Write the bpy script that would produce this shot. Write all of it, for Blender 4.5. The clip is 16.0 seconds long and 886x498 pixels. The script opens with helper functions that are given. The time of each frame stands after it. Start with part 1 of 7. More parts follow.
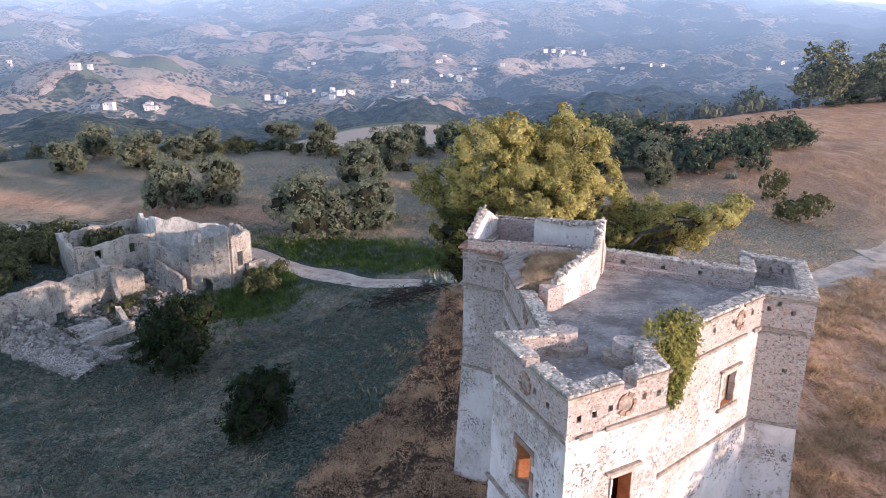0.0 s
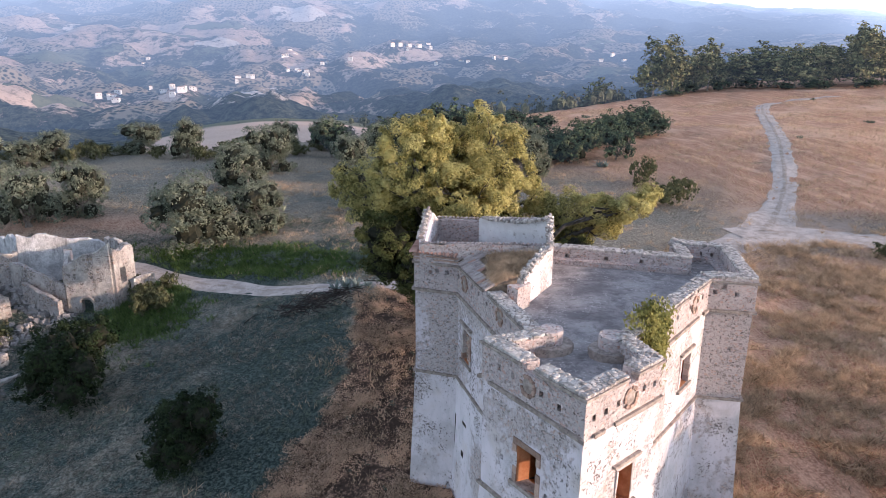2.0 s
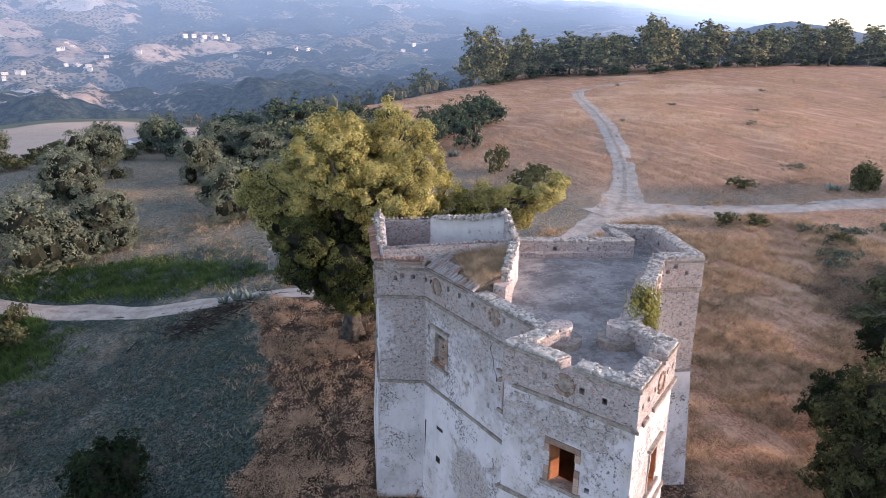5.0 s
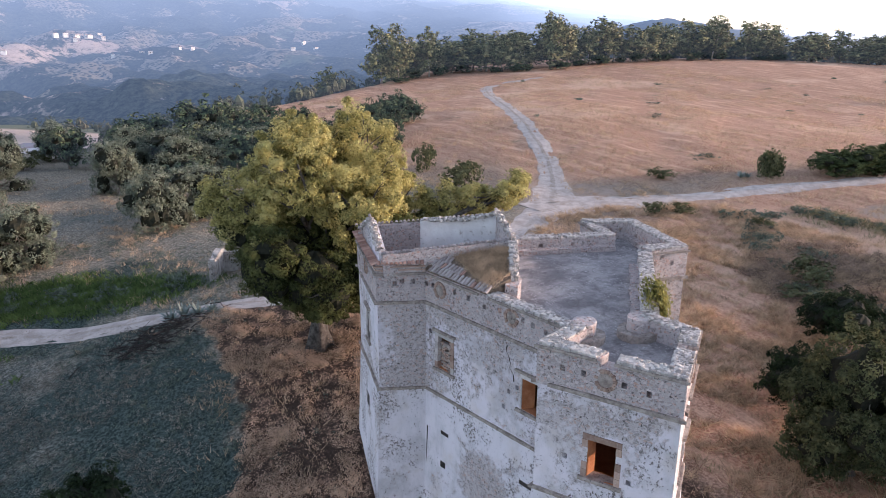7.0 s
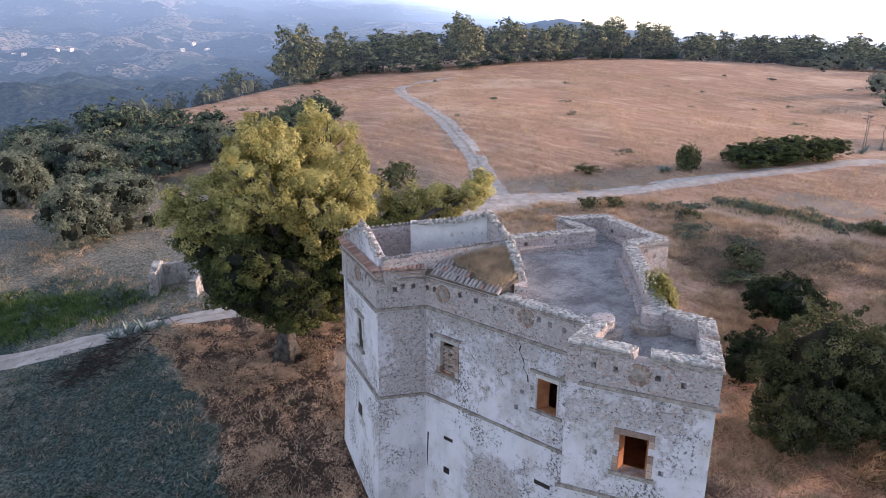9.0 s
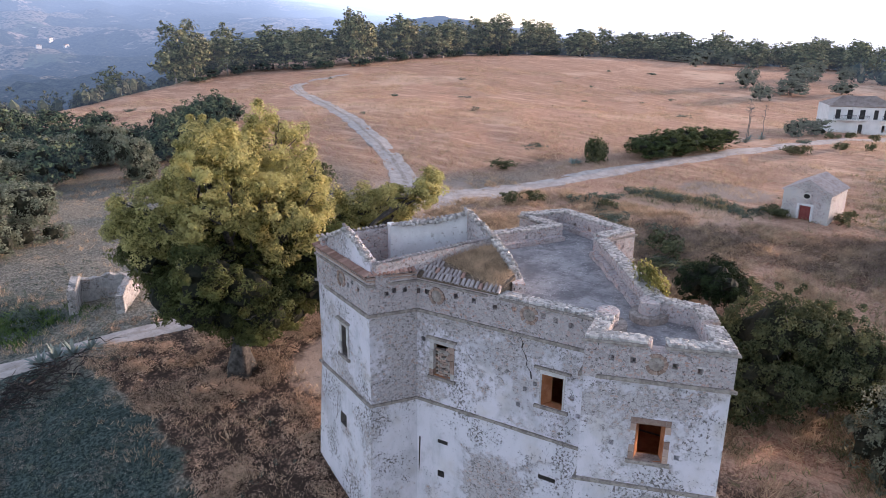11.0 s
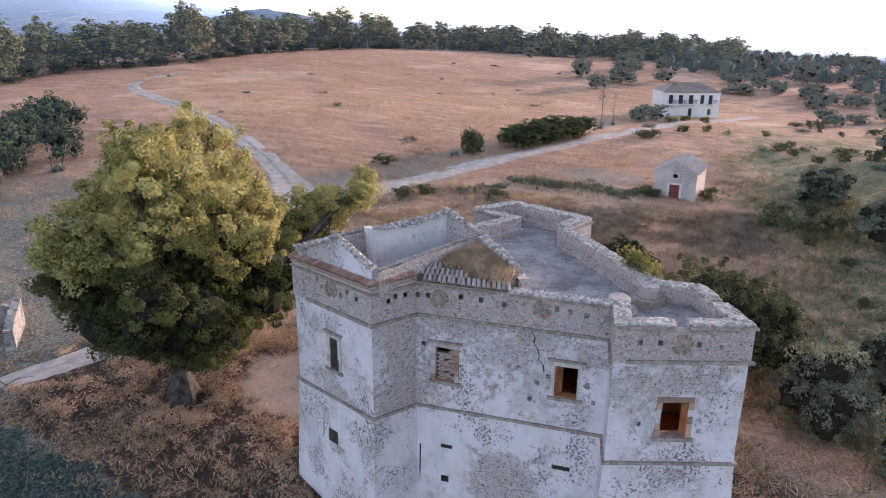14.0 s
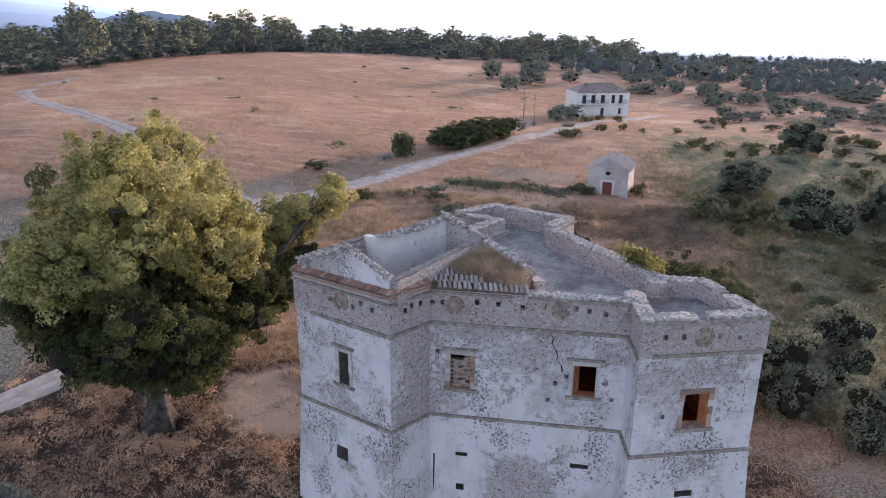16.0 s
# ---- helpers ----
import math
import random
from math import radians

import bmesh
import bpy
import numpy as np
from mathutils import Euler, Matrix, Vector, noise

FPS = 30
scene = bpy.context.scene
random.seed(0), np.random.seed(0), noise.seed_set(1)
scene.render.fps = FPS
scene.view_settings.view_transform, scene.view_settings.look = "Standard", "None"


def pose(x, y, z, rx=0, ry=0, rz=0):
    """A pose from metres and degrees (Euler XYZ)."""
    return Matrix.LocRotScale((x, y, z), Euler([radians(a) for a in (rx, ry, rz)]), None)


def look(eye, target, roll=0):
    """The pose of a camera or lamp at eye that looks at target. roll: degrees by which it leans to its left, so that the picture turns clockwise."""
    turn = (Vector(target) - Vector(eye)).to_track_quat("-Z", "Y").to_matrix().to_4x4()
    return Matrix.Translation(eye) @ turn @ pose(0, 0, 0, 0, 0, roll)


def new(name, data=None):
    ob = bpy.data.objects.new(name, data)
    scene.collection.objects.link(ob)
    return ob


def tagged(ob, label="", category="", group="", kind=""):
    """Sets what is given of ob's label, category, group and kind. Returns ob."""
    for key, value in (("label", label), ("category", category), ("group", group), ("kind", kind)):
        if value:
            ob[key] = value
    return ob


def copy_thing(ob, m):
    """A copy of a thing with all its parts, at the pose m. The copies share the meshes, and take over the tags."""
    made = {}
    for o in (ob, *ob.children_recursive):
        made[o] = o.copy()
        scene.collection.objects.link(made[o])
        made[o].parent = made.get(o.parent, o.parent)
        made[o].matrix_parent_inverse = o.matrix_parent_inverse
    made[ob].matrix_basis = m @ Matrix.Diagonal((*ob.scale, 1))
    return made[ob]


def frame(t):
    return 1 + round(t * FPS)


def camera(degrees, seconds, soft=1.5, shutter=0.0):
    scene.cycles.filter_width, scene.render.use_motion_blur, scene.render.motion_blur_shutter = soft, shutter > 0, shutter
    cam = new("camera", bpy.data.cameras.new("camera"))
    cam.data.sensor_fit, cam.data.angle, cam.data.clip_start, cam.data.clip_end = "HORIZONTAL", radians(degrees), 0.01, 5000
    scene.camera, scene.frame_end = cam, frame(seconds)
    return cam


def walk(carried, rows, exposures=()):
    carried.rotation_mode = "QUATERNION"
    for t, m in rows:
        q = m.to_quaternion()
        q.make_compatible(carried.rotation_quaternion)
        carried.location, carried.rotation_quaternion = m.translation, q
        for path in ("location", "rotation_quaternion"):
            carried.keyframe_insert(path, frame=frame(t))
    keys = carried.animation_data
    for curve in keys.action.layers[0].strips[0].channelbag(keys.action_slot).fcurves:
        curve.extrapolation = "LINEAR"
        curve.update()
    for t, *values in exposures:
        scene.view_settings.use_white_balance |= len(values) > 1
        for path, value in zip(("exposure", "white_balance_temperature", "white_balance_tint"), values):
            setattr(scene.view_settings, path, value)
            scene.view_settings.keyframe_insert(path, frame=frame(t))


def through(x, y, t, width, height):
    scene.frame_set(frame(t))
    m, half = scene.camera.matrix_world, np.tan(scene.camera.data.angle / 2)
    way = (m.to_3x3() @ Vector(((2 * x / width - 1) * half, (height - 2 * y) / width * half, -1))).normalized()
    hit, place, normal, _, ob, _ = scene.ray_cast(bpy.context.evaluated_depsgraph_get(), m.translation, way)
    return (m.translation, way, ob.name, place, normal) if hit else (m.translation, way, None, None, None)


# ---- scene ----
from math import atan2, cos, degrees, exp, hypot, pi, sin, sqrt
from mathutils import noise as mnoise

cam = camera(64.3, 16.0, soft=0.5)
METRES, EYE, TILT, LEAN, TURN = 40.0, 20.0, -16.5, -0.5, 0.0
ROWS = [
    (0.0, 0.0, 0.0, 0.0, 0.0, 0.0, -0.0),
    (0.5, -0.0315, 0.0057, 0.0045, -3.08, -0.06, 0.94),
    (1.0, -0.0616, 0.0133, 0.0072, -5.31, -0.21, 1.63),
    (1.5, -0.0922, 0.0212, 0.0117, -8.25, -0.4, 2.47),
    (2.0, -0.1216, 0.0314, 0.0164, -11.55, -0.82, 3.41),
    (2.5, -0.1519, 0.0426, 0.0224, -14.44, -1.27, 4.24),
    (3.0, -0.1816, 0.0558, 0.0278, -16.47, -1.64, 4.78),
    (3.5, -0.2091, 0.0702, 0.0324, -18.59, -1.88, 5.43),
    (4.0, -0.2364, 0.0853, 0.0372, -21.67, -2.25, 6.29),
    (6.5, -0.3662, 0.1711, 0.066, -32.53, -4.0, 9.21),
    (7.0, -0.3896, 0.1903, 0.0722, -34.95, -4.43, 9.85),
    (7.5, -0.4111, 0.2098, 0.0775, -36.94, -4.77, 10.36),
    (8.0, -0.4318, 0.2302, 0.0829, -38.85, -5.02, 10.82),
    (8.5, -0.451, 0.251, 0.0888, -41.27, -5.48, 11.35),
    (9.0, -0.471, 0.2729, 0.0963, -43.05, -5.92, 11.53),
    (11.5, -0.5572, 0.3954, 0.134, -54.51, -8.67, 13.39),
    (12.0, -0.5709, 0.4216, 0.1419, -56.22, -9.08, 13.68),
    (12.5, -0.5831, 0.4482, 0.1505, -59.08, -9.87, 14.05),
    (13.0, -0.5951, 0.4764, 0.1594, -61.88, -10.69, 14.41),
    (13.5, -0.6055, 0.5058, 0.1678, -64.36, -11.55, 14.74),
    (14.0, -0.6156, 0.5346, 0.1763, -66.51, -12.11, 14.95),
    (14.5, -0.6246, 0.5634, 0.185, -68.51, -12.62, 15.17),
    (15.0, -0.6322, 0.5922, 0.1935, -70.05, -12.97, 15.32),
    (15.5, -0.6379, 0.6208, 0.2016, -72.06, -13.4, 15.48),
    (16.0, -0.6438, 0.6512, 0.2105, -74.86, -14.12, 15.64),
]
walk(cam, [(t, pose(0, 0, EYE, TILT, LEAN, TURN) @ pose(METRES * x, METRES * y, METRES * z, 90 + pitch, roll, yaw)) for t, x, y, z, yaw, pitch, roll in ROWS],
     [(0.0, 1.12, 5850, 18), (4.0, 1.12, 5860, 19), (9.0, 1.20, 5880, 20), (15.5, 1.18, 5850, 21), (16.0, 0.98, 5840, 21)])

# ---- light ----
SUN_AZ, SUN_EL = 116.0, 8.0          # degrees, clockwise from +y, and above the horizon
world = bpy.data.worlds.new("evening_sky")
scene.world = world
world.use_nodes = True
wn = world.node_tree
wn.nodes.clear()
sky = wn.nodes.new("ShaderNodeTexSky")
sky.sky_type = "NISHITA"
sky.sun_disc = False
sky.sun_elevation = radians(SUN_EL)
sky.sun_rotation = radians(SUN_AZ)
sky.altitude = 200
sky.air_density, sky.dust_density, sky.ozone_density = 1.0, 0.7, 1.5
wbg = wn.nodes.new("ShaderNodeBackground")
wbg.inputs[1].default_value = 0.15
wout = wn.nodes.new("ShaderNodeOutputWorld")
haze = wn.nodes.new("ShaderNodeHueSaturation")          # evening haze pales the sky
haze.inputs["Saturation"].default_value = 0.55
haze.inputs["Value"].default_value = 1.35
wn.links.new(sky.outputs[0], haze.inputs["Color"])
wn.links.new(haze.outputs[0], wbg.inputs[0])
wn.links.new(wbg.outputs[0], wout.inputs[0])
sun_data = bpy.data.lights.new("sun", "SUN")
sun_data.energy, sun_data.angle, sun_data.color = 2.8, radians(0.8), (1.0, 0.70, 0.48)
sun_ob = new("sun", sun_data)
_a, _e = radians(SUN_AZ), radians(SUN_EL)
sun_ob.matrix_world = look((sin(_a) * cos(_e) * 100, cos(_a) * cos(_e) * 100, sin(_e) * 100), (0, 0, 0))

# ---- materials ----
class Nodes:
    """A small wrapper for writing node materials."""
    def __init__(self, name):
        self.mat = bpy.data.materials.new(name)
        self.mat.use_nodes = True
        self.t = self.mat.node_tree
        self.t.nodes.clear()
        self.out = self.t.nodes.new("ShaderNodeOutputMaterial")
        self.bsdf = self.t.nodes.new("ShaderNodeBsdfPrincipled")
        self.t.links.new(self.bsdf.outputs[0], self.out.inputs[0])
        self.geo = self.t.nodes.new("ShaderNodeNewGeometry")
        self.pos = self.geo.outputs["Position"]

    def put(self, socket, value):
        if isinstance(value, bpy.types.NodeSocket):
            self.t.links.new(value, socket)
        elif isinstance(value, (tuple, list)) and len(value) == 3 and socket.type == "RGBA":
            socket.default_value = (*value, 1)
        else:
            socket.default_value = value

    def noise(self, scale, detail=4, rough=0.6, vec=None, distort=0.0):
        n = self.t.nodes.new("ShaderNodeTexNoise")
        self.put(n.inputs["Vector"], vec or self.pos)
        for k, v in (("Scale", scale), ("Detail", detail), ("Roughness", rough), ("Distortion", distort)):
            n.inputs[k].default_value = v
        return n.outputs["Fac"]

    def voronoi(self, scale, out="Distance", feature="F1", vec=None, rand=1.0):
        n = self.t.nodes.new("ShaderNodeTexVoronoi")
        n.feature = feature
        self.put(n.inputs["Vector"], vec or self.pos)
        n.inputs["Scale"].default_value = scale
        n.inputs["Randomness"].default_value = rand
        return n.outputs[out]

    def ramp(self, fac, lo, hi, a=0.0, b=1.0):
        n = self.t.nodes.new("ShaderNodeMapRange")
        n.interpolation_type = "SMOOTHSTEP"
        self.put(n.inputs[0], fac)
        for i, v in enumerate((lo, hi, a, b)):
            self.put(n.inputs[i + 1], v)
        return n.outputs[0]

    def math(self, op, a, b=0.0):
        n = self.t.nodes.new("ShaderNodeMath")
        n.operation = op
        self.put(n.inputs[0], a)
        self.put(n.inputs[1], b)
        return n.outputs[0]

    def mix(self, fac, a, b, blend="MIX"):
        n = self.t.nodes.new("ShaderNodeMix")
        n.data_type, n.blend_type = "RGBA", blend
        self.put(n.inputs[0], fac)
        self.put(n.inputs[6], a)
        self.put(n.inputs[7], b)
        return n.outputs[2]

    def stretch(self, sx, sy, sz):
        n = self.t.nodes.new("ShaderNodeVectorMath")
        n.operation = "MULTIPLY"
        self.put(n.inputs[0], self.pos)
        n.inputs[1].default_value = (sx, sy, sz)
        return n.outputs[0]

    def attr(self, name, out="Fac"):
        n = self.t.nodes.new("ShaderNodeAttribute")
        n.attribute_name = name
        return n.outputs[out]

    def split(self, color):
        n = self.t.nodes.new("ShaderNodeSeparateColor")
        self.put(n.inputs[0], color)
        return n.outputs

    def random(self):
        return self.t.nodes.new("ShaderNodeObjectInfo").outputs["Random"]

    def island(self):
        return self.geo.outputs["Random Per Island"]

    def done(self, color, rough=0.9, bump=None, strength=0.5, dist=0.05, spec=0.25):
        self.put(self.bsdf.inputs["Base Color"], color)
        self.put(self.bsdf.inputs["Roughness"], rough)
        self.bsdf.inputs["Specular IOR Level"].default_value = spec
        if bump is not None:
            b = self.t.nodes.new("ShaderNodeBump")
            b.inputs["Strength"].default_value = strength
            b.inputs["Distance"].default_value = dist
            self.put(b.inputs["Height"], bump)
            self.t.links.new(b.outputs[0], self.bsdf.inputs["Normal"])
        return self.mat


def rubble_color(n, scale=7.0, dark=(0.22, 0.19, 0.178), pale=(0.60, 0.545, 0.53), warm=(0.50, 0.36, 0.30)):
    """Rough field stones in pale mortar: colour and height."""
    warp = n.t.nodes.new("ShaderNodeTexNoise")
    warp.inputs["Scale"].default_value = scale * 1.1
    warp.inputs["Detail"].default_value = 3
    n.put(warp.inputs["Vector"], n.pos)
    bent = n.t.nodes.new("ShaderNodeVectorMath")
    bent.operation = "MULTIPLY_ADD"
    n.put(bent.inputs[0], warp.outputs["Color"])
    bent.inputs[1].default_value = (1.1 / scale,) * 3
    n.put(bent.inputs[2], n.stretch(1, 1, 1.3))
    vec = bent.outputs[0]
    edge = n.voronoi(scale, feature="DISTANCE_TO_EDGE", vec=vec)
    cell = n.split(n.voronoi(scale, out="Color", vec=vec))
    joint = n.ramp(edge, 0.02, 0.12)
    col = n.mix(cell[0], dark, pale)
    col = n.mix(n.ramp(cell[1], 0.72, 0.95), col, warm)
    col = n.mix(n.ramp(n.noise(0.8), 0.35, 0.7), col, n.mix(0.5, col, pale))
    col = n.mix(joint, (0.58, 0.53, 0.515), col)
    pits = n.ramp(n.noise(9, 3), 0.30, 0.42)
    col = n.mix(pits, (0.07, 0.06, 0.055), col)
    height = n.math("ADD", n.math("MULTIPLY", joint, 0.6), n.math("MULTIPLY", n.noise(14, 3), 0.6))
    return col, n.math("MULTIPLY", height, n.math("ADD", n.math("MULTIPLY", pits, 0.6), 0.4))


def m_rubble(name="rubble_stone", **kw):
    n = Nodes(name)
    col, h = rubble_color(n, **kw)
    return n.done(col, 0.95, h, 0.9, 0.06)


def m_plaster(name="weathered_plaster", cover=0.5, tint=(0.74, 0.69, 0.715), bare=None):
    """Old lime plaster, fallen off in patches over rubble."""
    n = Nodes(name)
    rub, h = rubble_color(n)
    big = n.noise(0.33, 5, 0.62, distort=0.6)
    fine = n.noise(3.2, 6, 0.75)
    mask = n.math("ADD", n.math("MULTIPLY", big, 0.8), n.math("MULTIPLY", fine, 0.55))
    keep = n.ramp(mask, cover + 0.02, cover + 0.12)
    if bare:                                              # a large patch where the plaster has come away
        dist = n.t.nodes.new("ShaderNodeVectorMath")
        dist.operation = "DISTANCE"
        n.put(dist.inputs[0], n.pos)
        dist.inputs[1].default_value = bare[:3]
        away = n.math("ADD", dist.outputs["Value"], n.math("MULTIPLY", n.math("SUBTRACT", fine, 0.5), 2.4))
        keep = n.math("MULTIPLY", keep, n.ramp(away, bare[3] - 0.25, bare[3] + 0.25))
    streak = n.noise(0.8, 6, 0.7, vec=n.stretch(1.2, 1.2, 0.5))
    pl = n.mix(n.ramp(streak, 0.42, 0.76), tint, (0.54, 0.525, 0.53))
    pl = n.mix(n.ramp(n.noise(0.5, 3), 0.5, 0.8), pl, (0.62, 0.56, 0.52))
    where = n.ramp(n.noise(0.45, 4, 0.6), 0.40, 0.64, 0.27, 0.44)
    pocks = n.ramp(n.math("SUBTRACT", n.noise(7.5, 5, 0.75), where), 0.0, 0.07)
    stain = n.ramp(n.noise(0.28, 5, 0.7, distort=0.5), 0.50, 0.66)
    pl = n.mix(stain, pl, n.mix(0.4, pl, (0.33, 0.32, 0.31)))
    pl = n.mix(pocks, n.mix(n.noise(30, 2), (0.07, 0.06, 0.055), (0.30, 0.26, 0.235)), pl)
    col = n.mix(keep, rub, pl)
    height = n.math("ADD", n.math("MULTIPLY", keep, 0.9), n.math("MULTIPLY", n.mix(keep, h, n.math("MULTIPLY", fine, 0.3)), 0.8))
    height = n.math("ADD", height, n.math("MULTIPLY", pocks, 0.5))
    return n.done(col, 0.92, height, 0.7, 0.05)


def m_simple(name, a, b, scale=6.0, rough=0.9, bump=0.3, dist=0.02, spots=None, vary=0.0, island=0.0):
    n = Nodes(name)
    col = n.mix(n.ramp(n.noise(scale, 5, 0.65), 0.3, 0.7), a, b)
    if spots:
        col = n.mix(n.ramp(n.noise(scale * 3.1, 3, 0.7), 0.58, 0.68), col, spots)
    if vary:
        col = n.mix(vary, col, n.mix(n.random(), tuple(c * 0.45 for c in a), tuple(min(1, c * 1.5) for c in b)))
    if island:
        col = n.mix(island, col, n.mix(n.island(), tuple(c * 0.4 for c in a), tuple(min(1, c * 1.6) for c in b)))
    return n.done(col, rough, n.noise(scale * 5, 3), bump, dist)


def m_leaf(name, dark, light, tip, gloss=0.8, through=0.3, clump=0.9):
    """Leaves: each has a shade of its own, clumps differ, and sunlight shines yellow through them."""
    n = Nodes(name)
    col = n.mix(n.island(), dark, light)
    col = n.mix(n.ramp(n.noise(clump, 3), 0.42, 0.70), col, n.mix(0.3, light, tip))
    n.done(col, gloss, spec=0.06)
    tr = n.t.nodes.new("ShaderNodeBsdfTranslucent")
    n.put(tr.inputs[0], n.mix(n.ramp(n.island(), 0.0, 1.0, 0.35, 1.0), col, tip))
    mx = n.t.nodes.new("ShaderNodeMixShader")
    mx.inputs[0].default_value = through
    n.t.links.new(n.bsdf.outputs[0], mx.inputs[1])
    n.t.links.new(tr.outputs[0], mx.inputs[2])
    n.t.links.new(mx.outputs[0], n.out.inputs[0])
    return n.mat


def m_ground():
    n = Nodes("dry_hillside")
    cover = n.split(n.attr("cover", "Color"))          # red: rusty dry field, green: living grass, blue: bare soil
    patch = n.noise(0.09, 6, 0.65)
    mid = n.noise(0.8, 6, 0.72)
    fine = n.noise(5.0, 5, 0.75)
    grit = n.noise(11, 4, 0.7)
    turn = n.t.nodes.new("ShaderNodeMapping")           # mowing and ploughing lines along the slope
    turn.inputs["Rotation"].default_value = (0, 0, radians(38))
    turn.inputs["Scale"].default_value = (1.0, 0.16, 1.0)
    n.put(turn.inputs["Vector"], n.pos)
    lines = n.noise(0.55, 6, 0.75, vec=turn.outputs[0])
    straw = n.mix(n.ramp(fine, 0.40, 0.64), (0.150, 0.130, 0.098), (0.47, 0.405, 0.310))
    straw = n.mix(n.ramp(patch, 0.42, 0.62), straw, n.mix(n.ramp(fine, 0.4, 0.64), (0.105, 0.104, 0.088), (0.345, 0.325, 0.270)))
    rust = n.mix(n.ramp(fine, 0.38, 0.66), (0.28, 0.152, 0.098), (0.645, 0.405, 0.28))
    rust = n.mix(n.ramp(lines, 0.46, 0.66), rust, n.mix(fine, (0.48, 0.295, 0.20), (0.77, 0.53, 0.375)))
    rust = n.mix(n.ramp(n.noise(0.035, 5, 0.6), 0.52, 0.68), rust, n.mix(fine, (0.50, 0.32, 0.215), (0.79, 0.55, 0.40)))
    rust = n.mix(n.ramp(n.noise(0.22, 5, 0.72), 0.58, 0.72), rust, n.mix(fine, (0.14, 0.11, 0.065), (0.38, 0.29, 0.18)))
    # Bluish green grass, darkened to carry the shade on the tower's slope.
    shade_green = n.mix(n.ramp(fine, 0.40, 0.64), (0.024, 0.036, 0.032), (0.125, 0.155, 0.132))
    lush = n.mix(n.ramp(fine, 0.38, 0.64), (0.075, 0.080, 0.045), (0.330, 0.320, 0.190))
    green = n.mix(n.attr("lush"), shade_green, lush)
    soil = n.mix(n.ramp(grit, 0.3, 0.7), (0.30, 0.225, 0.175), (0.48, 0.38, 0.31))
    col = n.mix(cover[0], straw, rust)
    clump = n.ramp(n.math("ADD", n.math("MULTIPLY", mid, 0.6), n.math("MULTIPLY", fine, 0.4)), 0.48, 0.58)      # dead brush: bare dark earth between russet clumps
    brush = n.mix(clump, n.mix(fine, (0.024, 0.017, 0.013), (0.115, 0.078, 0.058)), n.mix(n.ramp(fine, 0.4, 0.62), (0.125, 0.078, 0.055), (0.38, 0.245, 0.168)))
    col = n.mix(n.ramp(n.attr("brush"), 0.2, 0.7), col, brush)
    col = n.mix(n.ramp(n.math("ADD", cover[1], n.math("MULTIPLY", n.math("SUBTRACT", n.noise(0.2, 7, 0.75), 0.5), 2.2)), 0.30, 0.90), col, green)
    col = n.mix(n.ramp(n.math("ADD", cover[2], n.math("MULTIPLY", n.math("SUBTRACT", mid, 0.5), 0.8)), 0.35, 0.7), col, soil)
    tuft = n.ramp(n.math("ADD", n.math("MULTIPLY", n.noise(3.4, 6, 0.85), 0.7), n.math("MULTIPLY", mid, 0.3)), 0.37, 0.47)
    col = n.mix(tuft, n.mix(n.math("SUBTRACT", 0.54, n.math("MULTIPLY", cover[0], 0.2)), col, (0.014, 0.015, 0.011)), col)
    h = n.math("ADD", fine, n.math("MULTIPLY", mid, 1.5))
    return n.done(col, 1.0, h, 0.55, 0.09, spec=0.05)


def paint_haze(n, fac, tone=(0.125, 0.175, 0.265)):
    """Evening haze painted on far things: a glow mixed into their own surface."""
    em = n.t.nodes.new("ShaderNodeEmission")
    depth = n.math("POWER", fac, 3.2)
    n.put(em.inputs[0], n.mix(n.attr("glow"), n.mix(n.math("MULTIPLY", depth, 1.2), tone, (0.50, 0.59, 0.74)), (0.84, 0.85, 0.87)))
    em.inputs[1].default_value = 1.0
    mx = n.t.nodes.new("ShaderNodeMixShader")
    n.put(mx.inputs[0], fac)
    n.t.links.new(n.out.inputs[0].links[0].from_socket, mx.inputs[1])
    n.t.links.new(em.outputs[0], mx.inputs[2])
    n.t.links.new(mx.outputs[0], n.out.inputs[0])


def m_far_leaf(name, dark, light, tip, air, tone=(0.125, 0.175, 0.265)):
    """Leaves of far trees, with evening haze painted in as a faint glow."""
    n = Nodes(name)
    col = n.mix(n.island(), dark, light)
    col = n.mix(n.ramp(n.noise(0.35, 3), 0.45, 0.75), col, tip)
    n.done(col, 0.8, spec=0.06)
    paint_haze(n, air, tone)
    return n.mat


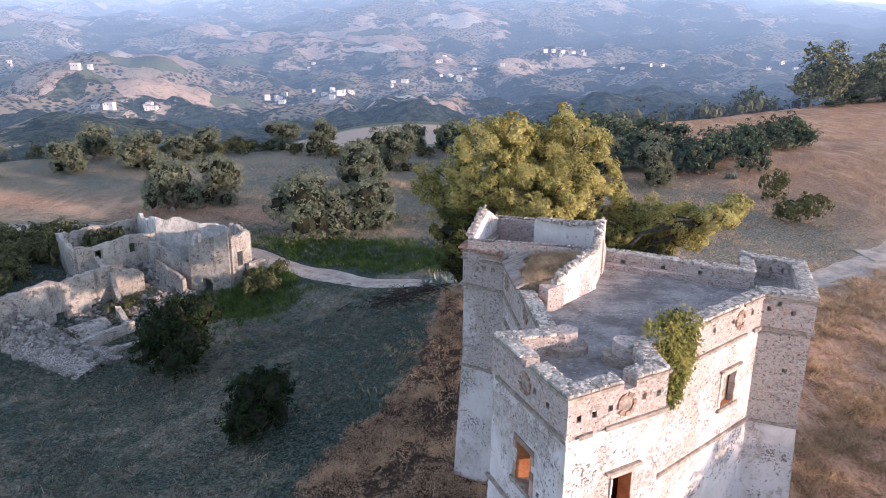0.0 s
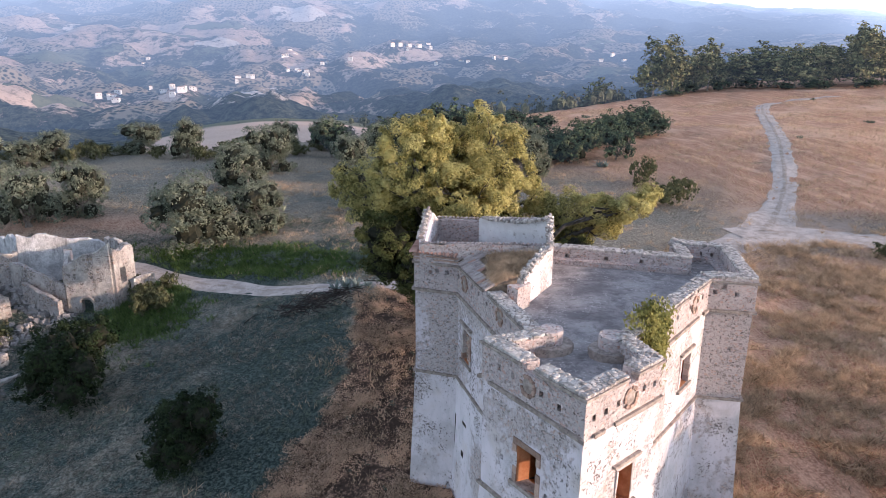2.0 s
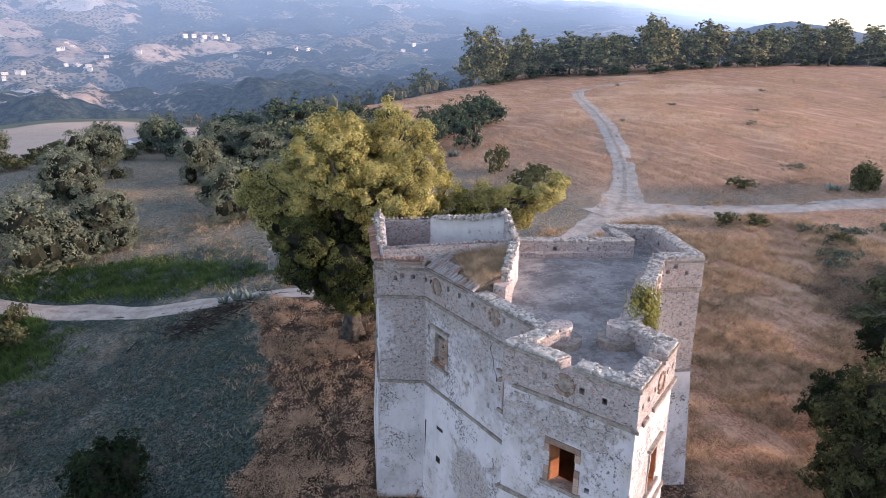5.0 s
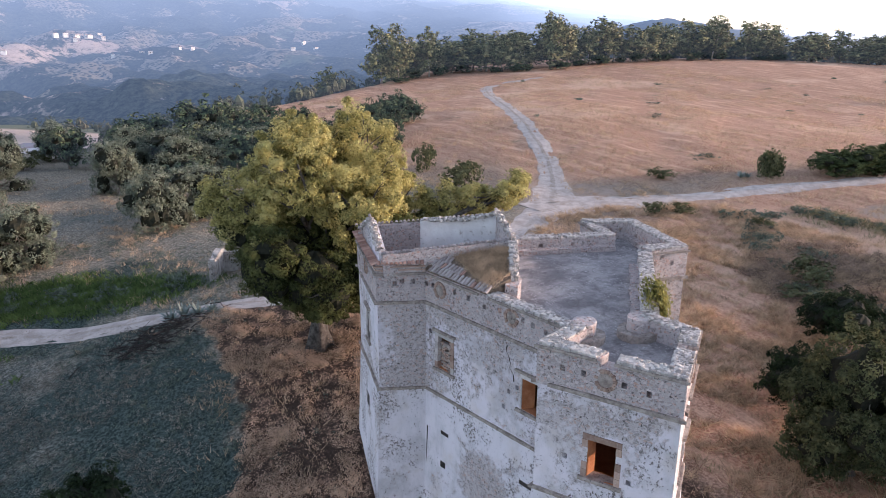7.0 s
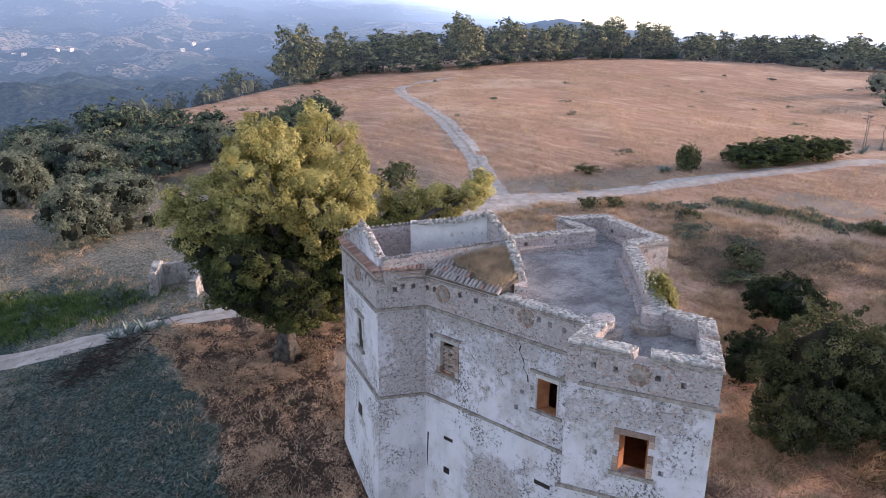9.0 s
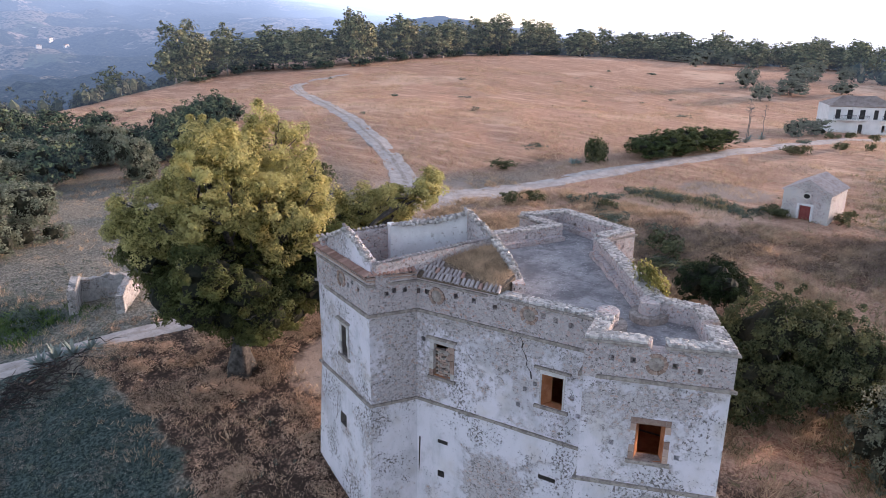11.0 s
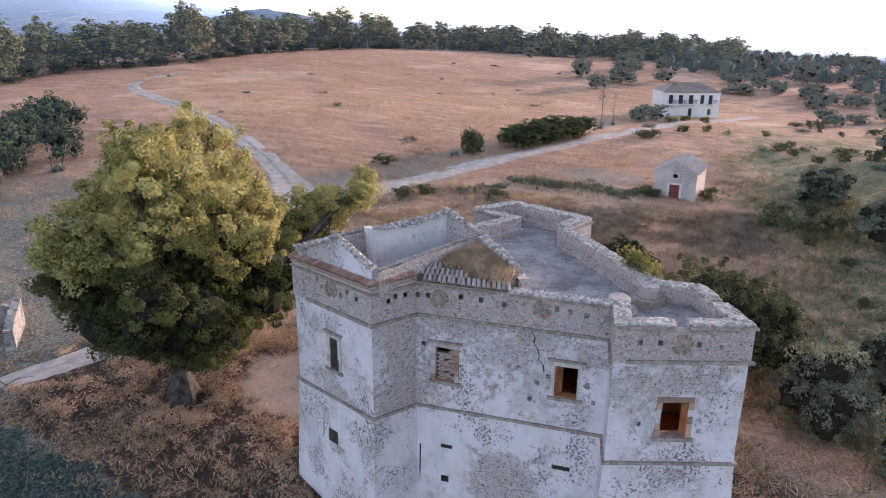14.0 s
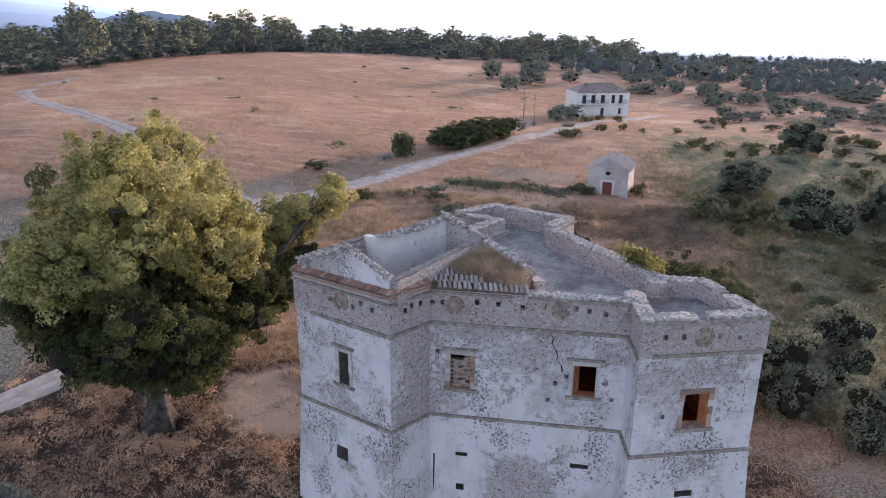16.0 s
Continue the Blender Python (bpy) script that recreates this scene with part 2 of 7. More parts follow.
def m_distance():
    """Far valley and hills: a plain backdrop of fields, groves, woods and bare scars, with evening haze painted on as
    glow.
    """
    n = Nodes("hazy_distance")
    bend = n.t.nodes.new("ShaderNodeTexNoise")
    bend.inputs["Scale"].default_value = 0.004
    bend.inputs["Detail"].default_value = 6
    n.put(bend.inputs["Vector"], n.pos)
    push = n.t.nodes.new("ShaderNodeVectorMath")
    push.operation = "MULTIPLY_ADD"
    n.put(push.inputs[0], bend.outputs["Color"])
    push.inputs[1].default_value = (260, 260, 0)
    n.put(push.inputs[2], n.pos)
    where = push.outputs[0]
    cell = n.split(n.voronoi(0.0075, out="Color", vec=where))
    hedge = n.ramp(n.math("ADD", n.voronoi(0.0075, feature="DISTANCE_TO_EDGE", vec=where), n.math("MULTIPLY", n.math("SUBTRACT", n.noise(0.03, 6, 0.85), 0.42), 0.35)), 0.0, 0.035)
    fine = n.noise(0.013, 8, 0.75)
    grain = n.noise(0.075, 7, 0.85)
    field = n.mix(n.math("ADD", n.math("MULTIPLY", cell[0], 0.5), n.math("MULTIPLY", n.noise(0.004, 5, 0.7), 0.6)), (0.40, 0.29, 0.22), (0.74, 0.57, 0.445))
    field = n.mix(n.ramp(cell[1], 0.88, 0.90), field, (0.70, 0.61, 0.53))
    field = n.mix(n.ramp(cell[1], 0.22, 0.26), (0.17, 0.18, 0.115), field)
    field = n.mix(n.ramp(grain, 0.36, 0.52), n.mix(0.6, field, (0.07, 0.08, 0.055)), field)
    wood = n.mix(n.ramp(grain, 0.38, 0.66), (0.010, 0.018, 0.015), (0.095, 0.105, 0.07))
    rows = n.math("ADD", n.voronoi(0.085, vec=n.pos, rand=0.7), n.math("MULTIPLY", n.math("SUBTRACT", grain, 0.5), 0.9))
    grove = n.mix(n.ramp(rows, 0.25, 0.55), (0.03, 0.045, 0.034), (0.32, 0.26, 0.185))
    col = n.mix(n.ramp(cell[2], 0.40, 0.44), grove, field)
    col = n.mix(hedge, (0.035, 0.05, 0.038), col)
    level = n.math("ADD", n.math("MULTIPLY", n.math("SUBTRACT", fine, 0.5), 1.1), n.attr("woods", "Fac"))
    level = n.math("ADD", level, n.math("MULTIPLY", n.math("SUBTRACT", cell[2], 0.5), 0.25))
    col = n.mix(n.ramp(n.math("ADD", level, n.math("MULTIPLY", n.math("SUBTRACT", grain, 0.5), 0.6)), 0.42, 0.52), col, wood)
    scar = n.ramp(n.noise(0.011, 8, 0.8), 0.63, 0.68)
    col = n.mix(n.math("MULTIPLY", scar, n.ramp(level, 0.64, 0.48)), col, (0.72, 0.64, 0.58))
    col = n.mix(n.ramp(n.attr("woods", "Fac"), -0.1, -0.5), col, n.mix(grain, (0.46, 0.33, 0.25), (0.74, 0.57, 0.45)))
    n.done(col, 1.0, n.noise(0.03, 7, 0.75), 0.45, 6.0, spec=0.0)
    paint_haze(n, n.attr("air", "Fac"))
    return n.mat


def m_terrace():
    """Worn grey screed with pale flecks, stains and patches of bare mortar."""
    n = Nodes("terrace_screed")
    col = n.mix(n.ramp(n.noise(0.6, 6, 0.7), 0.36, 0.66), (0.20, 0.185, 0.185), (0.40, 0.37, 0.355))
    col = n.mix(n.ramp(n.noise(2.2, 6, 0.8), 0.50, 0.62), col, n.mix(0.6, col, (0.13, 0.115, 0.11)))
    col = n.mix(n.math("MULTIPLY", n.ramp(n.noise(9, 5, 0.8), 0.57, 0.63), n.ramp(n.noise(0.8, 4), 0.36, 0.56)), col, (0.66, 0.63, 0.60))
    return n.done(col, 0.92, n.noise(9, 5, 0.8), 0.6, 0.03)


def m_road():
    """Pale trodden earth: two wheel tracks, gravel and weeds along the crown and the verges."""
    n = Nodes("pale_dirt_road")
    fine = n.noise(6, 5, 0.75)
    bare = n.mix(n.ramp(n.noise(0.7, 6, 0.7), 0.35, 0.65), (0.42, 0.355, 0.31), (0.60, 0.525, 0.47))
    bare = n.mix(n.ramp(fine, 0.55, 0.68), bare, (0.30, 0.245, 0.20))
    weedy = n.mix(n.ramp(fine, 0.4, 0.62), (0.17, 0.14, 0.11), (0.44, 0.36, 0.285))
    worn = n.ramp(n.math("ADD", n.attr("wheel"), n.math("MULTIPLY", n.math("SUBTRACT", n.noise(1.3, 6, 0.75), 0.5), 0.9)), 0.08, 0.50)
    return n.done(n.mix(worn, weedy, bare), 0.95, fine, 0.5, 0.04, spec=0.05)


M_PLASTER = m_plaster(cover=0.59)
M_PLASTER_LOW = m_plaster("lower_plaster", cover=0.52, tint=(0.72, 0.68, 0.70), bare=(3.75, 31.0, -1.3, 1.7))
M_RUBBLE = m_rubble()
M_RUBBLE_FINE = m_rubble("parapet_rubble", scale=7.5, dark=(0.28, 0.225, 0.205), pale=(0.68, 0.60, 0.575), warm=(0.54, 0.35, 0.285))
M_STONE = m_simple("coping_stone", (0.33, 0.30, 0.27), (0.56, 0.52, 0.47), 7, spots=(0.14, 0.12, 0.10), vary=0.55)
M_STONES = m_simple("loose_coping_stones", (0.28, 0.25, 0.225), (0.52, 0.48, 0.44), 7, spots=(0.14, 0.12, 0.10), island=0.55)
M_MOULD = m_simple("stone_moulding", (0.22, 0.18, 0.155), (0.44, 0.38, 0.33), 3.5, spots=(0.10, 0.085, 0.075))
M_TILE = m_simple("terracotta_tile", (0.33, 0.17, 0.125), (0.46, 0.30, 0.235), 5, spots=(0.45, 0.41, 0.37), vary=0.5)
M_TILE_OLD = m_simple("lichened_roof_tile", (0.23, 0.18, 0.16), (0.43, 0.385, 0.36), 5, spots=(0.26, 0.165, 0.13), vary=0.4)
M_BRICK = m_simple("old_brick", (0.30, 0.19, 0.145), (0.44, 0.32, 0.255), 5, spots=(0.48, 0.42, 0.36), vary=0.4)
M_TERRACE = m_terrace()
M_INSIDE = m_simple("bare_inner_wall", (0.36, 0.135, 0.055), (0.52, 0.24, 0.115), 2.0)
# Dark lining of slots and one window: recess shade put into the colour.
M_HOLE_SHADE = m_simple("painted_hole_shade", (0.10, 0.085, 0.075), (0.18, 0.15, 0.13), 4)
M_FRAME = m_simple("worn_window_surround", (0.42, 0.37, 0.34), (0.60, 0.56, 0.53), 4, spots=(0.26, 0.21, 0.18), vary=0.3)
M_WHITE = m_simple("old_whitewash", (0.74, 0.73, 0.72), (0.60, 0.58, 0.57), 1.2, spots=(0.42, 0.39, 0.36))
M_BARK = m_simple("bark", (0.14, 0.115, 0.095), (0.32, 0.28, 0.24), 4, bump=0.8, dist=0.05)
M_ROAD = m_road()
# Carob leaves: sun put into the upper colour, shade into the lower one.
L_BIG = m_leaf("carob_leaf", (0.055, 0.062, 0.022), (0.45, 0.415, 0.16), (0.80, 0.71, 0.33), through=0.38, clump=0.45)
L_LOW_SHADE = m_leaf("shaded_carob_leaf", (0.008, 0.014, 0.006), (0.075, 0.092, 0.036), (0.36, 0.36, 0.13), through=0.22, clump=0.45)
L_OLIVE = m_leaf("olive_leaf", (0.042, 0.056, 0.043), (0.185, 0.222, 0.163), (0.50, 0.48, 0.34), through=0.28)
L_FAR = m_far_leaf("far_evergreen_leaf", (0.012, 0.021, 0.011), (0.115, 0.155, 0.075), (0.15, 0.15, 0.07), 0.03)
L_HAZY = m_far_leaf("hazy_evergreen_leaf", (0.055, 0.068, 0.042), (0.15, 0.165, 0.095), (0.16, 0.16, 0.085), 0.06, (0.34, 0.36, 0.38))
L_DARK = m_leaf("evergreen_leaf", (0.003, 0.006, 0.004), (0.030, 0.046, 0.022), (0.06, 0.08, 0.03), through=0.10)
L_HEDGE = m_leaf("lentisk_leaf", (0.012, 0.022, 0.010), (0.085, 0.11, 0.045), (0.22, 0.23, 0.09), through=0.15)
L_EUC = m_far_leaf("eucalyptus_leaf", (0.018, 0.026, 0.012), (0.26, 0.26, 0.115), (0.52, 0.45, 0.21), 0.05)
L_SHRUB = m_leaf("shrub_leaf", (0.022, 0.030, 0.015), (0.13, 0.14, 0.072), (0.24, 0.22, 0.11), through=0.16)
L_WEED = m_leaf("weed_leaf", (0.034, 0.050, 0.040), (0.17, 0.205, 0.160), (0.26, 0.28, 0.20), through=0.16)
L_DRY = m_leaf("dry_brush", (0.09, 0.063, 0.045), (0.62, 0.455, 0.325), (0.90, 0.58, 0.37), gloss=0.9, through=0.2, clump=0.35)
L_STRAW = m_leaf("straw", (0.16, 0.115, 0.075), (0.62, 0.47, 0.32), (0.84, 0.60, 0.39), gloss=0.9, through=0.2)
L_THISTLE = m_leaf("dry_thistle", (0.05, 0.036, 0.028), (0.36, 0.27, 0.21), (0.60, 0.43, 0.31), gloss=0.9, through=0.2, clump=0.3)
L_GREY = m_leaf("grey_grass", (0.05, 0.05, 0.043), (0.31, 0.285, 0.235), (0.52, 0.46, 0.37), gloss=0.9, through=0.15)
L_SLOPE = m_leaf("slope_grass_blade", (0.06, 0.066, 0.034), (0.27, 0.26, 0.14), (0.44, 0.36, 0.19), gloss=0.9, through=0.2)
L_HERB = m_leaf("green_herb_leaf", (0.022, 0.048, 0.016), (0.12, 0.19, 0.06), (0.22, 0.27, 0.09), through=0.2)
L_IVY = m_leaf("ivy_leaf", (0.03, 0.042, 0.013), (0.22, 0.23, 0.075), (0.44, 0.38, 0.13))
L_AGAVE = m_simple("agave_leaf", (0.14, 0.18, 0.16), (0.27, 0.31, 0.28), 3, rough=0.6)

# ---- ground ----
def smooth(a, b, v):
    v = max(0.0, min(1.0, (v - a) / (b - a)))
    return v * v * (3 - 2 * v)


def curve(table, v):
    """Linear interpolation in a short table of (place, value)."""
    if v <= table[0][0]:
        return table[0][1]
    for (a, p), (b, q) in zip(table, table[1:]):
        if v <= b:
            return p + (q - p) * (v - a) / (b - a)
    return table[-1][1]


HILLS = [(-35, 60, 30, -6.18), (-12, 25, 25, -1.37), (35, 8, 25, -1.55), (5, 52, 14, 3.22), (60, 0, 30, -2.19), (-20, 95, 30, 1.44),
         (70, 60, 30, -1.73), (80, 105, 40, 4.29), (190, 210, 80, 7.17), (110, 25, 35, 2.73), (250, 80, 70, 2.91),
         (65, 25, 18, 1.36), (40, 110, 25, -1.99), (320, 190, 90, 5.63), (180, 50, 50, -1.92)]
EDGE = [(-180, 155), (-40, 155), (6, 152), (14, 188), (20, 208), (27, 240), (34, 300), (60, 420), (110, 420), (180, 200)]     # where the hilltop ends, by bearing
DEEP = [(-180, -60), (-60, -100), (20, -115), (35, -85), (50, -20), (65, -14), (110, -30), (180, -40)]   # depth of the land beyond
RIDGE = [(-180, 60), (-60, 300), (-24, 315), (-12, 400), (-2, 465), (15, 440), (30, 315), (38, 250), (46, 170), (56, 25), (70, 0), (110, 0), (150, 20), (180, 60)]
RISE = [(-180, 20), (-40, 75), (22, 70), (36, 40), (55, 10), (110, 3), (180, 20)]


def relief(x, y, s):
    return mnoise.fractal(Vector((x / s, y / s, 0.37)), 0.9, 2.1, 5)


def ground_z(x, y):
    near = -3.0
    for a, b, r, h in HILLS:
        near += h * exp(-((x - a) ** 2 + (y - b) ** 2) / (2 * r * r))
    d = hypot(x, y)
    if d < 160:
        return near + 0.35 * relief(x, y, 9) * smooth(6, 20, hypot(x - 9, y - 32))
    bearing = degrees(atan2(x, y))
    edge = curve(EDGE, bearing)
    out = d - edge
    if out <= 0:
        return near + 0.35 * relief(x, y, 9)
    far = curve(DEEP, bearing) * (1 - exp(-out / 400)) * smooth(-30, 40, out)
    far += 26 * exp(-((bearing + 1) / 15) ** 2 - ((d - 450) / 130) ** 2)
    far += curve(RISE, bearing) * smooth(150, 900, out) * ((0.6 + 0.5 * smooth(3000, 1500, d) * (0.25 + 0.75 * smooth(16, -2, bearing))) * relief(x, y, 420) + 0.35 * relief(x, y, 130))
    far += curve(RIDGE, bearing) * smooth(1300, 4400, d) ** 1.3 * (0.92 + 0.13 * relief(x, y, 1300))
    hill = (50 + 16 * relief(x, y, 160)) * exp(-((bearing - 51) / 9) ** 2 - ((d - 1300) / 420) ** 2)
    return near * (1 - smooth(0, 200, out)) + far + hill


def road_points(points, step=2.0):
    """A smooth line through a few places."""
    pts = [Vector(p) for p in points]
    pts = [pts[0] * 2 - pts[1]] + pts + [pts[-1] * 2 - pts[-2]]
    line = []
    for i in range(1, len(pts) - 2):
        a, b, c, d = pts[i - 1:i + 3]
        k = max(2, int((c - b).length / step))
        for j in range(k):
            t = j / k
            line.append(0.5 * (2 * b + (c - a) * t + (2 * a - 5 * b + 4 * c - d) * t * t + (3 * b - a - 3 * c + d) * t ** 3))
    return line + [pts[-2]]


ROADS = {
    "road_west": [(-74, 88), (-53, 93), (-38, 92), (-26, 86), (-17.4, 79), (-11.4, 74.6), (-6, 70.6), (1.5, 66.6), (8.2, 63), (17, 62.5), (28, 64.5), (38, 67), (46, 70.6), (52, 72.5)],
    "road_hill": [(50.5, 73), (53.4, 76.4), (59.3, 82.8), (66.5, 91.7), (74.6, 103.3), (86.3, 120.9), (101.7, 145), (114, 164), (122, 174), (134, 179), (150, 180)],
    "road_east": [(46, 72), (51, 71.6), (57.5, 68), (66, 64.2), (76, 59.5), (86, 54.8), (99, 49), (110, 44.5), (120, 40), (138, 33.5), (150, 26.5), (168, 19)],
}
WIDTH = {"road_west": 1.6, "road_hill": 2.1, "road_east": 2.3}


BRUSH_EDGE = [(28, -9), (36, -9), (41, -7), (46.5, -3), (50, -1.6), (57, -0.4), (63, 0.3), (70, 2)]     # where the dead brush round the tower ends, by y


def brush_at(x, y):
    """Dead brush round the tower, 0 to 1."""
    inward = x - curve(BRUSH_EDGE, y) + 1.3 * relief(x, y, 5)
    return smooth(-0.6, 0.8, inward) * smooth(31, 20, hypot(x - 9, y - 40) + 3 * relief(x, y, 9))


def cover_at(x, y):
    """Rusty field, living grass and bare soil, each 0 to 1; dead brush; and how lush the grass is."""
    wob = 9 * relief(x, y, 25)
    field = smooth(-6, 14, (x - 52) * 0.80 + (y - 76) * 0.30 + wob * 0.4) * smooth(-4, 6, y - (78 - 0.42 * (x - 50)) + wob * 0.3)
    field = max(field, smooth(46, 80, x) * smooth(150, 60, abs(y)) * 0.4)
    east = smooth(11, 22, x) * smooth(75, 55, y)
    band = exp(-((y - (104 - 0.16 * (x + 60))) / 4.5) ** 2) * smooth(-14, -26, x)              # a rust-coloured band above the farm
    rust = max(field, east, 0.9 * band)
    brush = brush_at(x, y)
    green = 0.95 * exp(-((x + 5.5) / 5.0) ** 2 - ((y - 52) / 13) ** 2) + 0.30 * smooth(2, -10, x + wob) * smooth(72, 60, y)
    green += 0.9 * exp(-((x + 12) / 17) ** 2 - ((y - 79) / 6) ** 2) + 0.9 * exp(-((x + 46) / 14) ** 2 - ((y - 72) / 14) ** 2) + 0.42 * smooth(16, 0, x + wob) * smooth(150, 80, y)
    south = smooth(30, 8, y + wob * 0.5 - 0.10 * max(0, x - 40)) * smooth(14, 26, x)
    green += 0.85 * south * smooth(190, 90, x)
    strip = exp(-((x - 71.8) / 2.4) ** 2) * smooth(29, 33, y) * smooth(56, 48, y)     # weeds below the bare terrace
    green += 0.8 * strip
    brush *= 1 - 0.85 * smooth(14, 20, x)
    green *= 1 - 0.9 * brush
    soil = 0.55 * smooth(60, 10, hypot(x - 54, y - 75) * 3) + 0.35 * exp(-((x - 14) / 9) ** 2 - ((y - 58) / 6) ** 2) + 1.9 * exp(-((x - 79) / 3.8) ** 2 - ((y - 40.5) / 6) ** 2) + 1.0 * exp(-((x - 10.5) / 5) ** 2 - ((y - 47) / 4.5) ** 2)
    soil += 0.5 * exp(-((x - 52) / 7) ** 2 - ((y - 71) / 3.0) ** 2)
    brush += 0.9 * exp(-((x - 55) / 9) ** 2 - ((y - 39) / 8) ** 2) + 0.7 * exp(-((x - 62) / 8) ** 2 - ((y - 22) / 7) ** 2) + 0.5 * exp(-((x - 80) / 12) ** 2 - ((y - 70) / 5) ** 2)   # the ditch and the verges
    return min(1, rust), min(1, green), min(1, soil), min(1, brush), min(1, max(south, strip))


def build_ground():
    cx, cy = 5.0, 40.0
    bearings = [b * 0.5 for b in range(-84, 240)] + [120 + 3 * k for k in range(66)]
    radii = [0.0]
    step = 0.9
    while radii[-1] < 4850:
        radii.append(radii[-1] + step)
        step = min(step * 1.035, 90)
    verts, faces, air, woods, cover, glow = [], [], [], [], [], []
    for r in radii:
        for b in bearings:
            x, y = cx + r * sin(radians(b)), cy + r * cos(radians(b))
            verts.append((x, y, ground_z(x, y)))
            d = hypot(x, y)
            edge = curve(EDGE, b if b <= 180 else b - 360)
            bb = b if b <= 180 else b - 360
            # air and glow: strength and whiteness of the painted haze, by distance and bearing
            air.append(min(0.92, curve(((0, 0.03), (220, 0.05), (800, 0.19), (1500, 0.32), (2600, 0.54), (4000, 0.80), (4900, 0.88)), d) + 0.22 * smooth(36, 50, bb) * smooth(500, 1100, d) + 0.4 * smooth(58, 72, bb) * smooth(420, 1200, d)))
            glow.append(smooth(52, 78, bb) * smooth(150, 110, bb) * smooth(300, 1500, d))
            bare = smooth(20, 9, abs(bb + 2) + 4 * relief(x, y, 120)) * smooth(40, 90, d - edge) * smooth(330, 240, d - edge)
            lift = relief(x, y, 420) if d > 300 else 0
            left = smooth(18, -2, bb)
            woods.append((curve(((0, 0.85), (420, 0.80), (850, 0.62), (1150, 0.44), (1900, 0.42), (5000, 0.50)), d - edge) - 0.30 * lift + (0.08 + 0.26 * smooth(2200, 1100, d)) * (1 - left)) * (1 - bare) - 0.8 * bare + 0.2 * smooth(38, 55, bb) * smooth(500, 900, d))
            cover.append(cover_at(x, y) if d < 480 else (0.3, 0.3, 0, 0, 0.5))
    nb = len(bearings)
    slots = []
    for i in range(len(radii) - 1):
        for j in range(nb):
            k = (j + 1) % nb
            faces.append((i * nb + j, (i + 1) * nb + j, (i + 1) * nb + k, i * nb + k))
            b = bearings[j] if bearings[j] <= 180 else bearings[j] - 360
            slots.append(1 if radii[i] > curve(EDGE, b) + 25 else 0)
    me = bpy.data.meshes.new("ground")
    me.from_pydata(verts, [], [f[::-1] for f in faces])
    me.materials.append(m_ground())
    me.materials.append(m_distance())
    me.polygons.foreach_set("material_index", slots)
    me.polygons.foreach_set("use_smooth", [True] * len(faces))
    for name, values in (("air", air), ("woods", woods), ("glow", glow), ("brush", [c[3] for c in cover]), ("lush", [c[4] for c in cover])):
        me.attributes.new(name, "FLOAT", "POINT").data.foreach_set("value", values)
    flat = [v for c in cover for v in (*c[:3], 1.0)]
    me.attributes.new("cover", "FLOAT_COLOR", "POINT").data.foreach_set("color", flat)
    me.update()
    return tagged(new("ground", me), "dry grassy hillside falling to a hazy cultivated valley", "ground", kind="structure")


ground = build_ground()


def build_road(name, label):
    line = road_points(ROADS[name])
    half = WIDTH[name]
    crown = {"road_hill": 0.30, "road_west": 0.36}.get(name, 0.6)      # how bare the middle is
    rng = random.Random(name)
    verts, faces = [], []
    across = (-1.0, -0.62, -0.45, -0.1, 0.1, 0.45, 0.62, 1.0)
    sink = (-0.10, 0.05, 0.01, 0.09, 0.09, 0.01, 0.05, -0.10)        # two wheel ruts and a crown
    for i, p in enumerate(line):
        q = line[min(i + 1, len(line) - 1)] - line[max(i - 1, 0)]
        side = Vector((q.y, -q.x)).normalized()
        grow = half * (1 + 1.3 * exp(-((p.x - 49) ** 2 + (p.y - 71) ** 2) / 90)) * (1 + 0.16 * mnoise.noise(Vector((i * 0.35, len(name), 0))))
        for k, s in zip(across, sink):
            v = p + side * (k * grow + rng.uniform(-0.08, 0.08))
            verts.append((v.x, v.y, ground_z(v.x, v.y) + s + 0.03))
    n = len(across)
    for i in range(len(line) - 1):
        for k in range(n - 1):
            faces.append((i * n + k, i * n + k + 1, (i + 1) * n + k + 1, (i + 1) * n + k))
    me = bpy.data.meshes.new(name)
    me.from_pydata(verts, [], faces)
    me.materials.append(M_ROAD)
    me.attributes.new("wheel", "FLOAT", "POINT").data.foreach_set("value", [w for _ in line for w in (0.0, 0.8, 1.0, crown, crown, 1.0, 0.8, 0.0)])
    me.polygons.foreach_set("use_smooth", [True] * len(faces))
    return tagged(new(name, me), label, "dirt road", kind="structure")


build_road("road_west", "pale unpaved track with wheel ruts past the tower")
build_road("road_hill", "pale dirt track winding up the dry field")
build_road("road_east", "pale dirt road leading to the white farmhouse")

# ---- helpers for things ----
def thing(name, at, label, category, group="", kind=""):
    ob = new(name)
    ob.location = at
    return tagged(ob, label, category, group, kind)


def part(name, bm, material, parent, label="", smooth_faces=False):
    """Links a bmesh, given in world places, as one mesh object under a thing or a part."""
    me = bpy.data.meshes.new(name)
    bm.to_mesh(me)
    bm.free()
    if material:
        me.materials.append(material)
    if smooth_faces:
        me.polygons.foreach_set("use_smooth", [True] * len(me.polygons))
    ob = new(name, me)
    if parent:
        ob.parent = parent
        at, up = Vector(), parent
        while up:
            at += up.location
            up = up.parent
        me.transform(Matrix.Translation(-at))
    if label:
        ob["label"] = label
    return ob


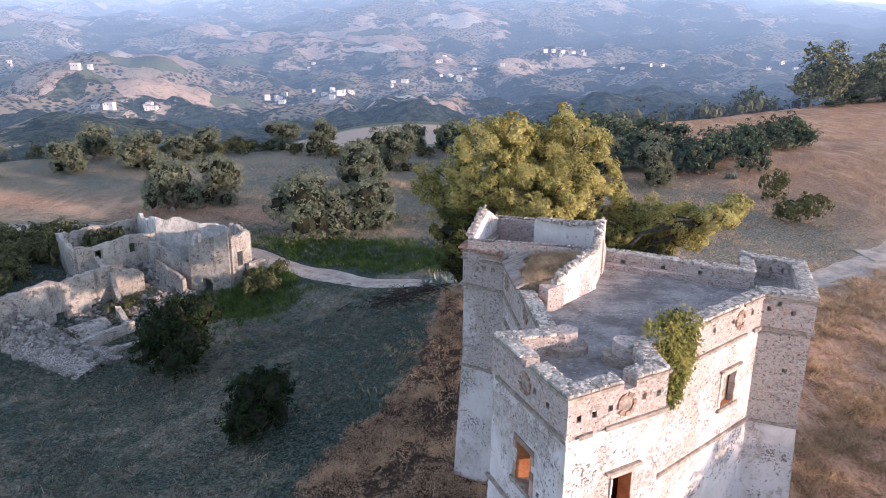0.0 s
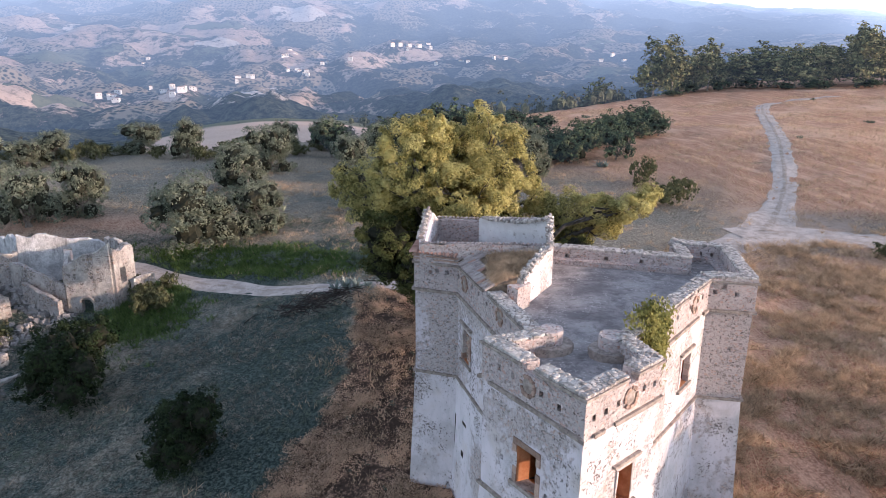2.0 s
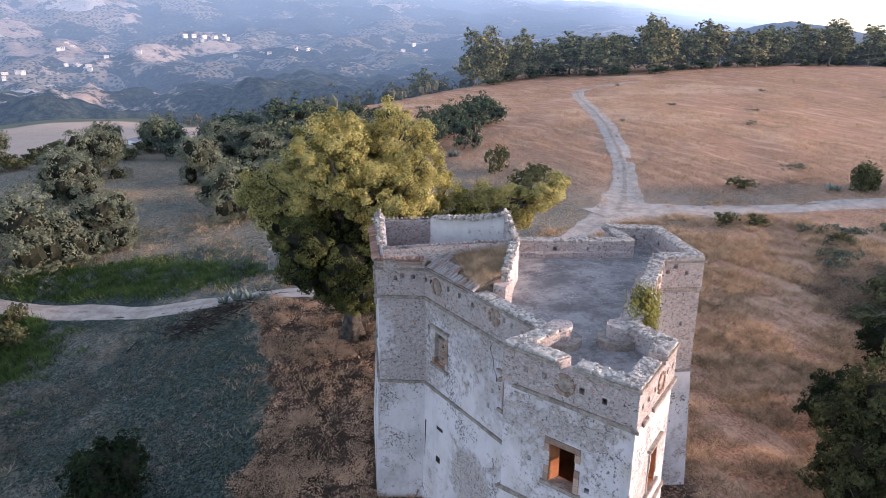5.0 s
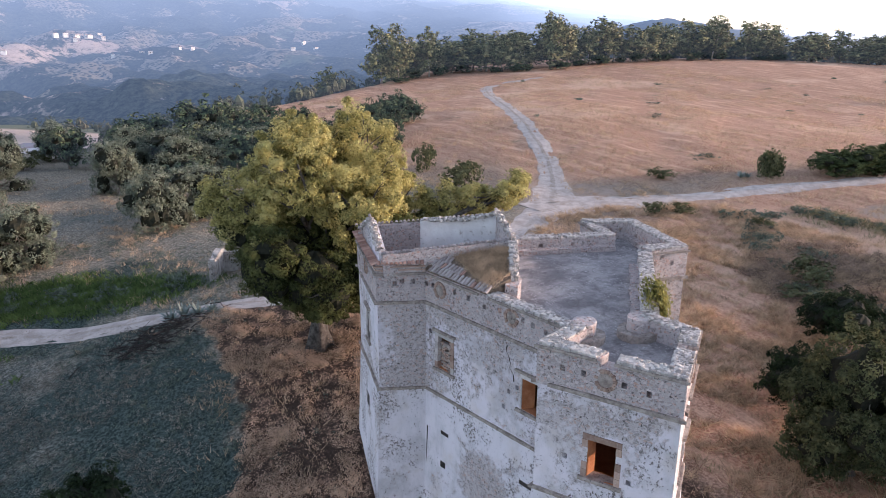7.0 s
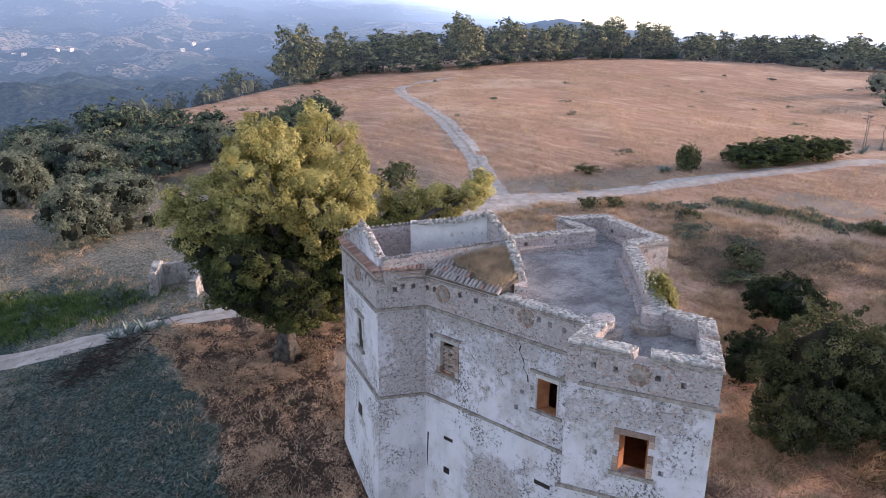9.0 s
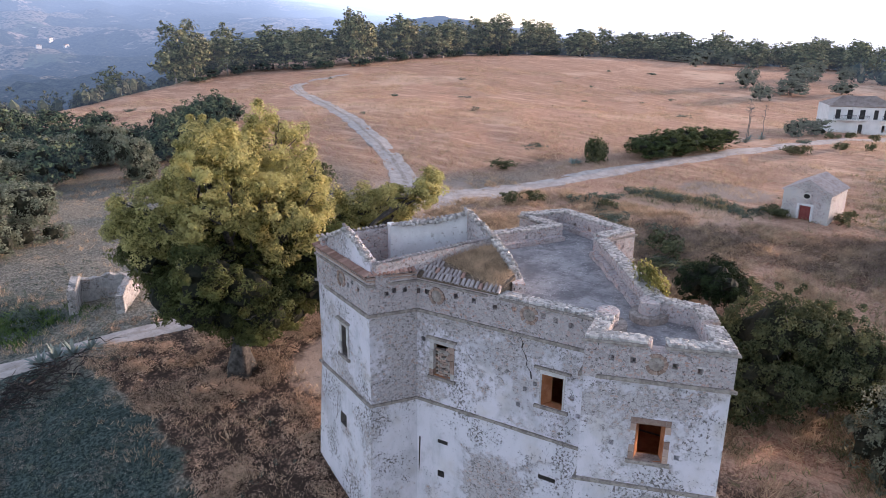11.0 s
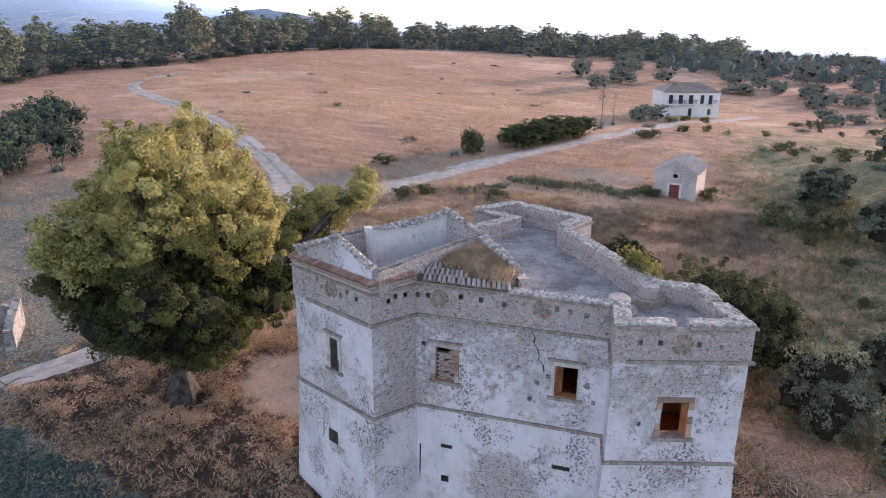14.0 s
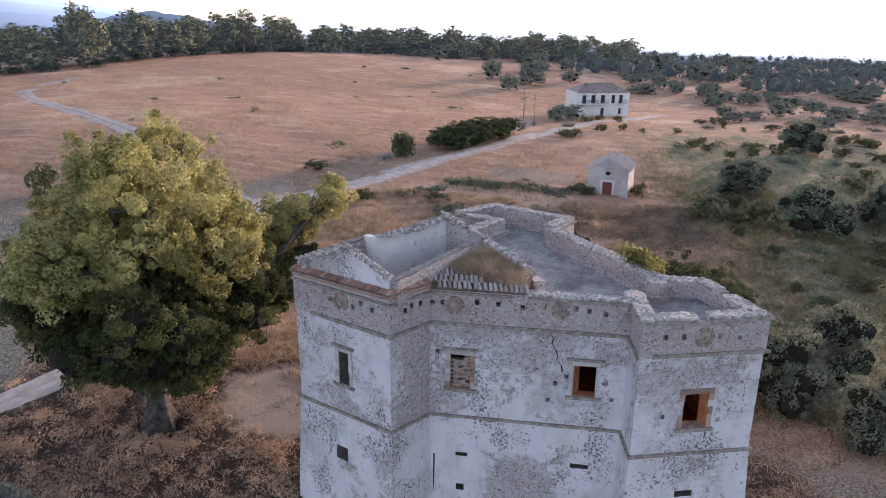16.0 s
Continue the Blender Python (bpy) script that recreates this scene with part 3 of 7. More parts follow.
def hull_box(bm, base, top):
    """A prism between two rings of as many corners."""
    a = [bm.verts.new(v) for v in base]
    b = [bm.verts.new(v) for v in top]
    n = len(a)
    bm.faces.new(a[::-1])
    bm.faces.new(b)
    for i in range(n):
        bm.faces.new((a[i], a[(i + 1) % n], b[(i + 1) % n], b[i]))


def block(bm, p, q, z0, z1, out, into, rough=0.0, rng=None):
    """A wall-like block along p-q; out and into are its distances to either side of that line."""
    p, q = Vector(p[:2]), Vector(q[:2])
    d = (q - p).normalized()
    n = Vector((d.y, -d.x))
    jig = (lambda: rng.uniform(-rough, rough)) if rough else (lambda: 0.0)
    ring = [p + n * out, q + n * out, q - n * into, p - n * into]
    hull_box(bm, [(v.x + jig(), v.y + jig(), z0) for v in ring][::-1], [(v.x + jig(), v.y + jig(), z1 + jig()) for v in ring][::-1])


def offset_ring(points, d):
    """The ring of a plan (counter-clockwise), grown by d."""
    pts = [Vector(p) for p in points]
    n, out = len(pts), []
    for i in range(n):
        a, b, c = pts[i - 1], pts[i], pts[(i + 1) % n]
        u, v = (b - a).normalized(), (c - b).normalized()
        nu, nv = Vector((u.y, -u.x)), Vector((v.y, -v.x))
        m = (nu + nv).normalized()
        out.append(b + m * (d / max(0.35, m.dot(nu))))
    return out


def pierced(bm, p0, q0, p1, q1, z0, z1, openings, low=None, lining=0):
    """A wall between the outer line p0-q0 and the inner line p1-q1, with openings (s0, s1, z0, z1) right through it.
    low: the outer line at the foot, for a battered wall."""
    p0, q0, p1, q1 = (Vector(v) for v in (p0, q0, p1, q1))
    length = (q0 - p0).length
    ss = sorted({0.0, length, *[max(0.02, min(length - 0.02, s)) for o in openings for s in o[:2]]})
    zs = sorted({z0, z1, *[max(z0 + 0.001, min(z1 - 0.001, z)) for o in openings for z in o[2:4]]})
    cache = {}

    def vert(i, k, side):
        if (i, k, side) not in cache:
            t = ss[i] / length
            if side:
                v = p1.lerp(q1, t)
            else:
                v = p0.lerp(q0, t)
                if low:
                    v = low[0].lerp(low[1], t).lerp(v, (zs[k] - z0) / (z1 - z0))
            cache[i, k, side] = bm.verts.new((v.x, v.y, zs[k]))
        return cache[i, k, side]

    solid = {}
    for i in range(len(ss) - 1):
        for k in range(len(zs) - 1):
            s, z = (ss[i] + ss[i + 1]) / 2, (zs[k] + zs[k + 1]) / 2
            solid[i, k] = not any(o[0] < s < o[1] and o[2] < z < o[3] for o in openings)
    for (i, k), full in solid.items():
        if not full:
            continue
        a = [vert(i, k, 0), vert(i + 1, k, 0), vert(i + 1, k + 1, 0), vert(i, k + 1, 0)]
        b = [vert(i, k, 1), vert(i + 1, k, 1), vert(i + 1, k + 1, 1), vert(i, k + 1, 1)]
        bm.faces.new(a)
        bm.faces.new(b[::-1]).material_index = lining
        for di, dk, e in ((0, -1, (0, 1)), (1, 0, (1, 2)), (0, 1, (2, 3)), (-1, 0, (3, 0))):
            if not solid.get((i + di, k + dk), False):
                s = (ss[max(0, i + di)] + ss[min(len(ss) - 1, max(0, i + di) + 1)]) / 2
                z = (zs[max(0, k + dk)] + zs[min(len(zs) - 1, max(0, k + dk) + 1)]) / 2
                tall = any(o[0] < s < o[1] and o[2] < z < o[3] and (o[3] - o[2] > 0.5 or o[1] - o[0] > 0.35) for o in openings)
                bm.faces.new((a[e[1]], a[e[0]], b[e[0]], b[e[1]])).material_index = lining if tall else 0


# ---- the ruined tower: a triangle with three corner bastions ----
PLAN = {"A0": (3.3, 42.2), "A1": (1.25, 36.7), "Ain": (3.35, 35.45), "Bin": (4.15, 26.42), "Bo": (2.15, 26.0), "Bt": (4.25, 20.85),
        "B2": (8.2, 23.1), "B2in": (8.0, 25.0), "Cin": (15.05, 30.9), "C1": (17.1, 30.05), "Ct": (19.2, 35.55), "C2": (16.6, 37.4),
        "C2in": (15.7, 35.0), "A2in": (6.7, 39.5), "A2": (7.1, 40.4)}
RING = list(PLAN)
OUTLINE = [PLAN[k] for k in RING]
FOOT, STRING, CORNICE, DECK = -7.0, 2.25, 7.08, 7.95

# openings by side: along the side, and height
WINDOWS = {
    "A0": [("narrow", 2.72, 3.35, 3.90, 5.58)],
    "Ain": [("bricked", 0.98, 1.93, 3.82, 5.58), ("open", 6.72, 7.74, 3.95, 5.52)],
    "Bo": [("broken", 2.22, 3.34, 3.58, 5.25)],
    "Bt": [("open", 2.25, 3.2, 3.3, 4.95)],
    "B2in": [("shutter", 6.35, 7.45, 3.86, 5.45)],
}
SLOTS = {"A0": [(2.5, 3.2, -0.3, 0.42)], "Ain": [(1.27, 1.86, 0.16, 0.36), (6.87, 7.74, 0.14, 0.36), (1.3, 1.7, -1.75, -1.4)], "Bo": [(2.3, 3.1, 0.1, 0.4)]}
HOLES = {
    "A0": [(1.99, 8.44), (2.4, 8.15), (3.8, 8.06), (4.3, 8.35), (4.95, 8.18)],
    "A1": [(0.91, 8.17), (1.3, 8.3), (1.84, 8.25)],
    "Ain": [(0.1, 8.15), (0.58, 8.18), (2.17, 8.27), (3.14, 8.26), (4.23, 8.18), (5.2, 8.3), (6.6, 8.3), (7.18, 8.22), (7.89, 8.16)],
    "Bo": [(1.07, 8.01), (1.90, 7.99), (3.49, 7.93), (4.42, 7.84)],
    "Bt": [(0.5, 7.85), (1.18, 7.84), (1.91, 7.89), (3.49, 7.94), (4.2, 7.89)],
    "B2in": [(2.0, 8.1), (3.4, 8.1), (4.9, 8.1), (6.5, 8.1), (8.2, 8.1)],
    "Cin": [(0.3, 8.13), (0.72, 8.42), (1.33, 8.05)],
    "C1": [(1.2, 8.35), (3.0, 8.35), (4.6, 8.35)], "Ct": [(0.7, 8.4), (1.7, 8.4), (2.6, 8.35)],
    "C2in": [(2.3, 8.35), (4.0, 8.35), (5.9, 8.35)],
}
LOW_HOLES = {"Ain": [(0.38, 5.65), (5.9, 4.5), (8.2, 4.7), (8.5, 3.9), (5.6, 3.6), (6.4, 4.9)], "Cin": [(1.36, 5.13)], "Bo": [(1.3, 4.2), (3.9, 3.9)]}
MEDALS = {"A0": [(3.05, 8.2)], "Ain": [(1.16, 8.08), (5.97, 8.2)], "Bo": [(2.72, 7.95)], "Bt": [(2.58, 7.88)], "B2in": [(7.15, 8.05)]}
GAPS = {"Bo": [(2.5, 3.2)], "Bt": [(2.45, 3.05)]}

tower = thing("ruined_tower", (9, 32, -4.4), "weathered three-cornered stone watchtower with crumbling parapets and shadowed plaster", "tower")
trng = random.Random(11)
M_PLASTER_BARE = m_plaster("thin_plaster", cover=0.68)


def side(name):
    i = RING.index(name)
    return i, (i + 1) % len(RING)


def at_side(name, s, out=0.0):
    i, k = side(name)
    p, q = Vector(OUTLINE[i]), Vector(OUTLINE[k])
    d = (q - p).normalized()
    return p + d * s + Vector((d.y, -d.x)) * out, d


def build_tower_walls():
    r0, inner, foot = offset_ring(OUTLINE, 0), offset_ring(OUTLINE, -0.55), offset_ring(OUTLINE, 0.42)
    frieze, deckin, mid = offset_ring(OUTLINE, 0.05), offset_ring(OUTLINE, -0.62), offset_ring(OUTLINE, 0.03)
    for name in RING:
        i, k = side(name)
        bm = bmesh.new()
        pierced(bm, mid[i], mid[k], inner[i], inner[k], FOOT, STRING, SLOTS.get(name, []), (foot[i], foot[k]), lining=1)
        part("lower_wall", bm, M_PLASTER_LOW, tower).data.materials.append(M_HOLE_SHADE)
        cuts = [w[1:] for w in WINDOWS.get(name, [])]
        cuts += [(s - 0.1, s + 0.1, z - 0.11, z + 0.11) for s, z in LOW_HOLES.get(name, [])]
        bm = bmesh.new()
        pierced(bm, r0[i], r0[k], inner[i], inner[k], STRING, CORNICE, cuts, lining=1)
        part("upper_wall", bm, M_RUBBLE if name == "Cin" else M_PLASTER_BARE if name == "A1" else M_PLASTER, tower).data.materials.append(M_HOLE_SHADE if name == "A0" else M_INSIDE)
        cuts = [(s - 0.105, s + 0.105, z - 0.125, z + 0.125) for s, z in HOLES.get(name, [])] + [(a, b, 8.42, 9.5) for a, b in GAPS.get(name, [])]
        bm = bmesh.new()
        pierced(bm, frieze[i], frieze[k], deckin[i], deckin[k], CORNICE, 8.78 + (0.14 if name in ("Cin", "C1", "Ct") else 0), cuts)
        part("parapet_wall", bm, M_RUBBLE_FINE, tower)
        for label, z0, z1, out in (("string_course_stone", STRING - 0.03, STRING + 0.13, 0.13), ("cornice_stone", CORNICE - 0.02, CORNICE + 0.16, 0.17), ("upper_cornice_stone", 8.60, 8.74, 0.15)):
            ra, rb = offset_ring(OUTLINE, out), offset_ring(OUTLINE, -0.2)
            gaps = GAPS.get(name, []) if label == "upper_cornice_stone" else []
            length = (ra[k] - ra[i]).length
            stops = [0.0] + [v for g in gaps for v in g] + [length]
            for a, b in zip(stops[::2], stops[1::2]):
                n = max(1, int((b - a) / 0.6))
                for j in range(n):                                  # worn stones, end to end
                    u, v = (a + (b - a) * j / n) / length, (a + (b - a) * (j + 1) / n) / length
                    w = trng.uniform(-0.035, 0.02)
                    p, q, r, t = ra[i].lerp(ra[k], u), ra[i].lerp(ra[k], v), rb[i].lerp(rb[k], v), rb[i].lerp(rb[k], u)
                    nn = (p - t).normalized() * w
                    if trng.random() < 0.06 and label != "string_course_stone":
                        continue
                    bm = bmesh.new()
                    hull_box(bm, [(*(t), z0), (*(r), z0), (*(q + nn * 0.6), z0 + 0.03), (*(p + nn * 0.6), z0 + 0.03)],
                             [(*(t), z1), (*(r), z1), (*(q + nn), z1 + w * 0.5), (*(p + nn), z1 + w * 0.5)])
                    part(label, bm, M_MOULD, tower)


def stone_mesh(rng, bevel=0.25):
    """One rough squared stone, about a metre across, to be scaled."""
    bm = bmesh.new()
    bmesh.ops.create_cube(bm, size=1.0)
    for v in bm.verts:
        v.co += Vector([rng.uniform(-0.14, 0.14) for _ in range(3)])
    bmesh.ops.bevel(bm, geom=bm.edges[:], offset=0.12, segments=1, affect="EDGES")
    return bm


def build_coping():
    """Rubble along the tops of the parapets: stones near the open corner singly, the rest in one piece."""
    shapes = []
    for k in range(6):
        bm = stone_mesh(trng)
        me = bpy.data.meshes.new("coping_stone")
        bm.to_mesh(me)
        bm.free()
        me.materials.append(M_STONE)
        shapes.append(me)
    rest = bmesh.new()
    ra, rb = offset_ring(OUTLINE, 0.08), offset_ring(OUTLINE, -0.60)
    singles = 0
    for name in RING:
        if name in ("A0", "A1", "A2in", "A2"):
            continue
        i, k = side(name)
        length = (ra[k] - ra[i]).length
        gaps = GAPS.get(name, [])
        s = 0.08
        while s < length - 0.05:
            wide = trng.uniform(0.08, 0.17)
            if name == "Ain" and s < 4.4 or name == "C2in" and s > 7.4 or any(a - 0.08 < s < b + 0.04 for a, b in gaps):
                s += wide
                continue
            if trng.random() < 0.06:
                s += wide
                continue
            t = 0.0
            while t < 0.95:
                deep = trng.uniform(0.12, 0.24)
                p = ra[i].lerp(ra[k], s / length)
                q = rb[i].lerp(rb[k], s / length)
                c = p.lerp(q, min(0.97, t + deep * 0.6))
                high = trng.uniform(0.08, 0.15)
                cap = 8.79 + (0.14 if name in ("C1", "Cin", "Ct") else 0) + 0.05 * mnoise.noise(Vector((c.x * 0.9, c.y * 0.9, 3)))
                d = (ra[k] - ra[i]).normalized()
                m = Matrix.Translation((c.x, c.y, cap)) @ Matrix.Rotation(atan2(d.y, d.x) + trng.uniform(-0.3, 0.3), 4, "Z") \
                    @ Matrix.Rotation(trng.uniform(-0.25, 0.25), 4, "X") @ Matrix.Diagonal((wide * 1.2, deep * 0.85, high, 1))
                if name in ("Bin", "Bo", "Bt") and singles < 290:
                    ob = new("coping_stone", shapes[trng.randrange(6)])
                    ob.parent = tower
                    ob.matrix_basis = Matrix.Translation(-tower.location) @ m
                    singles += 1
                else:
                    me = shapes[trng.randrange(6)]
                    base = len(rest.verts)
                    vs = [rest.verts.new(m @ v.co) for v in me.vertices]
                    for f in me.polygons:
                        rest.faces.new([vs[j] for j in f.vertices])
                t += deep
            s += wide
    tagged(part("loose_coping_rubble", rest, M_STONES, tower), kind="stuff")


def build_window(name, kind, s0, s1, z0, z1):
    c, d = at_side(name, (s0 + s1) / 2)
    win = thing("window", (c.x, c.y, z0), "", "")
    win.parent = tower
    win.location = Vector((c.x, c.y, z0)) - tower.location
    if kind == "bricked":
        win["label"] = "window walled up with brick and rubble"
    p = lambda s: at_side(name, s)[0]
    jamb = 0.09 if kind == "open" else 0.22
    for a, b in ((s0 - jamb, s0), (s1, s1 + jamb)):
        n = 5
        for j in range(n):
            if kind == "broken" and trng.random() < 0.35:
                continue
            w = trng.uniform(-0.03, 0.02)
            bm = bmesh.new()
            block(bm, p(a), p(b), z0 + (z1 - z0) * j / n, z0 + (z1 - z0) * (j + 1) / n - 0.012, 0.05 + w, 0.25)
            part("jamb_stone", bm, M_BRICK if kind == "broken" or kind == "bricked" and trng.random() < 0.5 else M_FRAME, win)
    bm = bmesh.new()
    block(bm, p(s0 - jamb), p(s1 + jamb), z1 + 0.004, z1 + 0.24, 0.045, 0.3, 0.02, trng)
    part("lintel", bm, M_FRAME if kind != "broken" else M_BRICK, win)
    if kind != "broken":
        bm = bmesh.new()
        block(bm, p(s0 - 0.36), p(s1 + 0.36), z1 + 0.25, z1 + 0.36, 0.16, 0.1, 0.015, trng)
        part("drip_mould", bm, M_MOULD, win)
    bm = bmesh.new()
    block(bm, p(s0 - 0.3), p(s1 + 0.3), z0 - 0.15, z0 - 0.004, 0.13, 0.5, 0.015, trng)
    part("sill", bm, M_MOULD, win)
    if kind == "bricked":
        rows, h = 16, 0.10
        for r in range(rows):
            z = z0 + 0.02 + r * (h + 0.008)
            if z > z1 - 0.08:
                break
            s = s0 + 0.02 + (0.12 if r % 2 else 0)
            while s < s1 - 0.05:
                e = min(s + 0.22, s1 - 0.01)
                if not (z > z1 - 0.36 and s < s0 + 0.5) and trng.random() > 0.04:
                    bm = bmesh.new()
                    block(bm, p(s), p(e), z, z + h, -0.14 + trng.uniform(-0.05, 0.03), 0.34, 0.008, trng)
                    part("brick", bm, M_BRICK if trng.random() < 0.55 else M_MOULD, win)
                s = e + 0.012
    if kind == "shutter":
        bm = bmesh.new()
        block(bm, p(s0 + (s1 - s0) * 0.45), p(s1), z0, z1, -0.3, 0.36)
        part("shutter", bm, M_MOULD, win, "grey weathered wooden shutter")


def build_medallion(name, s, z):
    c, d = at_side(name, s, 0.05)
    n = Vector((d.y, -d.x, 0))
    med = thing("medallion", (0, 0, 0), "", "")
    med.parent = tower
    med.location = Vector((c.x, c.y, z)) - tower.location
    u = Vector((d.x, d.y, 0))
    up = Vector((0, 0, 1))
    o = Vector((c.x, c.y, z))
    N = 22
    for j in range(N):
        if trng.random() < 0.12:
            continue
        bm = bmesh.new()
        a0, a1 = 2 * pi * j / N + 0.02, 2 * pi * (j + 1) / N - 0.02
        r0, r1 = 0.30, 0.44 + trng.uniform(-0.02, 0.02)
        f = 0.07 + trng.uniform(-0.03, 0.02)
        ring = [(r0, a0), (r1, a0), (r1, a1), (r0, a1)]
        pt = lambda r, a, k: o + u * (r * cos(a)) + up * (r * sin(a)) + n * k
        hull_box(bm, [pt(r, a, -0.05) for r, a in ring], [pt(r, a, f) for r, a in ring])
        part("brick", bm, M_BRICK, med)
    bm = bmesh.new()
    rings = ((0.0, 0.05), (0.14, 0.045), (0.24, 0.02), (0.30, 0.005))
    loops = [[bm.verts.new(o + u * (r * cos(2 * pi * j / 20)) + up * (r * sin(2 * pi * j / 20)) + n * (k + trng.uniform(-0.012, 0.012))) for j in range(20)] for r, k in rings[1:]]
    mid = bm.verts.new(o + n * 0.05)
    for j in range(20):
        bm.faces.new((mid, loops[0][j], loops[0][(j + 1) % 20]))
        for a, b in zip(loops, loops[1:]):
            bm.faces.new((a[j], b[j], b[(j + 1) % 20], a[(j + 1) % 20]))
    part("worn_boss", bm, M_MOULD, med)


def slab(bm, ring, z0, z1):
    hull_box(bm, [(*p, z0) for p in ring], [(*p, z1) for p in ring])


def build_tower_floors():
    ring = offset_ring(OUTLINE, -0.6)
    bm = bmesh.new()
    slab(bm, ring, DECK - 0.45, DECK)
    part("terrace", bm, M_TERRACE, tower, "grey worn screed roof terrace")
    bm = bmesh.new()
    slab(bm, offset_ring(OUTLINE, -0.53), DECK - 0.6, DECK - 0.46)
    part("vault", bm, M_INSIDE, tower)
    ring = offset_ring(OUTLINE, -0.53)
    for z in (STRING - 0.1, -5.2):
        bm = bmesh.new()
        slab(bm, ring, z - 0.3, z)
        part("inner_floor", bm, M_INSIDE, tower)


build_tower_walls()
build_coping()
build_tower_floors()
for _n, _ws in WINDOWS.items():
    for _w in _ws:
        build_window(_n, *_w)
for _n, _ms in MEDALS.items():
    for _m in _ms:
        build_medallion(_n, *_m)


def sloped_wall(name, p, q, z0, zp, zq, thick, material, label="", mids=(), shift=0.0):
    """A wall from p to q with a sloping top; mids: (share of the length, height)."""
    p, q = Vector(p), Vector(q)
    d = (q - p).normalized()
    n = Vector((d.y, -d.x))
    tops = [(0.0, zp), *mids, (1.0, zq)]
    steps = []
    for (t0, a), (t1, b) in zip(tops, tops[1:]):
        k = max(1, int((q - p).length * (t1 - t0) / 0.3))
        steps += [(t0 + (t1 - t0) * j / k, a + (b - a) * j / k + trng.uniform(-0.05, 0.03)) for j in range(k)]
    steps.append(tops[-1])
    bm = bmesh.new()
    cols = []
    for t, z in steps:
        c = p.lerp(q, t)
        f, b = c + n * (thick / 2 + shift), c - n * (thick / 2 - shift)
        cols.append([bm.verts.new((*f, z0)), bm.verts.new((*f, z)), bm.verts.new((*b, z)), bm.verts.new((*b, z0))])
    for a, b in zip(cols, cols[1:]):
        for j in range(4):
            bm.faces.new((a[j], b[j], b[(j + 1) % 4], a[(j + 1) % 4]))
    bm.faces.new(cols[0][::-1])
    bm.faces.new(cols[-1])
    bmesh.ops.recalc_face_normals(bm, faces=bm.faces[:])
    return part(name, bm, material, tower, label)


def tile_mesh(name, material, length=0.42, r=0.10):
    """A barrel tile, lying along +x, hollow side down."""
    bm = bmesh.new()
    N = 6
    rows = []
    for x, k in ((0, 1.0), (length, 0.82)):
        for rr in (r * k, (r - 0.018) * k):
            rows.append([bm.verts.new((x, rr * cos(pi * j / N), rr * sin(pi * j / N))) for j in range(N + 1)])
    o0, i0, o1, i1 = rows
    for j in range(N):
        bm.faces.new((o0[j], o1[j], o1[j + 1], o0[j + 1]))
        bm.faces.new((i0[j + 1], i1[j + 1], i1[j], i0[j]))
        bm.faces.new((o0[j + 1], i0[j + 1], i0[j], o0[j]))
        bm.faces.new((o1[j], i1[j], i1[j + 1], o1[j + 1]))
    me = bpy.data.meshes.new(name)
    bm.to_mesh(me)
    bm.free()
    me.materials.append(material)
    return me


TILES = [tile_mesh("roof_tile", M_TILE), tile_mesh("roof_tile", M_TILE_OLD), tile_mesh("roof_tile", M_TILE_OLD, 0.56, 0.095)]


def lay_tile(parent, place, heading, slope, which, roll=0.0):
    ob = new("roof_tile", TILES[which])
    ob.parent = parent
    ob.matrix_basis = Matrix.Translation(Vector(place) - tower.location) @ Matrix.Rotation(heading, 4, "Z") @ Matrix.Rotation(slope, 4, "Y") @ Matrix.Rotation(roll, 4, "X")
    return ob


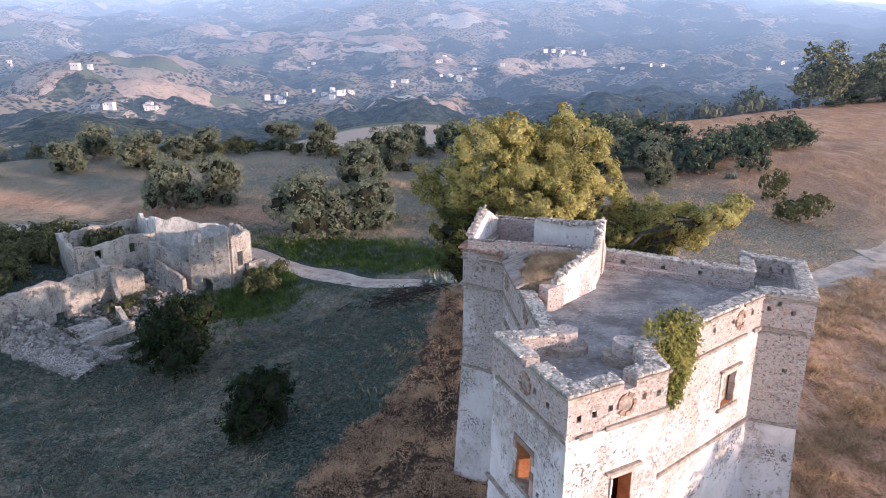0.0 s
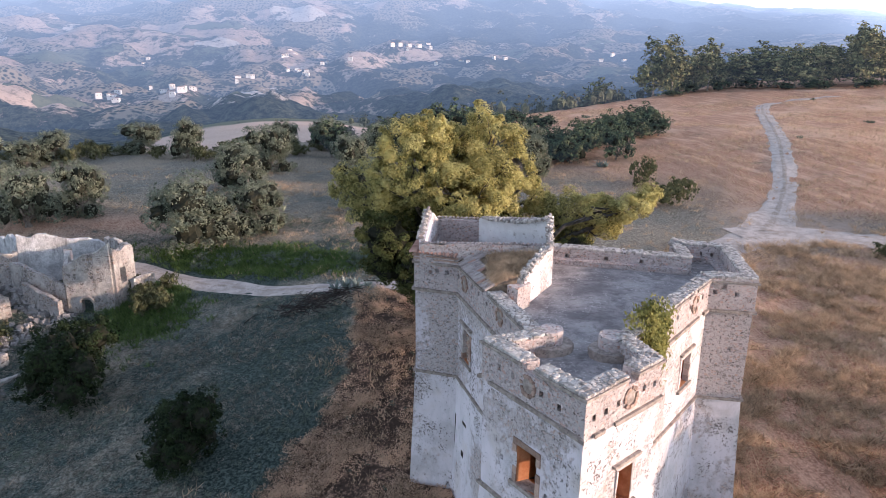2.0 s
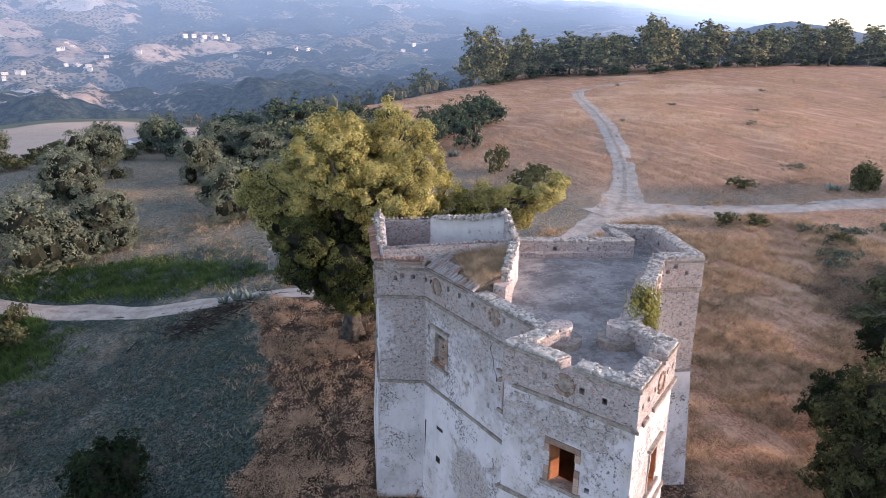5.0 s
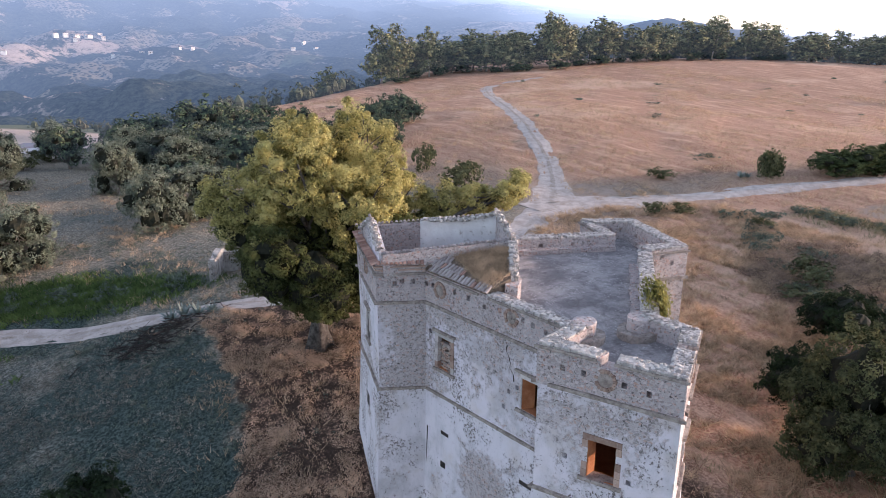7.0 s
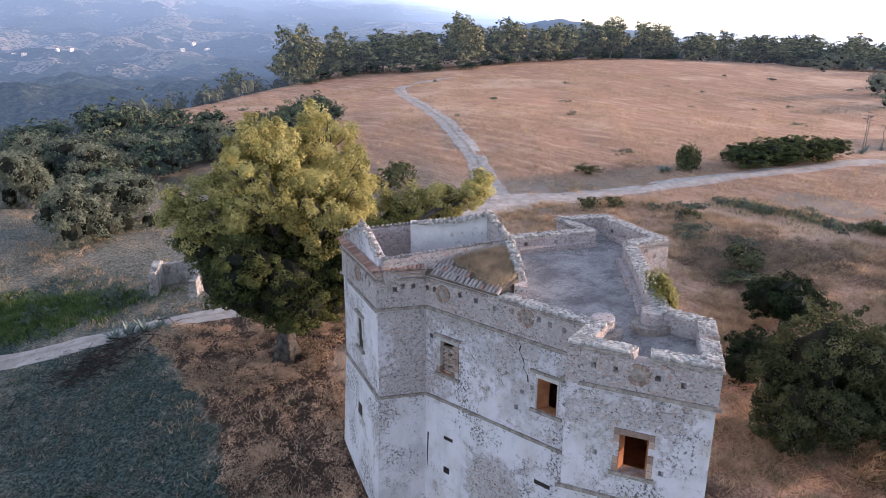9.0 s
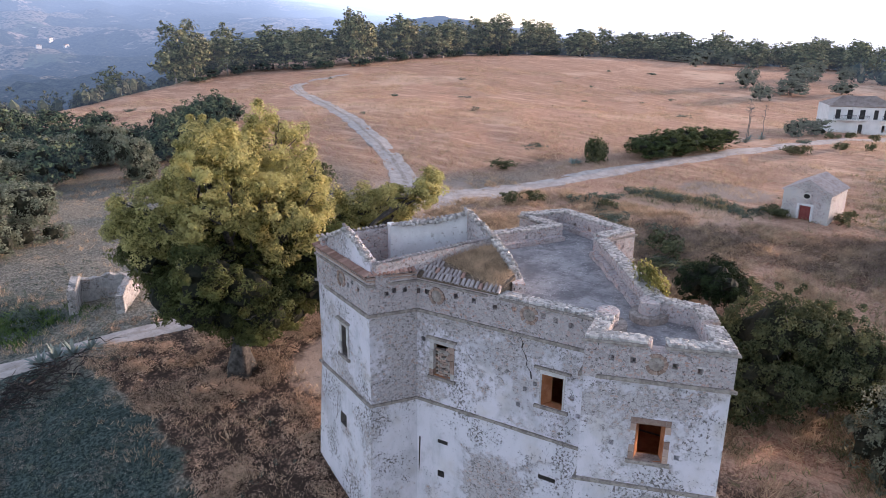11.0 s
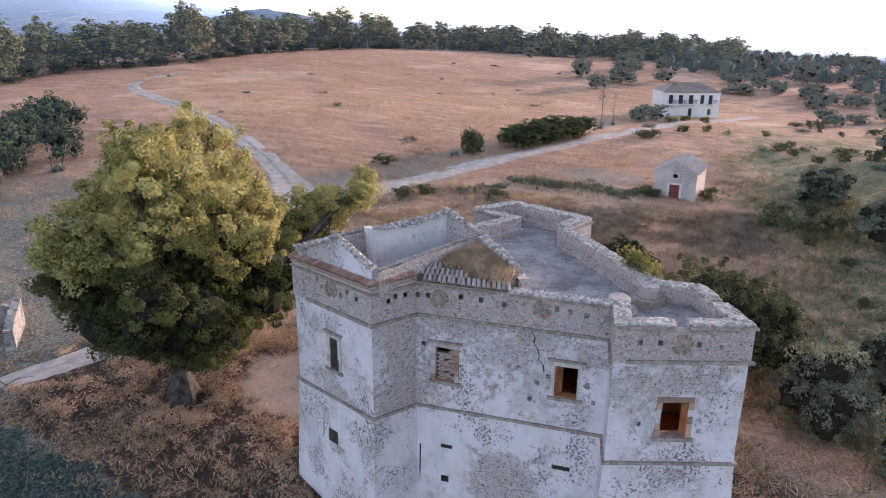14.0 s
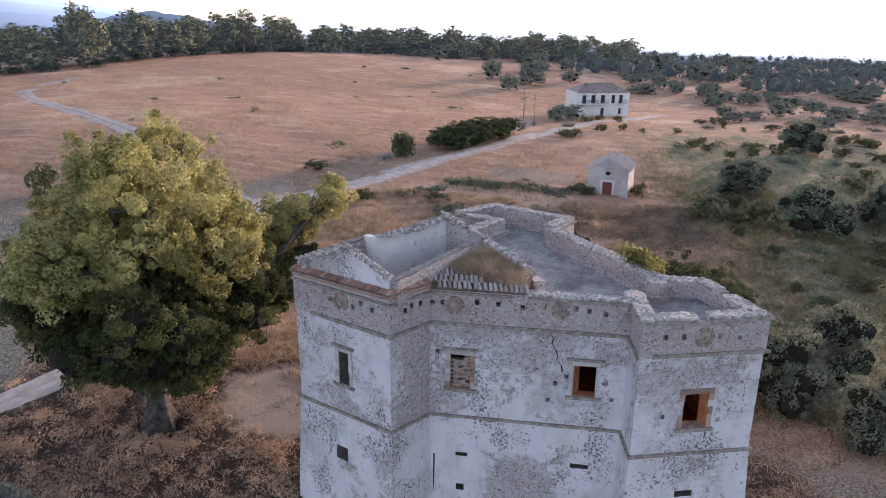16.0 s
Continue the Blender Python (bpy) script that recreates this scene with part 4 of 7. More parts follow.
def build_gatehouse():
    """The roofless room over one bastion, with the tiled eaves and the overgrown lean-to roof beside it."""
    # raised parapet with tiled eaves on the bastion
    for name in ("A0", "A1"):
        i, k = side(name)
        ra, rb = offset_ring(OUTLINE, 0.04), offset_ring(OUTLINE, -0.5)
        bm = bmesh.new()
        pierced(bm, ra[i], ra[k], rb[i], rb[k], 8.62, 9.22, [])
        part("eaves_wall", bm, M_RUBBLE_FINE, tower)
        for z, out in ((8.86, 0.10), (9.04, 0.16)):
            rc = offset_ring(OUTLINE, out)
            bm = bmesh.new()
            pierced(bm, rc[i], rc[k], rb[i], rb[k], z, z + 0.07, [])
            part("eaves_course", bm, M_BRICK, tower)
        length = (ra[k] - ra[i]).length
        s = 0.1
        while s < length:
            c, d = at_side(name, s, 0.30)
            n = Vector((d.y, -d.x))
            lay_tile(tower, (c.x, c.y, 9.20 + trng.uniform(-0.012, 0.012)), atan2(-n.y, -n.x) + trng.uniform(-0.06, 0.06), -0.22, 0)
            s += 0.215
    sloped_wall("gable_wall", (3.45, 42.0), (1.5, 36.75), 9.2, 9.42, 9.85, 0.34, M_PLASTER, "plastered gable wall with tiled edge", mids=((0.56, 10.78),), shift=-0.12)
    for t0 in range(13):                                             # tiles along the gable's slope
        t = t0 / 12
        c = Vector((2.36, 39.06, 10.80)).lerp(Vector((1.5, 36.8, 9.88)), t)
        lay_tile(tower, c, atan2(2.26, 0.86) + trng.uniform(-0.1, 0.1), -0.36, 1)
    sloped_wall("room_wall", (1.5, 36.55), (7.75, 33.95), 8.6, 9.72, 10.02, 0.42, M_RUBBLE_FINE, "low wall with a coping of barrel tiles")
    p, q = Vector((1.55, 36.6, 9.70)), Vector((7.7, 34.0, 10.02))
    head = atan2(q.y - p.y, q.x - p.x)
    for j in range(32):                                              # tiles laid across the wall
        c = p.lerp(q, j / 31)
        lay_tile(tower, c + Vector((-sin(head) * -0.22, cos(head) * -0.22, 0.0)) + Vector((0, 0, trng.uniform(-0.02, 0.02))), head + pi / 2 + trng.uniform(-0.12, 0.12), 0.05, 1)
    sloped_wall("room_wall", (3.0, 41.55), (6.4, 39.55), 7.5, 9.75, 9.95, 0.4, M_RUBBLE_FINE, mids=((0.5, 9.85),))
    sloped_wall("room_wall", (6.3, 39.6), (5.4, 38.6), 7.5, 10.2, 10.35, 0.35, M_WHITE)
    sloped_wall("room_wall", (5.4, 38.55), (8.45, 35.85), 7.5, 10.38, 10.98, 0.4, M_WHITE, "whitewashed inner wall with a worn top", mids=((0.6, 10.5), (0.85, 10.72)), shift=-0.2)
    sloped_wall("gable_wall", (8.42, 35.9), (7.72, 33.95), 7.9, 10.85, 10.08, 0.26, M_PLASTER_BARE, "sunlit whitewashed gable wall")
    sloped_wall("room_wall", (8.45, 36.0), (8.95, 37.5), 7.9, 10.0, 9.1, 0.4, M_RUBBLE_FINE)
    sloped_wall("room_wall", (7.75, 33.9), (5.2, 30.95), 7.9, 10.0, 9.15, 0.34, M_PLASTER, "sunlit plastered wall along the terrace", mids=((0.35, 9.85), (0.8, 9.55)))
    for j in range(9):
        c = Vector((8.45, 35.95, 10.86)).lerp(Vector((7.72, 33.95, 10.12)), j / 8)
        lay_tile(tower, c, atan2(1.95, 0.7), -0.42, 1)
    p, q = Vector((2.95, 41.6, 9.74)), Vector((6.3, 39.6, 9.95))
    for j in range(17):
        lay_tile(tower, p.lerp(q, j / 16), atan2(-2, 3.4) + pi / 2 + trng.uniform(-0.1, 0.1), 0.0, 1)
    p, q = Vector((5.5, 38.75, 10.38)), Vector((8.2, 36.35, 10.75))
    for j in range(16):
        lay_tile(tower, p.lerp(q, j / 15) - Vector((0.16, 0.18, 0.02)), atan2(-2.7, 3.05) + pi / 2 + trng.uniform(-0.1, 0.1), 0.0, 1)
    # room floor and pier at the end of the sunlit wall
    bm = bmesh.new()
    block(bm, (4.72, 30.6), (5.6, 31.3), DECK, 9.15, 0.3, 0.3, 0.04, trng)
    part("pier", bm, M_RUBBLE_FINE, tower)
    # lean-to roof: earth-filled, tiles up from the eaves, narrowing along them
    back = [Vector((2.75, 35.85)), Vector((5.1, 34.85)), Vector((7.5, 33.85)), Vector((6.3, 32.4)), Vector((5.0, 30.95))]
    bm = bmesh.new()
    grid = []
    for j in range(17):
        u = j / 16
        f = u * 3.999
        e, b = at_side("Ain", -0.1 + 4.5 * u, 0.02)[0], back[int(f)].lerp(back[int(f) + 1], f - int(f))
        grid.append([bm.verts.new((*e.lerp(b, k / 8), lean_z(e.lerp(b, k / 8)) - (0.02 if k else 0.0))) for k in range(9)]
                    + [bm.verts.new((*b, 8.72)), bm.verts.new((*e, 8.72))])
    for a, b in zip(grid, grid[1:]):
        for k in range(11):
            bm.faces.new((a[k], b[k], b[(k + 1) % 11], a[(k + 1) % 11]))
    bm.faces.new(grid[0][::-1])
    bm.faces.new(grid[-1])
    bmesh.ops.recalc_face_normals(bm, faces=bm.faces[:])
    part("overgrown_roof", bm, m_simple("roof_earth", (0.10, 0.075, 0.055), (0.24, 0.18, 0.13), 4), tower, "earth-covered lean-to roof with dry grass")
    s = 0.02
    while s < 4.5:
        for r in range(max(1, int(3.6 - 0.62 * s))):
            if trng.random() < 0.05:
                continue
            c, d = at_side("Ain", s + trng.uniform(-0.02, 0.02), 0.24 - 0.42 * r)
            n = Vector((d.y, -d.x))
            lay_tile(tower, (c.x, c.y, lean_z(c) + 0.03 + trng.uniform(-0.012, 0.02)), atan2(-n.y, -n.x) + 0.22 + trng.uniform(-0.05, 0.05), -0.34, 2 if trng.random() < 0.85 else 0)
        s += 0.235


def wall_top(points, width, n, seed):
    """Broken stones and mortar along the top of a wall, through (x, y, z) places."""
    rng = random.Random(seed)
    pts = [Vector(p) for p in points]
    lengths = [(b - a).length for a, b in zip(pts, pts[1:])]
    bm = bmesh.new()
    for k in range(n):
        i = rng.choices(range(len(lengths)), lengths)[0]
        a, b = pts[i], pts[i + 1]
        d = (b - a).normalized()
        c = a.lerp(b, rng.random()) + Vector((d.y, -d.x, 0)) * rng.uniform(-0.5, 0.5) * width + Vector((0, 0, rng.uniform(-0.02, 0.05)))
        s = rng.uniform(0.08, 0.17)
        m = Matrix.Translation(c) @ Matrix.Rotation(rng.uniform(0, 6.28), 4, (rng.random(), rng.random(), 1)) @ Matrix.Diagonal((s * 1.3, s, s * 0.8, 1))
        hull_box(bm, *[[m @ (Vector(p) * 0.5 + Vector([rng.uniform(-0.14, 0.14) for _ in range(3)])) for p in ((-1, -1, z), (-1, 1, z), (1, 1, z), (1, -1, z))][::-1] for z in (-1, 1)])
    bmesh.ops.recalc_face_normals(bm, faces=bm.faces[:])
    tagged(part("wall_top_rubble", bm, M_STONES, tower), kind="stuff")


def lean_z(c):
    """Height of the lean-to roof, by the distance in from its eaves."""
    p, d = at_side("Ain", 0.0)
    inward = -(Vector(c[:2]) - p).dot(Vector((d.y, -d.x)))
    return 8.98 + (0.92 * (1 - exp(-inward / 2.3)) if inward > 0 else 0.35 * inward)


build_gatehouse()
wall_top([(7.72, 33.9, 10.02), (6.86, 32.87, 9.87), (5.71, 31.54, 9.57), (5.25, 31.0, 9.2)], 0.36, 230, 91)
wall_top([(3.4, 41.9, 9.46), (2.36, 39.06, 10.80), (1.52, 36.8, 9.88)], 0.32, 240, 92)
wall_top([(8.42, 35.9, 10.88), (7.74, 33.98, 10.12)], 0.28, 90, 93)
wall_top([(5.45, 38.5, 10.40), (7.2, 36.95, 10.52), (8.0, 36.25, 10.74), (8.4, 35.9, 10.98)], 0.36, 190, 94)


def build_terrace_details():
    # low bench along two sides of the terrace
    ring = offset_ring(OUTLINE, -0.62)
    for name, s0, s1, out in (("B2in", 0.6, 8.9, 0.42), ("C2in", 0.2, 8.2, 0.5), ("C1", 0.3, 5.2, 0.45), ("Ct", 0.2, 2.6, 0.45)):
        i, k = side(name)
        p, q = ring[i], ring[k]
        d = (q - p).normalized()
        n = Vector((d.y, -d.x))
        s = s0
        while s < min(s1, (q - p).length):
            e = min(s + trng.uniform(0.5, 0.9), s1)
            bm = bmesh.new()
            block(bm, p + d * s, p + d * (e - 0.01), DECK - 0.02, DECK + 0.30 + trng.uniform(-0.05, 0.04), -0.004, out + trng.uniform(-0.06, 0.05), 0.02, trng)
            s = e
            part("bench_stone", bm, M_RUBBLE_FINE, tower)
    # rounded ends of the parapets at the bastion's throat, each with a stepped seat
    for cx, cy, face in ((4.95, 26.35, 0.2), (7.35, 25.35, 2.6)):
        for r, z0, z1, mat, label in ((0.62, DECK, 8.85, M_RUBBLE_FINE, "rounded_pier"), (1.05, DECK - 0.02, DECK + 0.32, M_MOULD, "round_seat")):
            bm = bmesh.new()
            N = 16
            base = [(cx + r * cos(2 * pi * j / N) * trng.uniform(0.96, 1.03), cy + r * 0.8 * sin(2 * pi * j / N) * trng.uniform(0.96, 1.03)) for j in range(N)]
            hull_box(bm, [(*b, z0) for b in base], [(b[0], b[1], z1 + trng.uniform(-0.04, 0.04)) for b in base])
            part(label, bm, mat, tower)


build_terrace_details()


def build_wall_marks():
    """A rusty drainpipe and the long crack beside the window."""
    rng = random.Random(8)
    c = at_side("Ain", 0.24, 0.12)[0]
    bm = bmesh.new()
    limb_pts = [Vector((c.x + 0.25 * (0.1 - z) / 9.25 * -0.9, c.y, z)) for z in (0.15, -1.2, -2.6, -4.4)]
    for a, b in zip(limb_pts, limb_pts[1:]):
        N = 8
        ring = lambda v: [(v.x + 0.04 * cos(2 * pi * j / N), v.y + 0.04 * sin(2 * pi * j / N), v.z) for j in range(N)]
        hull_box(bm, ring(b), ring(a))
    part("drainpipe", bm, M_PIPE, tower, "dark rusted drainpipe")
    pts = [(5.55, 7.05), (5.72, 6.75), (5.66, 6.5), (5.85, 6.2), (5.95, 5.95), (5.92, 5.7), (6.15, 5.45), (6.2, 5.1)]
    bm = bmesh.new()
    for (s0, z0), (s1, z1) in zip(pts, pts[1:]):
        p, q = at_side("Ain", s0, 0.004)[0], at_side("Ain", s1, 0.004)[0]
        w = rng.uniform(0.015, 0.035)
        d = at_side("Ain", 0)[1] * w
        bm.faces.new([bm.verts.new(v) for v in ((*(p - d), z0), (*(p + d), z0), (*(q + d), z1), (*(q - d), z1))])
    part("crack", bm, M_PIPE, tower)


M_PIPE = m_simple("rusty_iron", (0.02, 0.017, 0.015), (0.05, 0.04, 0.034), 6)
build_wall_marks()

# ---- plants ----
def cards_mesh(name, corners, material):
    """A mesh of separate leaves or blades from an array of N x corners x 3."""
    n, k = corners.shape[:2]
    me = bpy.data.meshes.new(name)
    me.vertices.add(n * k)
    me.vertices.foreach_set("co", np.ascontiguousarray(corners, dtype=np.float32).ravel())
    me.loops.add(n * k)
    me.loops.foreach_set("vertex_index", np.arange(n * k, dtype=np.int32))
    me.polygons.add(n)
    me.polygons.foreach_set("loop_start", np.arange(0, n * k, k, dtype=np.int32))
    me.polygons.foreach_set("loop_total", np.full(n, k, dtype=np.int32))
    me.materials.append(material)
    me.update(calc_edges=True)
    return me


def unit(v):
    return v / np.maximum(1e-6, np.linalg.norm(v, axis=1, keepdims=True))


def leaf_cards(g, centres, outward, size, ratio=0.6):
    """Pointed leaves at the centres, turned roughly outward."""
    n = len(centres)
    normal = unit(outward + g.normal(0, 0.40, (n, 3)))
    a = unit(np.cross(normal, g.normal(0, 1, (n, 3))))
    b = np.cross(normal, a)
    s = size * g.uniform(0.6, 1.35, (n, 1))
    lift = normal * s * g.uniform(-0.2, 0.35, (n, 1))
    return np.stack([centres - a * s + b * s * ratio, centres - a * s * 0.8 - b * s * ratio, centres + a * s + lift], axis=1)


def crown_cards(g, lobes, clumps, per, size, spread, lumps=0.28):
    """Leaves in round clumps over the shells of several lobes (x, y, z, rx, ry, rz)."""
    L = np.array(lobes, dtype=float)
    area = (L[:, 3] * L[:, 4] + L[:, 3] * L[:, 5] + L[:, 4] * L[:, 5])
    pick = g.choice(len(L), clumps, p=area ** 0.85 / (area ** 0.85).sum())
    d = unit(g.normal(0, 1, (clumps, 3)) + np.array([0, 0, 0.12]))
    ph = g.uniform(0, 6.28, 6)
    lump = 1 + lumps * (np.sin(d[:, 0] * 5 + ph[0] + pick) * np.sin(d[:, 1] * 5 + ph[1]) + 0.6 * np.sin(d[:, 2] * 8 + ph[2] + d[:, 0] * 6 + pick * 2))
    depth = 1 - np.abs(g.normal(0, 0.13, clumps))
    c = L[pick, :3] + d * L[pick, 3:] * (lump * np.clip(depth, 0.5, 1.08))[:, None]
    r = np.repeat(spread * g.uniform(0.55, 1.45, (clumps, 1)), per, axis=0)
    u = unit(g.normal(0, 1, (clumps * per, 3)) + np.repeat(d, per, axis=0) * 0.5)
    far_out = g.uniform(0.35, 1.0, (clumps * per, 1)) ** 0.5
    centres = np.repeat(c, per, axis=0) + u * r * far_out * np.array([1.0, 1.0, 0.8])
    out = u * 0.8 + np.repeat(d, per, axis=0) * 0.35 + np.array([0, 0, 0.30])
    return leaf_cards(g, centres, out, size)


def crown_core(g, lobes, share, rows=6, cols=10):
    """The dense inside of a crown: a lumpy hull within each lobe that blocks the view."""
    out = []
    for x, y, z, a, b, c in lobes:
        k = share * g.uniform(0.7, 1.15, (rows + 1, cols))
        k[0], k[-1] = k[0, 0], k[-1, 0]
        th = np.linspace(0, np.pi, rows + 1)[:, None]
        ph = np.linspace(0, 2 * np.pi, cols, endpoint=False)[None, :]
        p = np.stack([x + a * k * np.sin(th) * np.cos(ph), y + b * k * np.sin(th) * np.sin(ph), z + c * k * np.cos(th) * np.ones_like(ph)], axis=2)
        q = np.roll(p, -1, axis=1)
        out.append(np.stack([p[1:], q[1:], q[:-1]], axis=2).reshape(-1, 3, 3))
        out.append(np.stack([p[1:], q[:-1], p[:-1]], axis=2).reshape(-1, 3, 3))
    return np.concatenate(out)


def tube(bm, pts, radii, sides=7, gnarl=0.0):
    rings = []
    for i, (p, r) in enumerate(zip(pts, radii)):
        d = (pts[min(i + 1, len(pts) - 1)] - pts[max(i - 1, 0)]).normalized()
        a = d.cross(Vector((0.3, 0.9, 0.2))).normalized()
        b = d.cross(a)
        rings.append([bm.verts.new(p + (a * cos(2 * pi * k / sides) + b * sin(2 * pi * k / sides)) * r * (1 + gnarl * sin(10 * pi * k / sides + 0.4 * i) * (1 if i == 0 else 0.55))) for k in range(sides)])
    for x, y in zip(rings, rings[1:]):
        for k in range(sides):
            bm.faces.new((x[k], x[(k + 1) % sides], y[(k + 1) % sides], y[k]))
    bm.faces.new(rings[0][::-1])
    bm.faces.new(rings[-1])


def limb(bm, rng, a, b, r0, r1, wander=0.12, n=6, sides=7):
    a, b = Vector(a), Vector(b)
    span = (b - a).length
    pts = [a.lerp(b, i / n) + Vector([rng.uniform(-1, 1) * wander * span * sin(pi * i / n) for _ in range(3)]) for i in range(n + 1)]
    tube(bm, pts, [r0 + (r1 - r0) * i / n for i in range(n + 1)], sides)
    return pts


def tree(name, label, category, lobes, trunk, leaf, seed, sprays, per=7, size=0.16, spread=0.22, bark=None, stems=1, group="", fork=0.4, at=(0, 0, 0), far=False, lumps=0.28, core=True, gnarl=0.0, solid=None):
    """A tree standing on its origin: trunk with limbs into each lobe, and a crown of leaf sprays."""
    rng, g = random.Random(seed), np.random.default_rng(seed)
    ob = thing(name, at, label, category, group)
    base = Vector(at)
    top = max(l[2] + l[5] for l in lobes)
    bm = bmesh.new()
    cz = sum(l[2] for l in lobes) / len(lobes)
    for k in range(stems):
        a = Vector((rng.uniform(-1, 1), rng.uniform(-1, 1), 0)) * trunk * (1.1 if stems > 1 else 0.0)
        f = Vector((rng.uniform(-0.5, 0.5) * trunk * 2, rng.uniform(-0.5, 0.5) * trunk * 2, cz * fork)) + a
        tube(bm, [base + a + Vector((0, 0, -0.3)), base + a + Vector((0, 0, 0.12 * cz)), base + a.lerp(f, 0.6), base + f], [trunk * 1.8, trunk * 1.05, trunk * 0.85, trunk * 0.7], 5 if far else 20 if gnarl else 9, gnarl)
        for l in lobes:
            if stems > 1 and rng.random() < 0.4:
                continue
            e = Vector(l[:3]) + Vector([rng.uniform(-0.3, 0.3) * l[3] for _ in range(3)])
            pts = limb(bm, rng, base + f, base + e, trunk * 0.5, trunk * 0.12, n=3 if far else 6, sides=3 if far else 6)
            for j in range(0 if far else 3):
                s = pts[rng.randrange(2, 6)]
                q = Vector(l[:3]) + Vector([rng.uniform(-0.8, 0.8) * l[3 + m] for m in range(3)])
                limb(bm, rng, s, base + q, trunk * 0.2, trunk * 0.05, n=4, sides=4)
    if trunk > 0.035:
        part("trunk", bm, bark or M_BARK, ob, smooth_faces=True)
    else:
        bm.free()                                        # weeds have no stem to be seen
    cards = crown_cards(g, lobes, sprays, per, size, spread, lumps)
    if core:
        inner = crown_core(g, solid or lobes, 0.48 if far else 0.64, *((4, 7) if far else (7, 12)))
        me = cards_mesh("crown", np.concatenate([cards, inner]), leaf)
        me.materials.append(M_CORE_SHADE)
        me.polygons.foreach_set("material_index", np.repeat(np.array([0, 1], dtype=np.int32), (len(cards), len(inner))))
    else:
        me = cards_mesh("crown", cards, leaf)
    crown = new("crown", me)
    crown.parent = ob
    return ob


def round_lobes(rng, r, h, n=7, low=0.22):
    """Lobes for a broad bushy crown."""
    out = [(0, 0, h * 0.58, r * 0.62, r * 0.62, h * 0.36)]
    for k in range(n):
        a = 2 * pi * k / n + rng.uniform(-0.3, 0.3)
        d = r * rng.uniform(0.42, 0.66)
        s = r * rng.uniform(0.32, 0.48)
        out.append((d * cos(a), d * sin(a), h * rng.uniform(low + 0.12, 0.72), s, s, s * rng.uniform(0.8, 1.15)))
    return out


def put_copies(kinds, places, rng, sink=0.1):
    """Copies of model trees: (x, y, width, height), each with its own turn."""
    for i, (x, y, w, h) in enumerate(places):
        ob, mw, mh = kinds[i % len(kinds)]
        m = Matrix.Translation((x, y, ground_z(x, y) - sink)) @ Matrix.Rotation(rng.uniform(0, 6.28), 4, "Z") @ Matrix.Diagonal((w / mw * rng.uniform(0.85, 1.15), w / mw * rng.uniform(0.85, 1.15), h / mh, 1))
        copy_thing(ob, m)


def drop(kinds):
    """Takes away the models once their copies stand."""
    for ob, _, _ in kinds:
        for o in (*ob.children_recursive, ob):
            bpy.data.objects.remove(o)


# Near-black for crown cores: the inner shade of the foliage as a colour.
M_CORE_SHADE = m_simple("crown_core_shade", (0.012, 0.014, 0.009), (0.034, 0.035, 0.022), 3)
prng = random.Random(5)

# the great tree between the tower and the track
BIG = (5.5, 52.6)
high_lobes = [(4.4, 0.8, 13.9, 2.5, 2.6, 3.3), (-2.2, -1.8, 13.7, 2.7, 2.8, 3.4), (-4.6, 0.6, 11.4, 2.7, 2.8, 2.4), (1.0, 1.8, 13.4, 2.6, 2.6, 3.2), (6.2, 0.0, 11.0, 2.4, 2.6, 2.6),
              (1.4, 4.2, 11.6, 2.8, 2.8, 3.0), (1.4, -3.6, 11.2, 2.8, 2.6, 2.8), (3.6, -2.2, 12.6, 2.0, 2.0, 2.2), (-0.6, 0.4, 15.2, 1.7, 1.7, 1.9), (3.0, 3.0, 13.6, 1.9, 1.9, 2.3)]
low_lobes = [(-4.0, -2.4, 8.8, 2.1, 2.1, 1.9), (-3.8, -1.4, 6.4, 1.8, 1.8, 1.6), (-1.0, -4.2, 5.8, 1.7, 1.7, 1.5), (2.8, -4.8, 6.8, 1.8, 1.7, 1.5), (-3.6, 1.8, 6.2, 1.8, 1.8, 1.6), (-0.6, -2.6, 4.0, 1.4, 1.4, 1.0), (5.2, -5.2, 7.4, 1.5, 1.4, 1.1), (4.2, -3.6, 8.4, 2.3, 2.3, 2.0), (-3.2, 3.4, 9.0, 2.3, 2.3, 2.2), (4.2, 3.8, 8.2, 2.5, 2.5, 2.2), (-2.6, -0.6, 7.0, 2.0, 2.0, 1.9), (-1.6, -3.4, 7.2, 2.0, 2.0, 1.9),
             (1.6, -3.4, 6.4, 1.9, 1.9, 1.7), (-1.6, 3.8, 6.4, 1.9, 2.0, 1.9), (1.5, 4.2, 5.8, 2.0, 2.0, 1.8), (3.8, -1.0, 6.4, 1.8, 1.8, 1.6), (6.6, -2.6, 7.6, 2.0, 1.9, 1.7), (-0.8, 5.6, 8.2, 1.9, 2.0, 1.8),
             (0.2, 0.4, 8.6, 3.2, 3.2, 2.4), (6.0, -3.8, 6.3, 1.6, 1.6, 1.3), (-0.8, -1.0, 4.9, 1.4, 1.4, 1.1), (0.6, 5.6, 4.6, 1.2, 1.2, 1.0), (2.2, -2.8, 4.6, 1.5, 1.5, 1.2), (7.8, -4.8, 7.2, 1.5, 1.4, 1.1), (9.4, -5.4, 8.2, 1.2, 1.2, 0.8), (4.6, -3.0, 5.2, 1.5, 1.5, 1.2), (0.2, 2.6, 4.2, 1.4, 1.4, 1.0), (-1.6, 1.8, 4.7, 1.6, 1.6, 1.2), (3.4, 1.2, 5.0, 1.6, 1.6, 1.2), (-2.0, -2.0, 5.4, 1.5, 1.5, 1.3)]
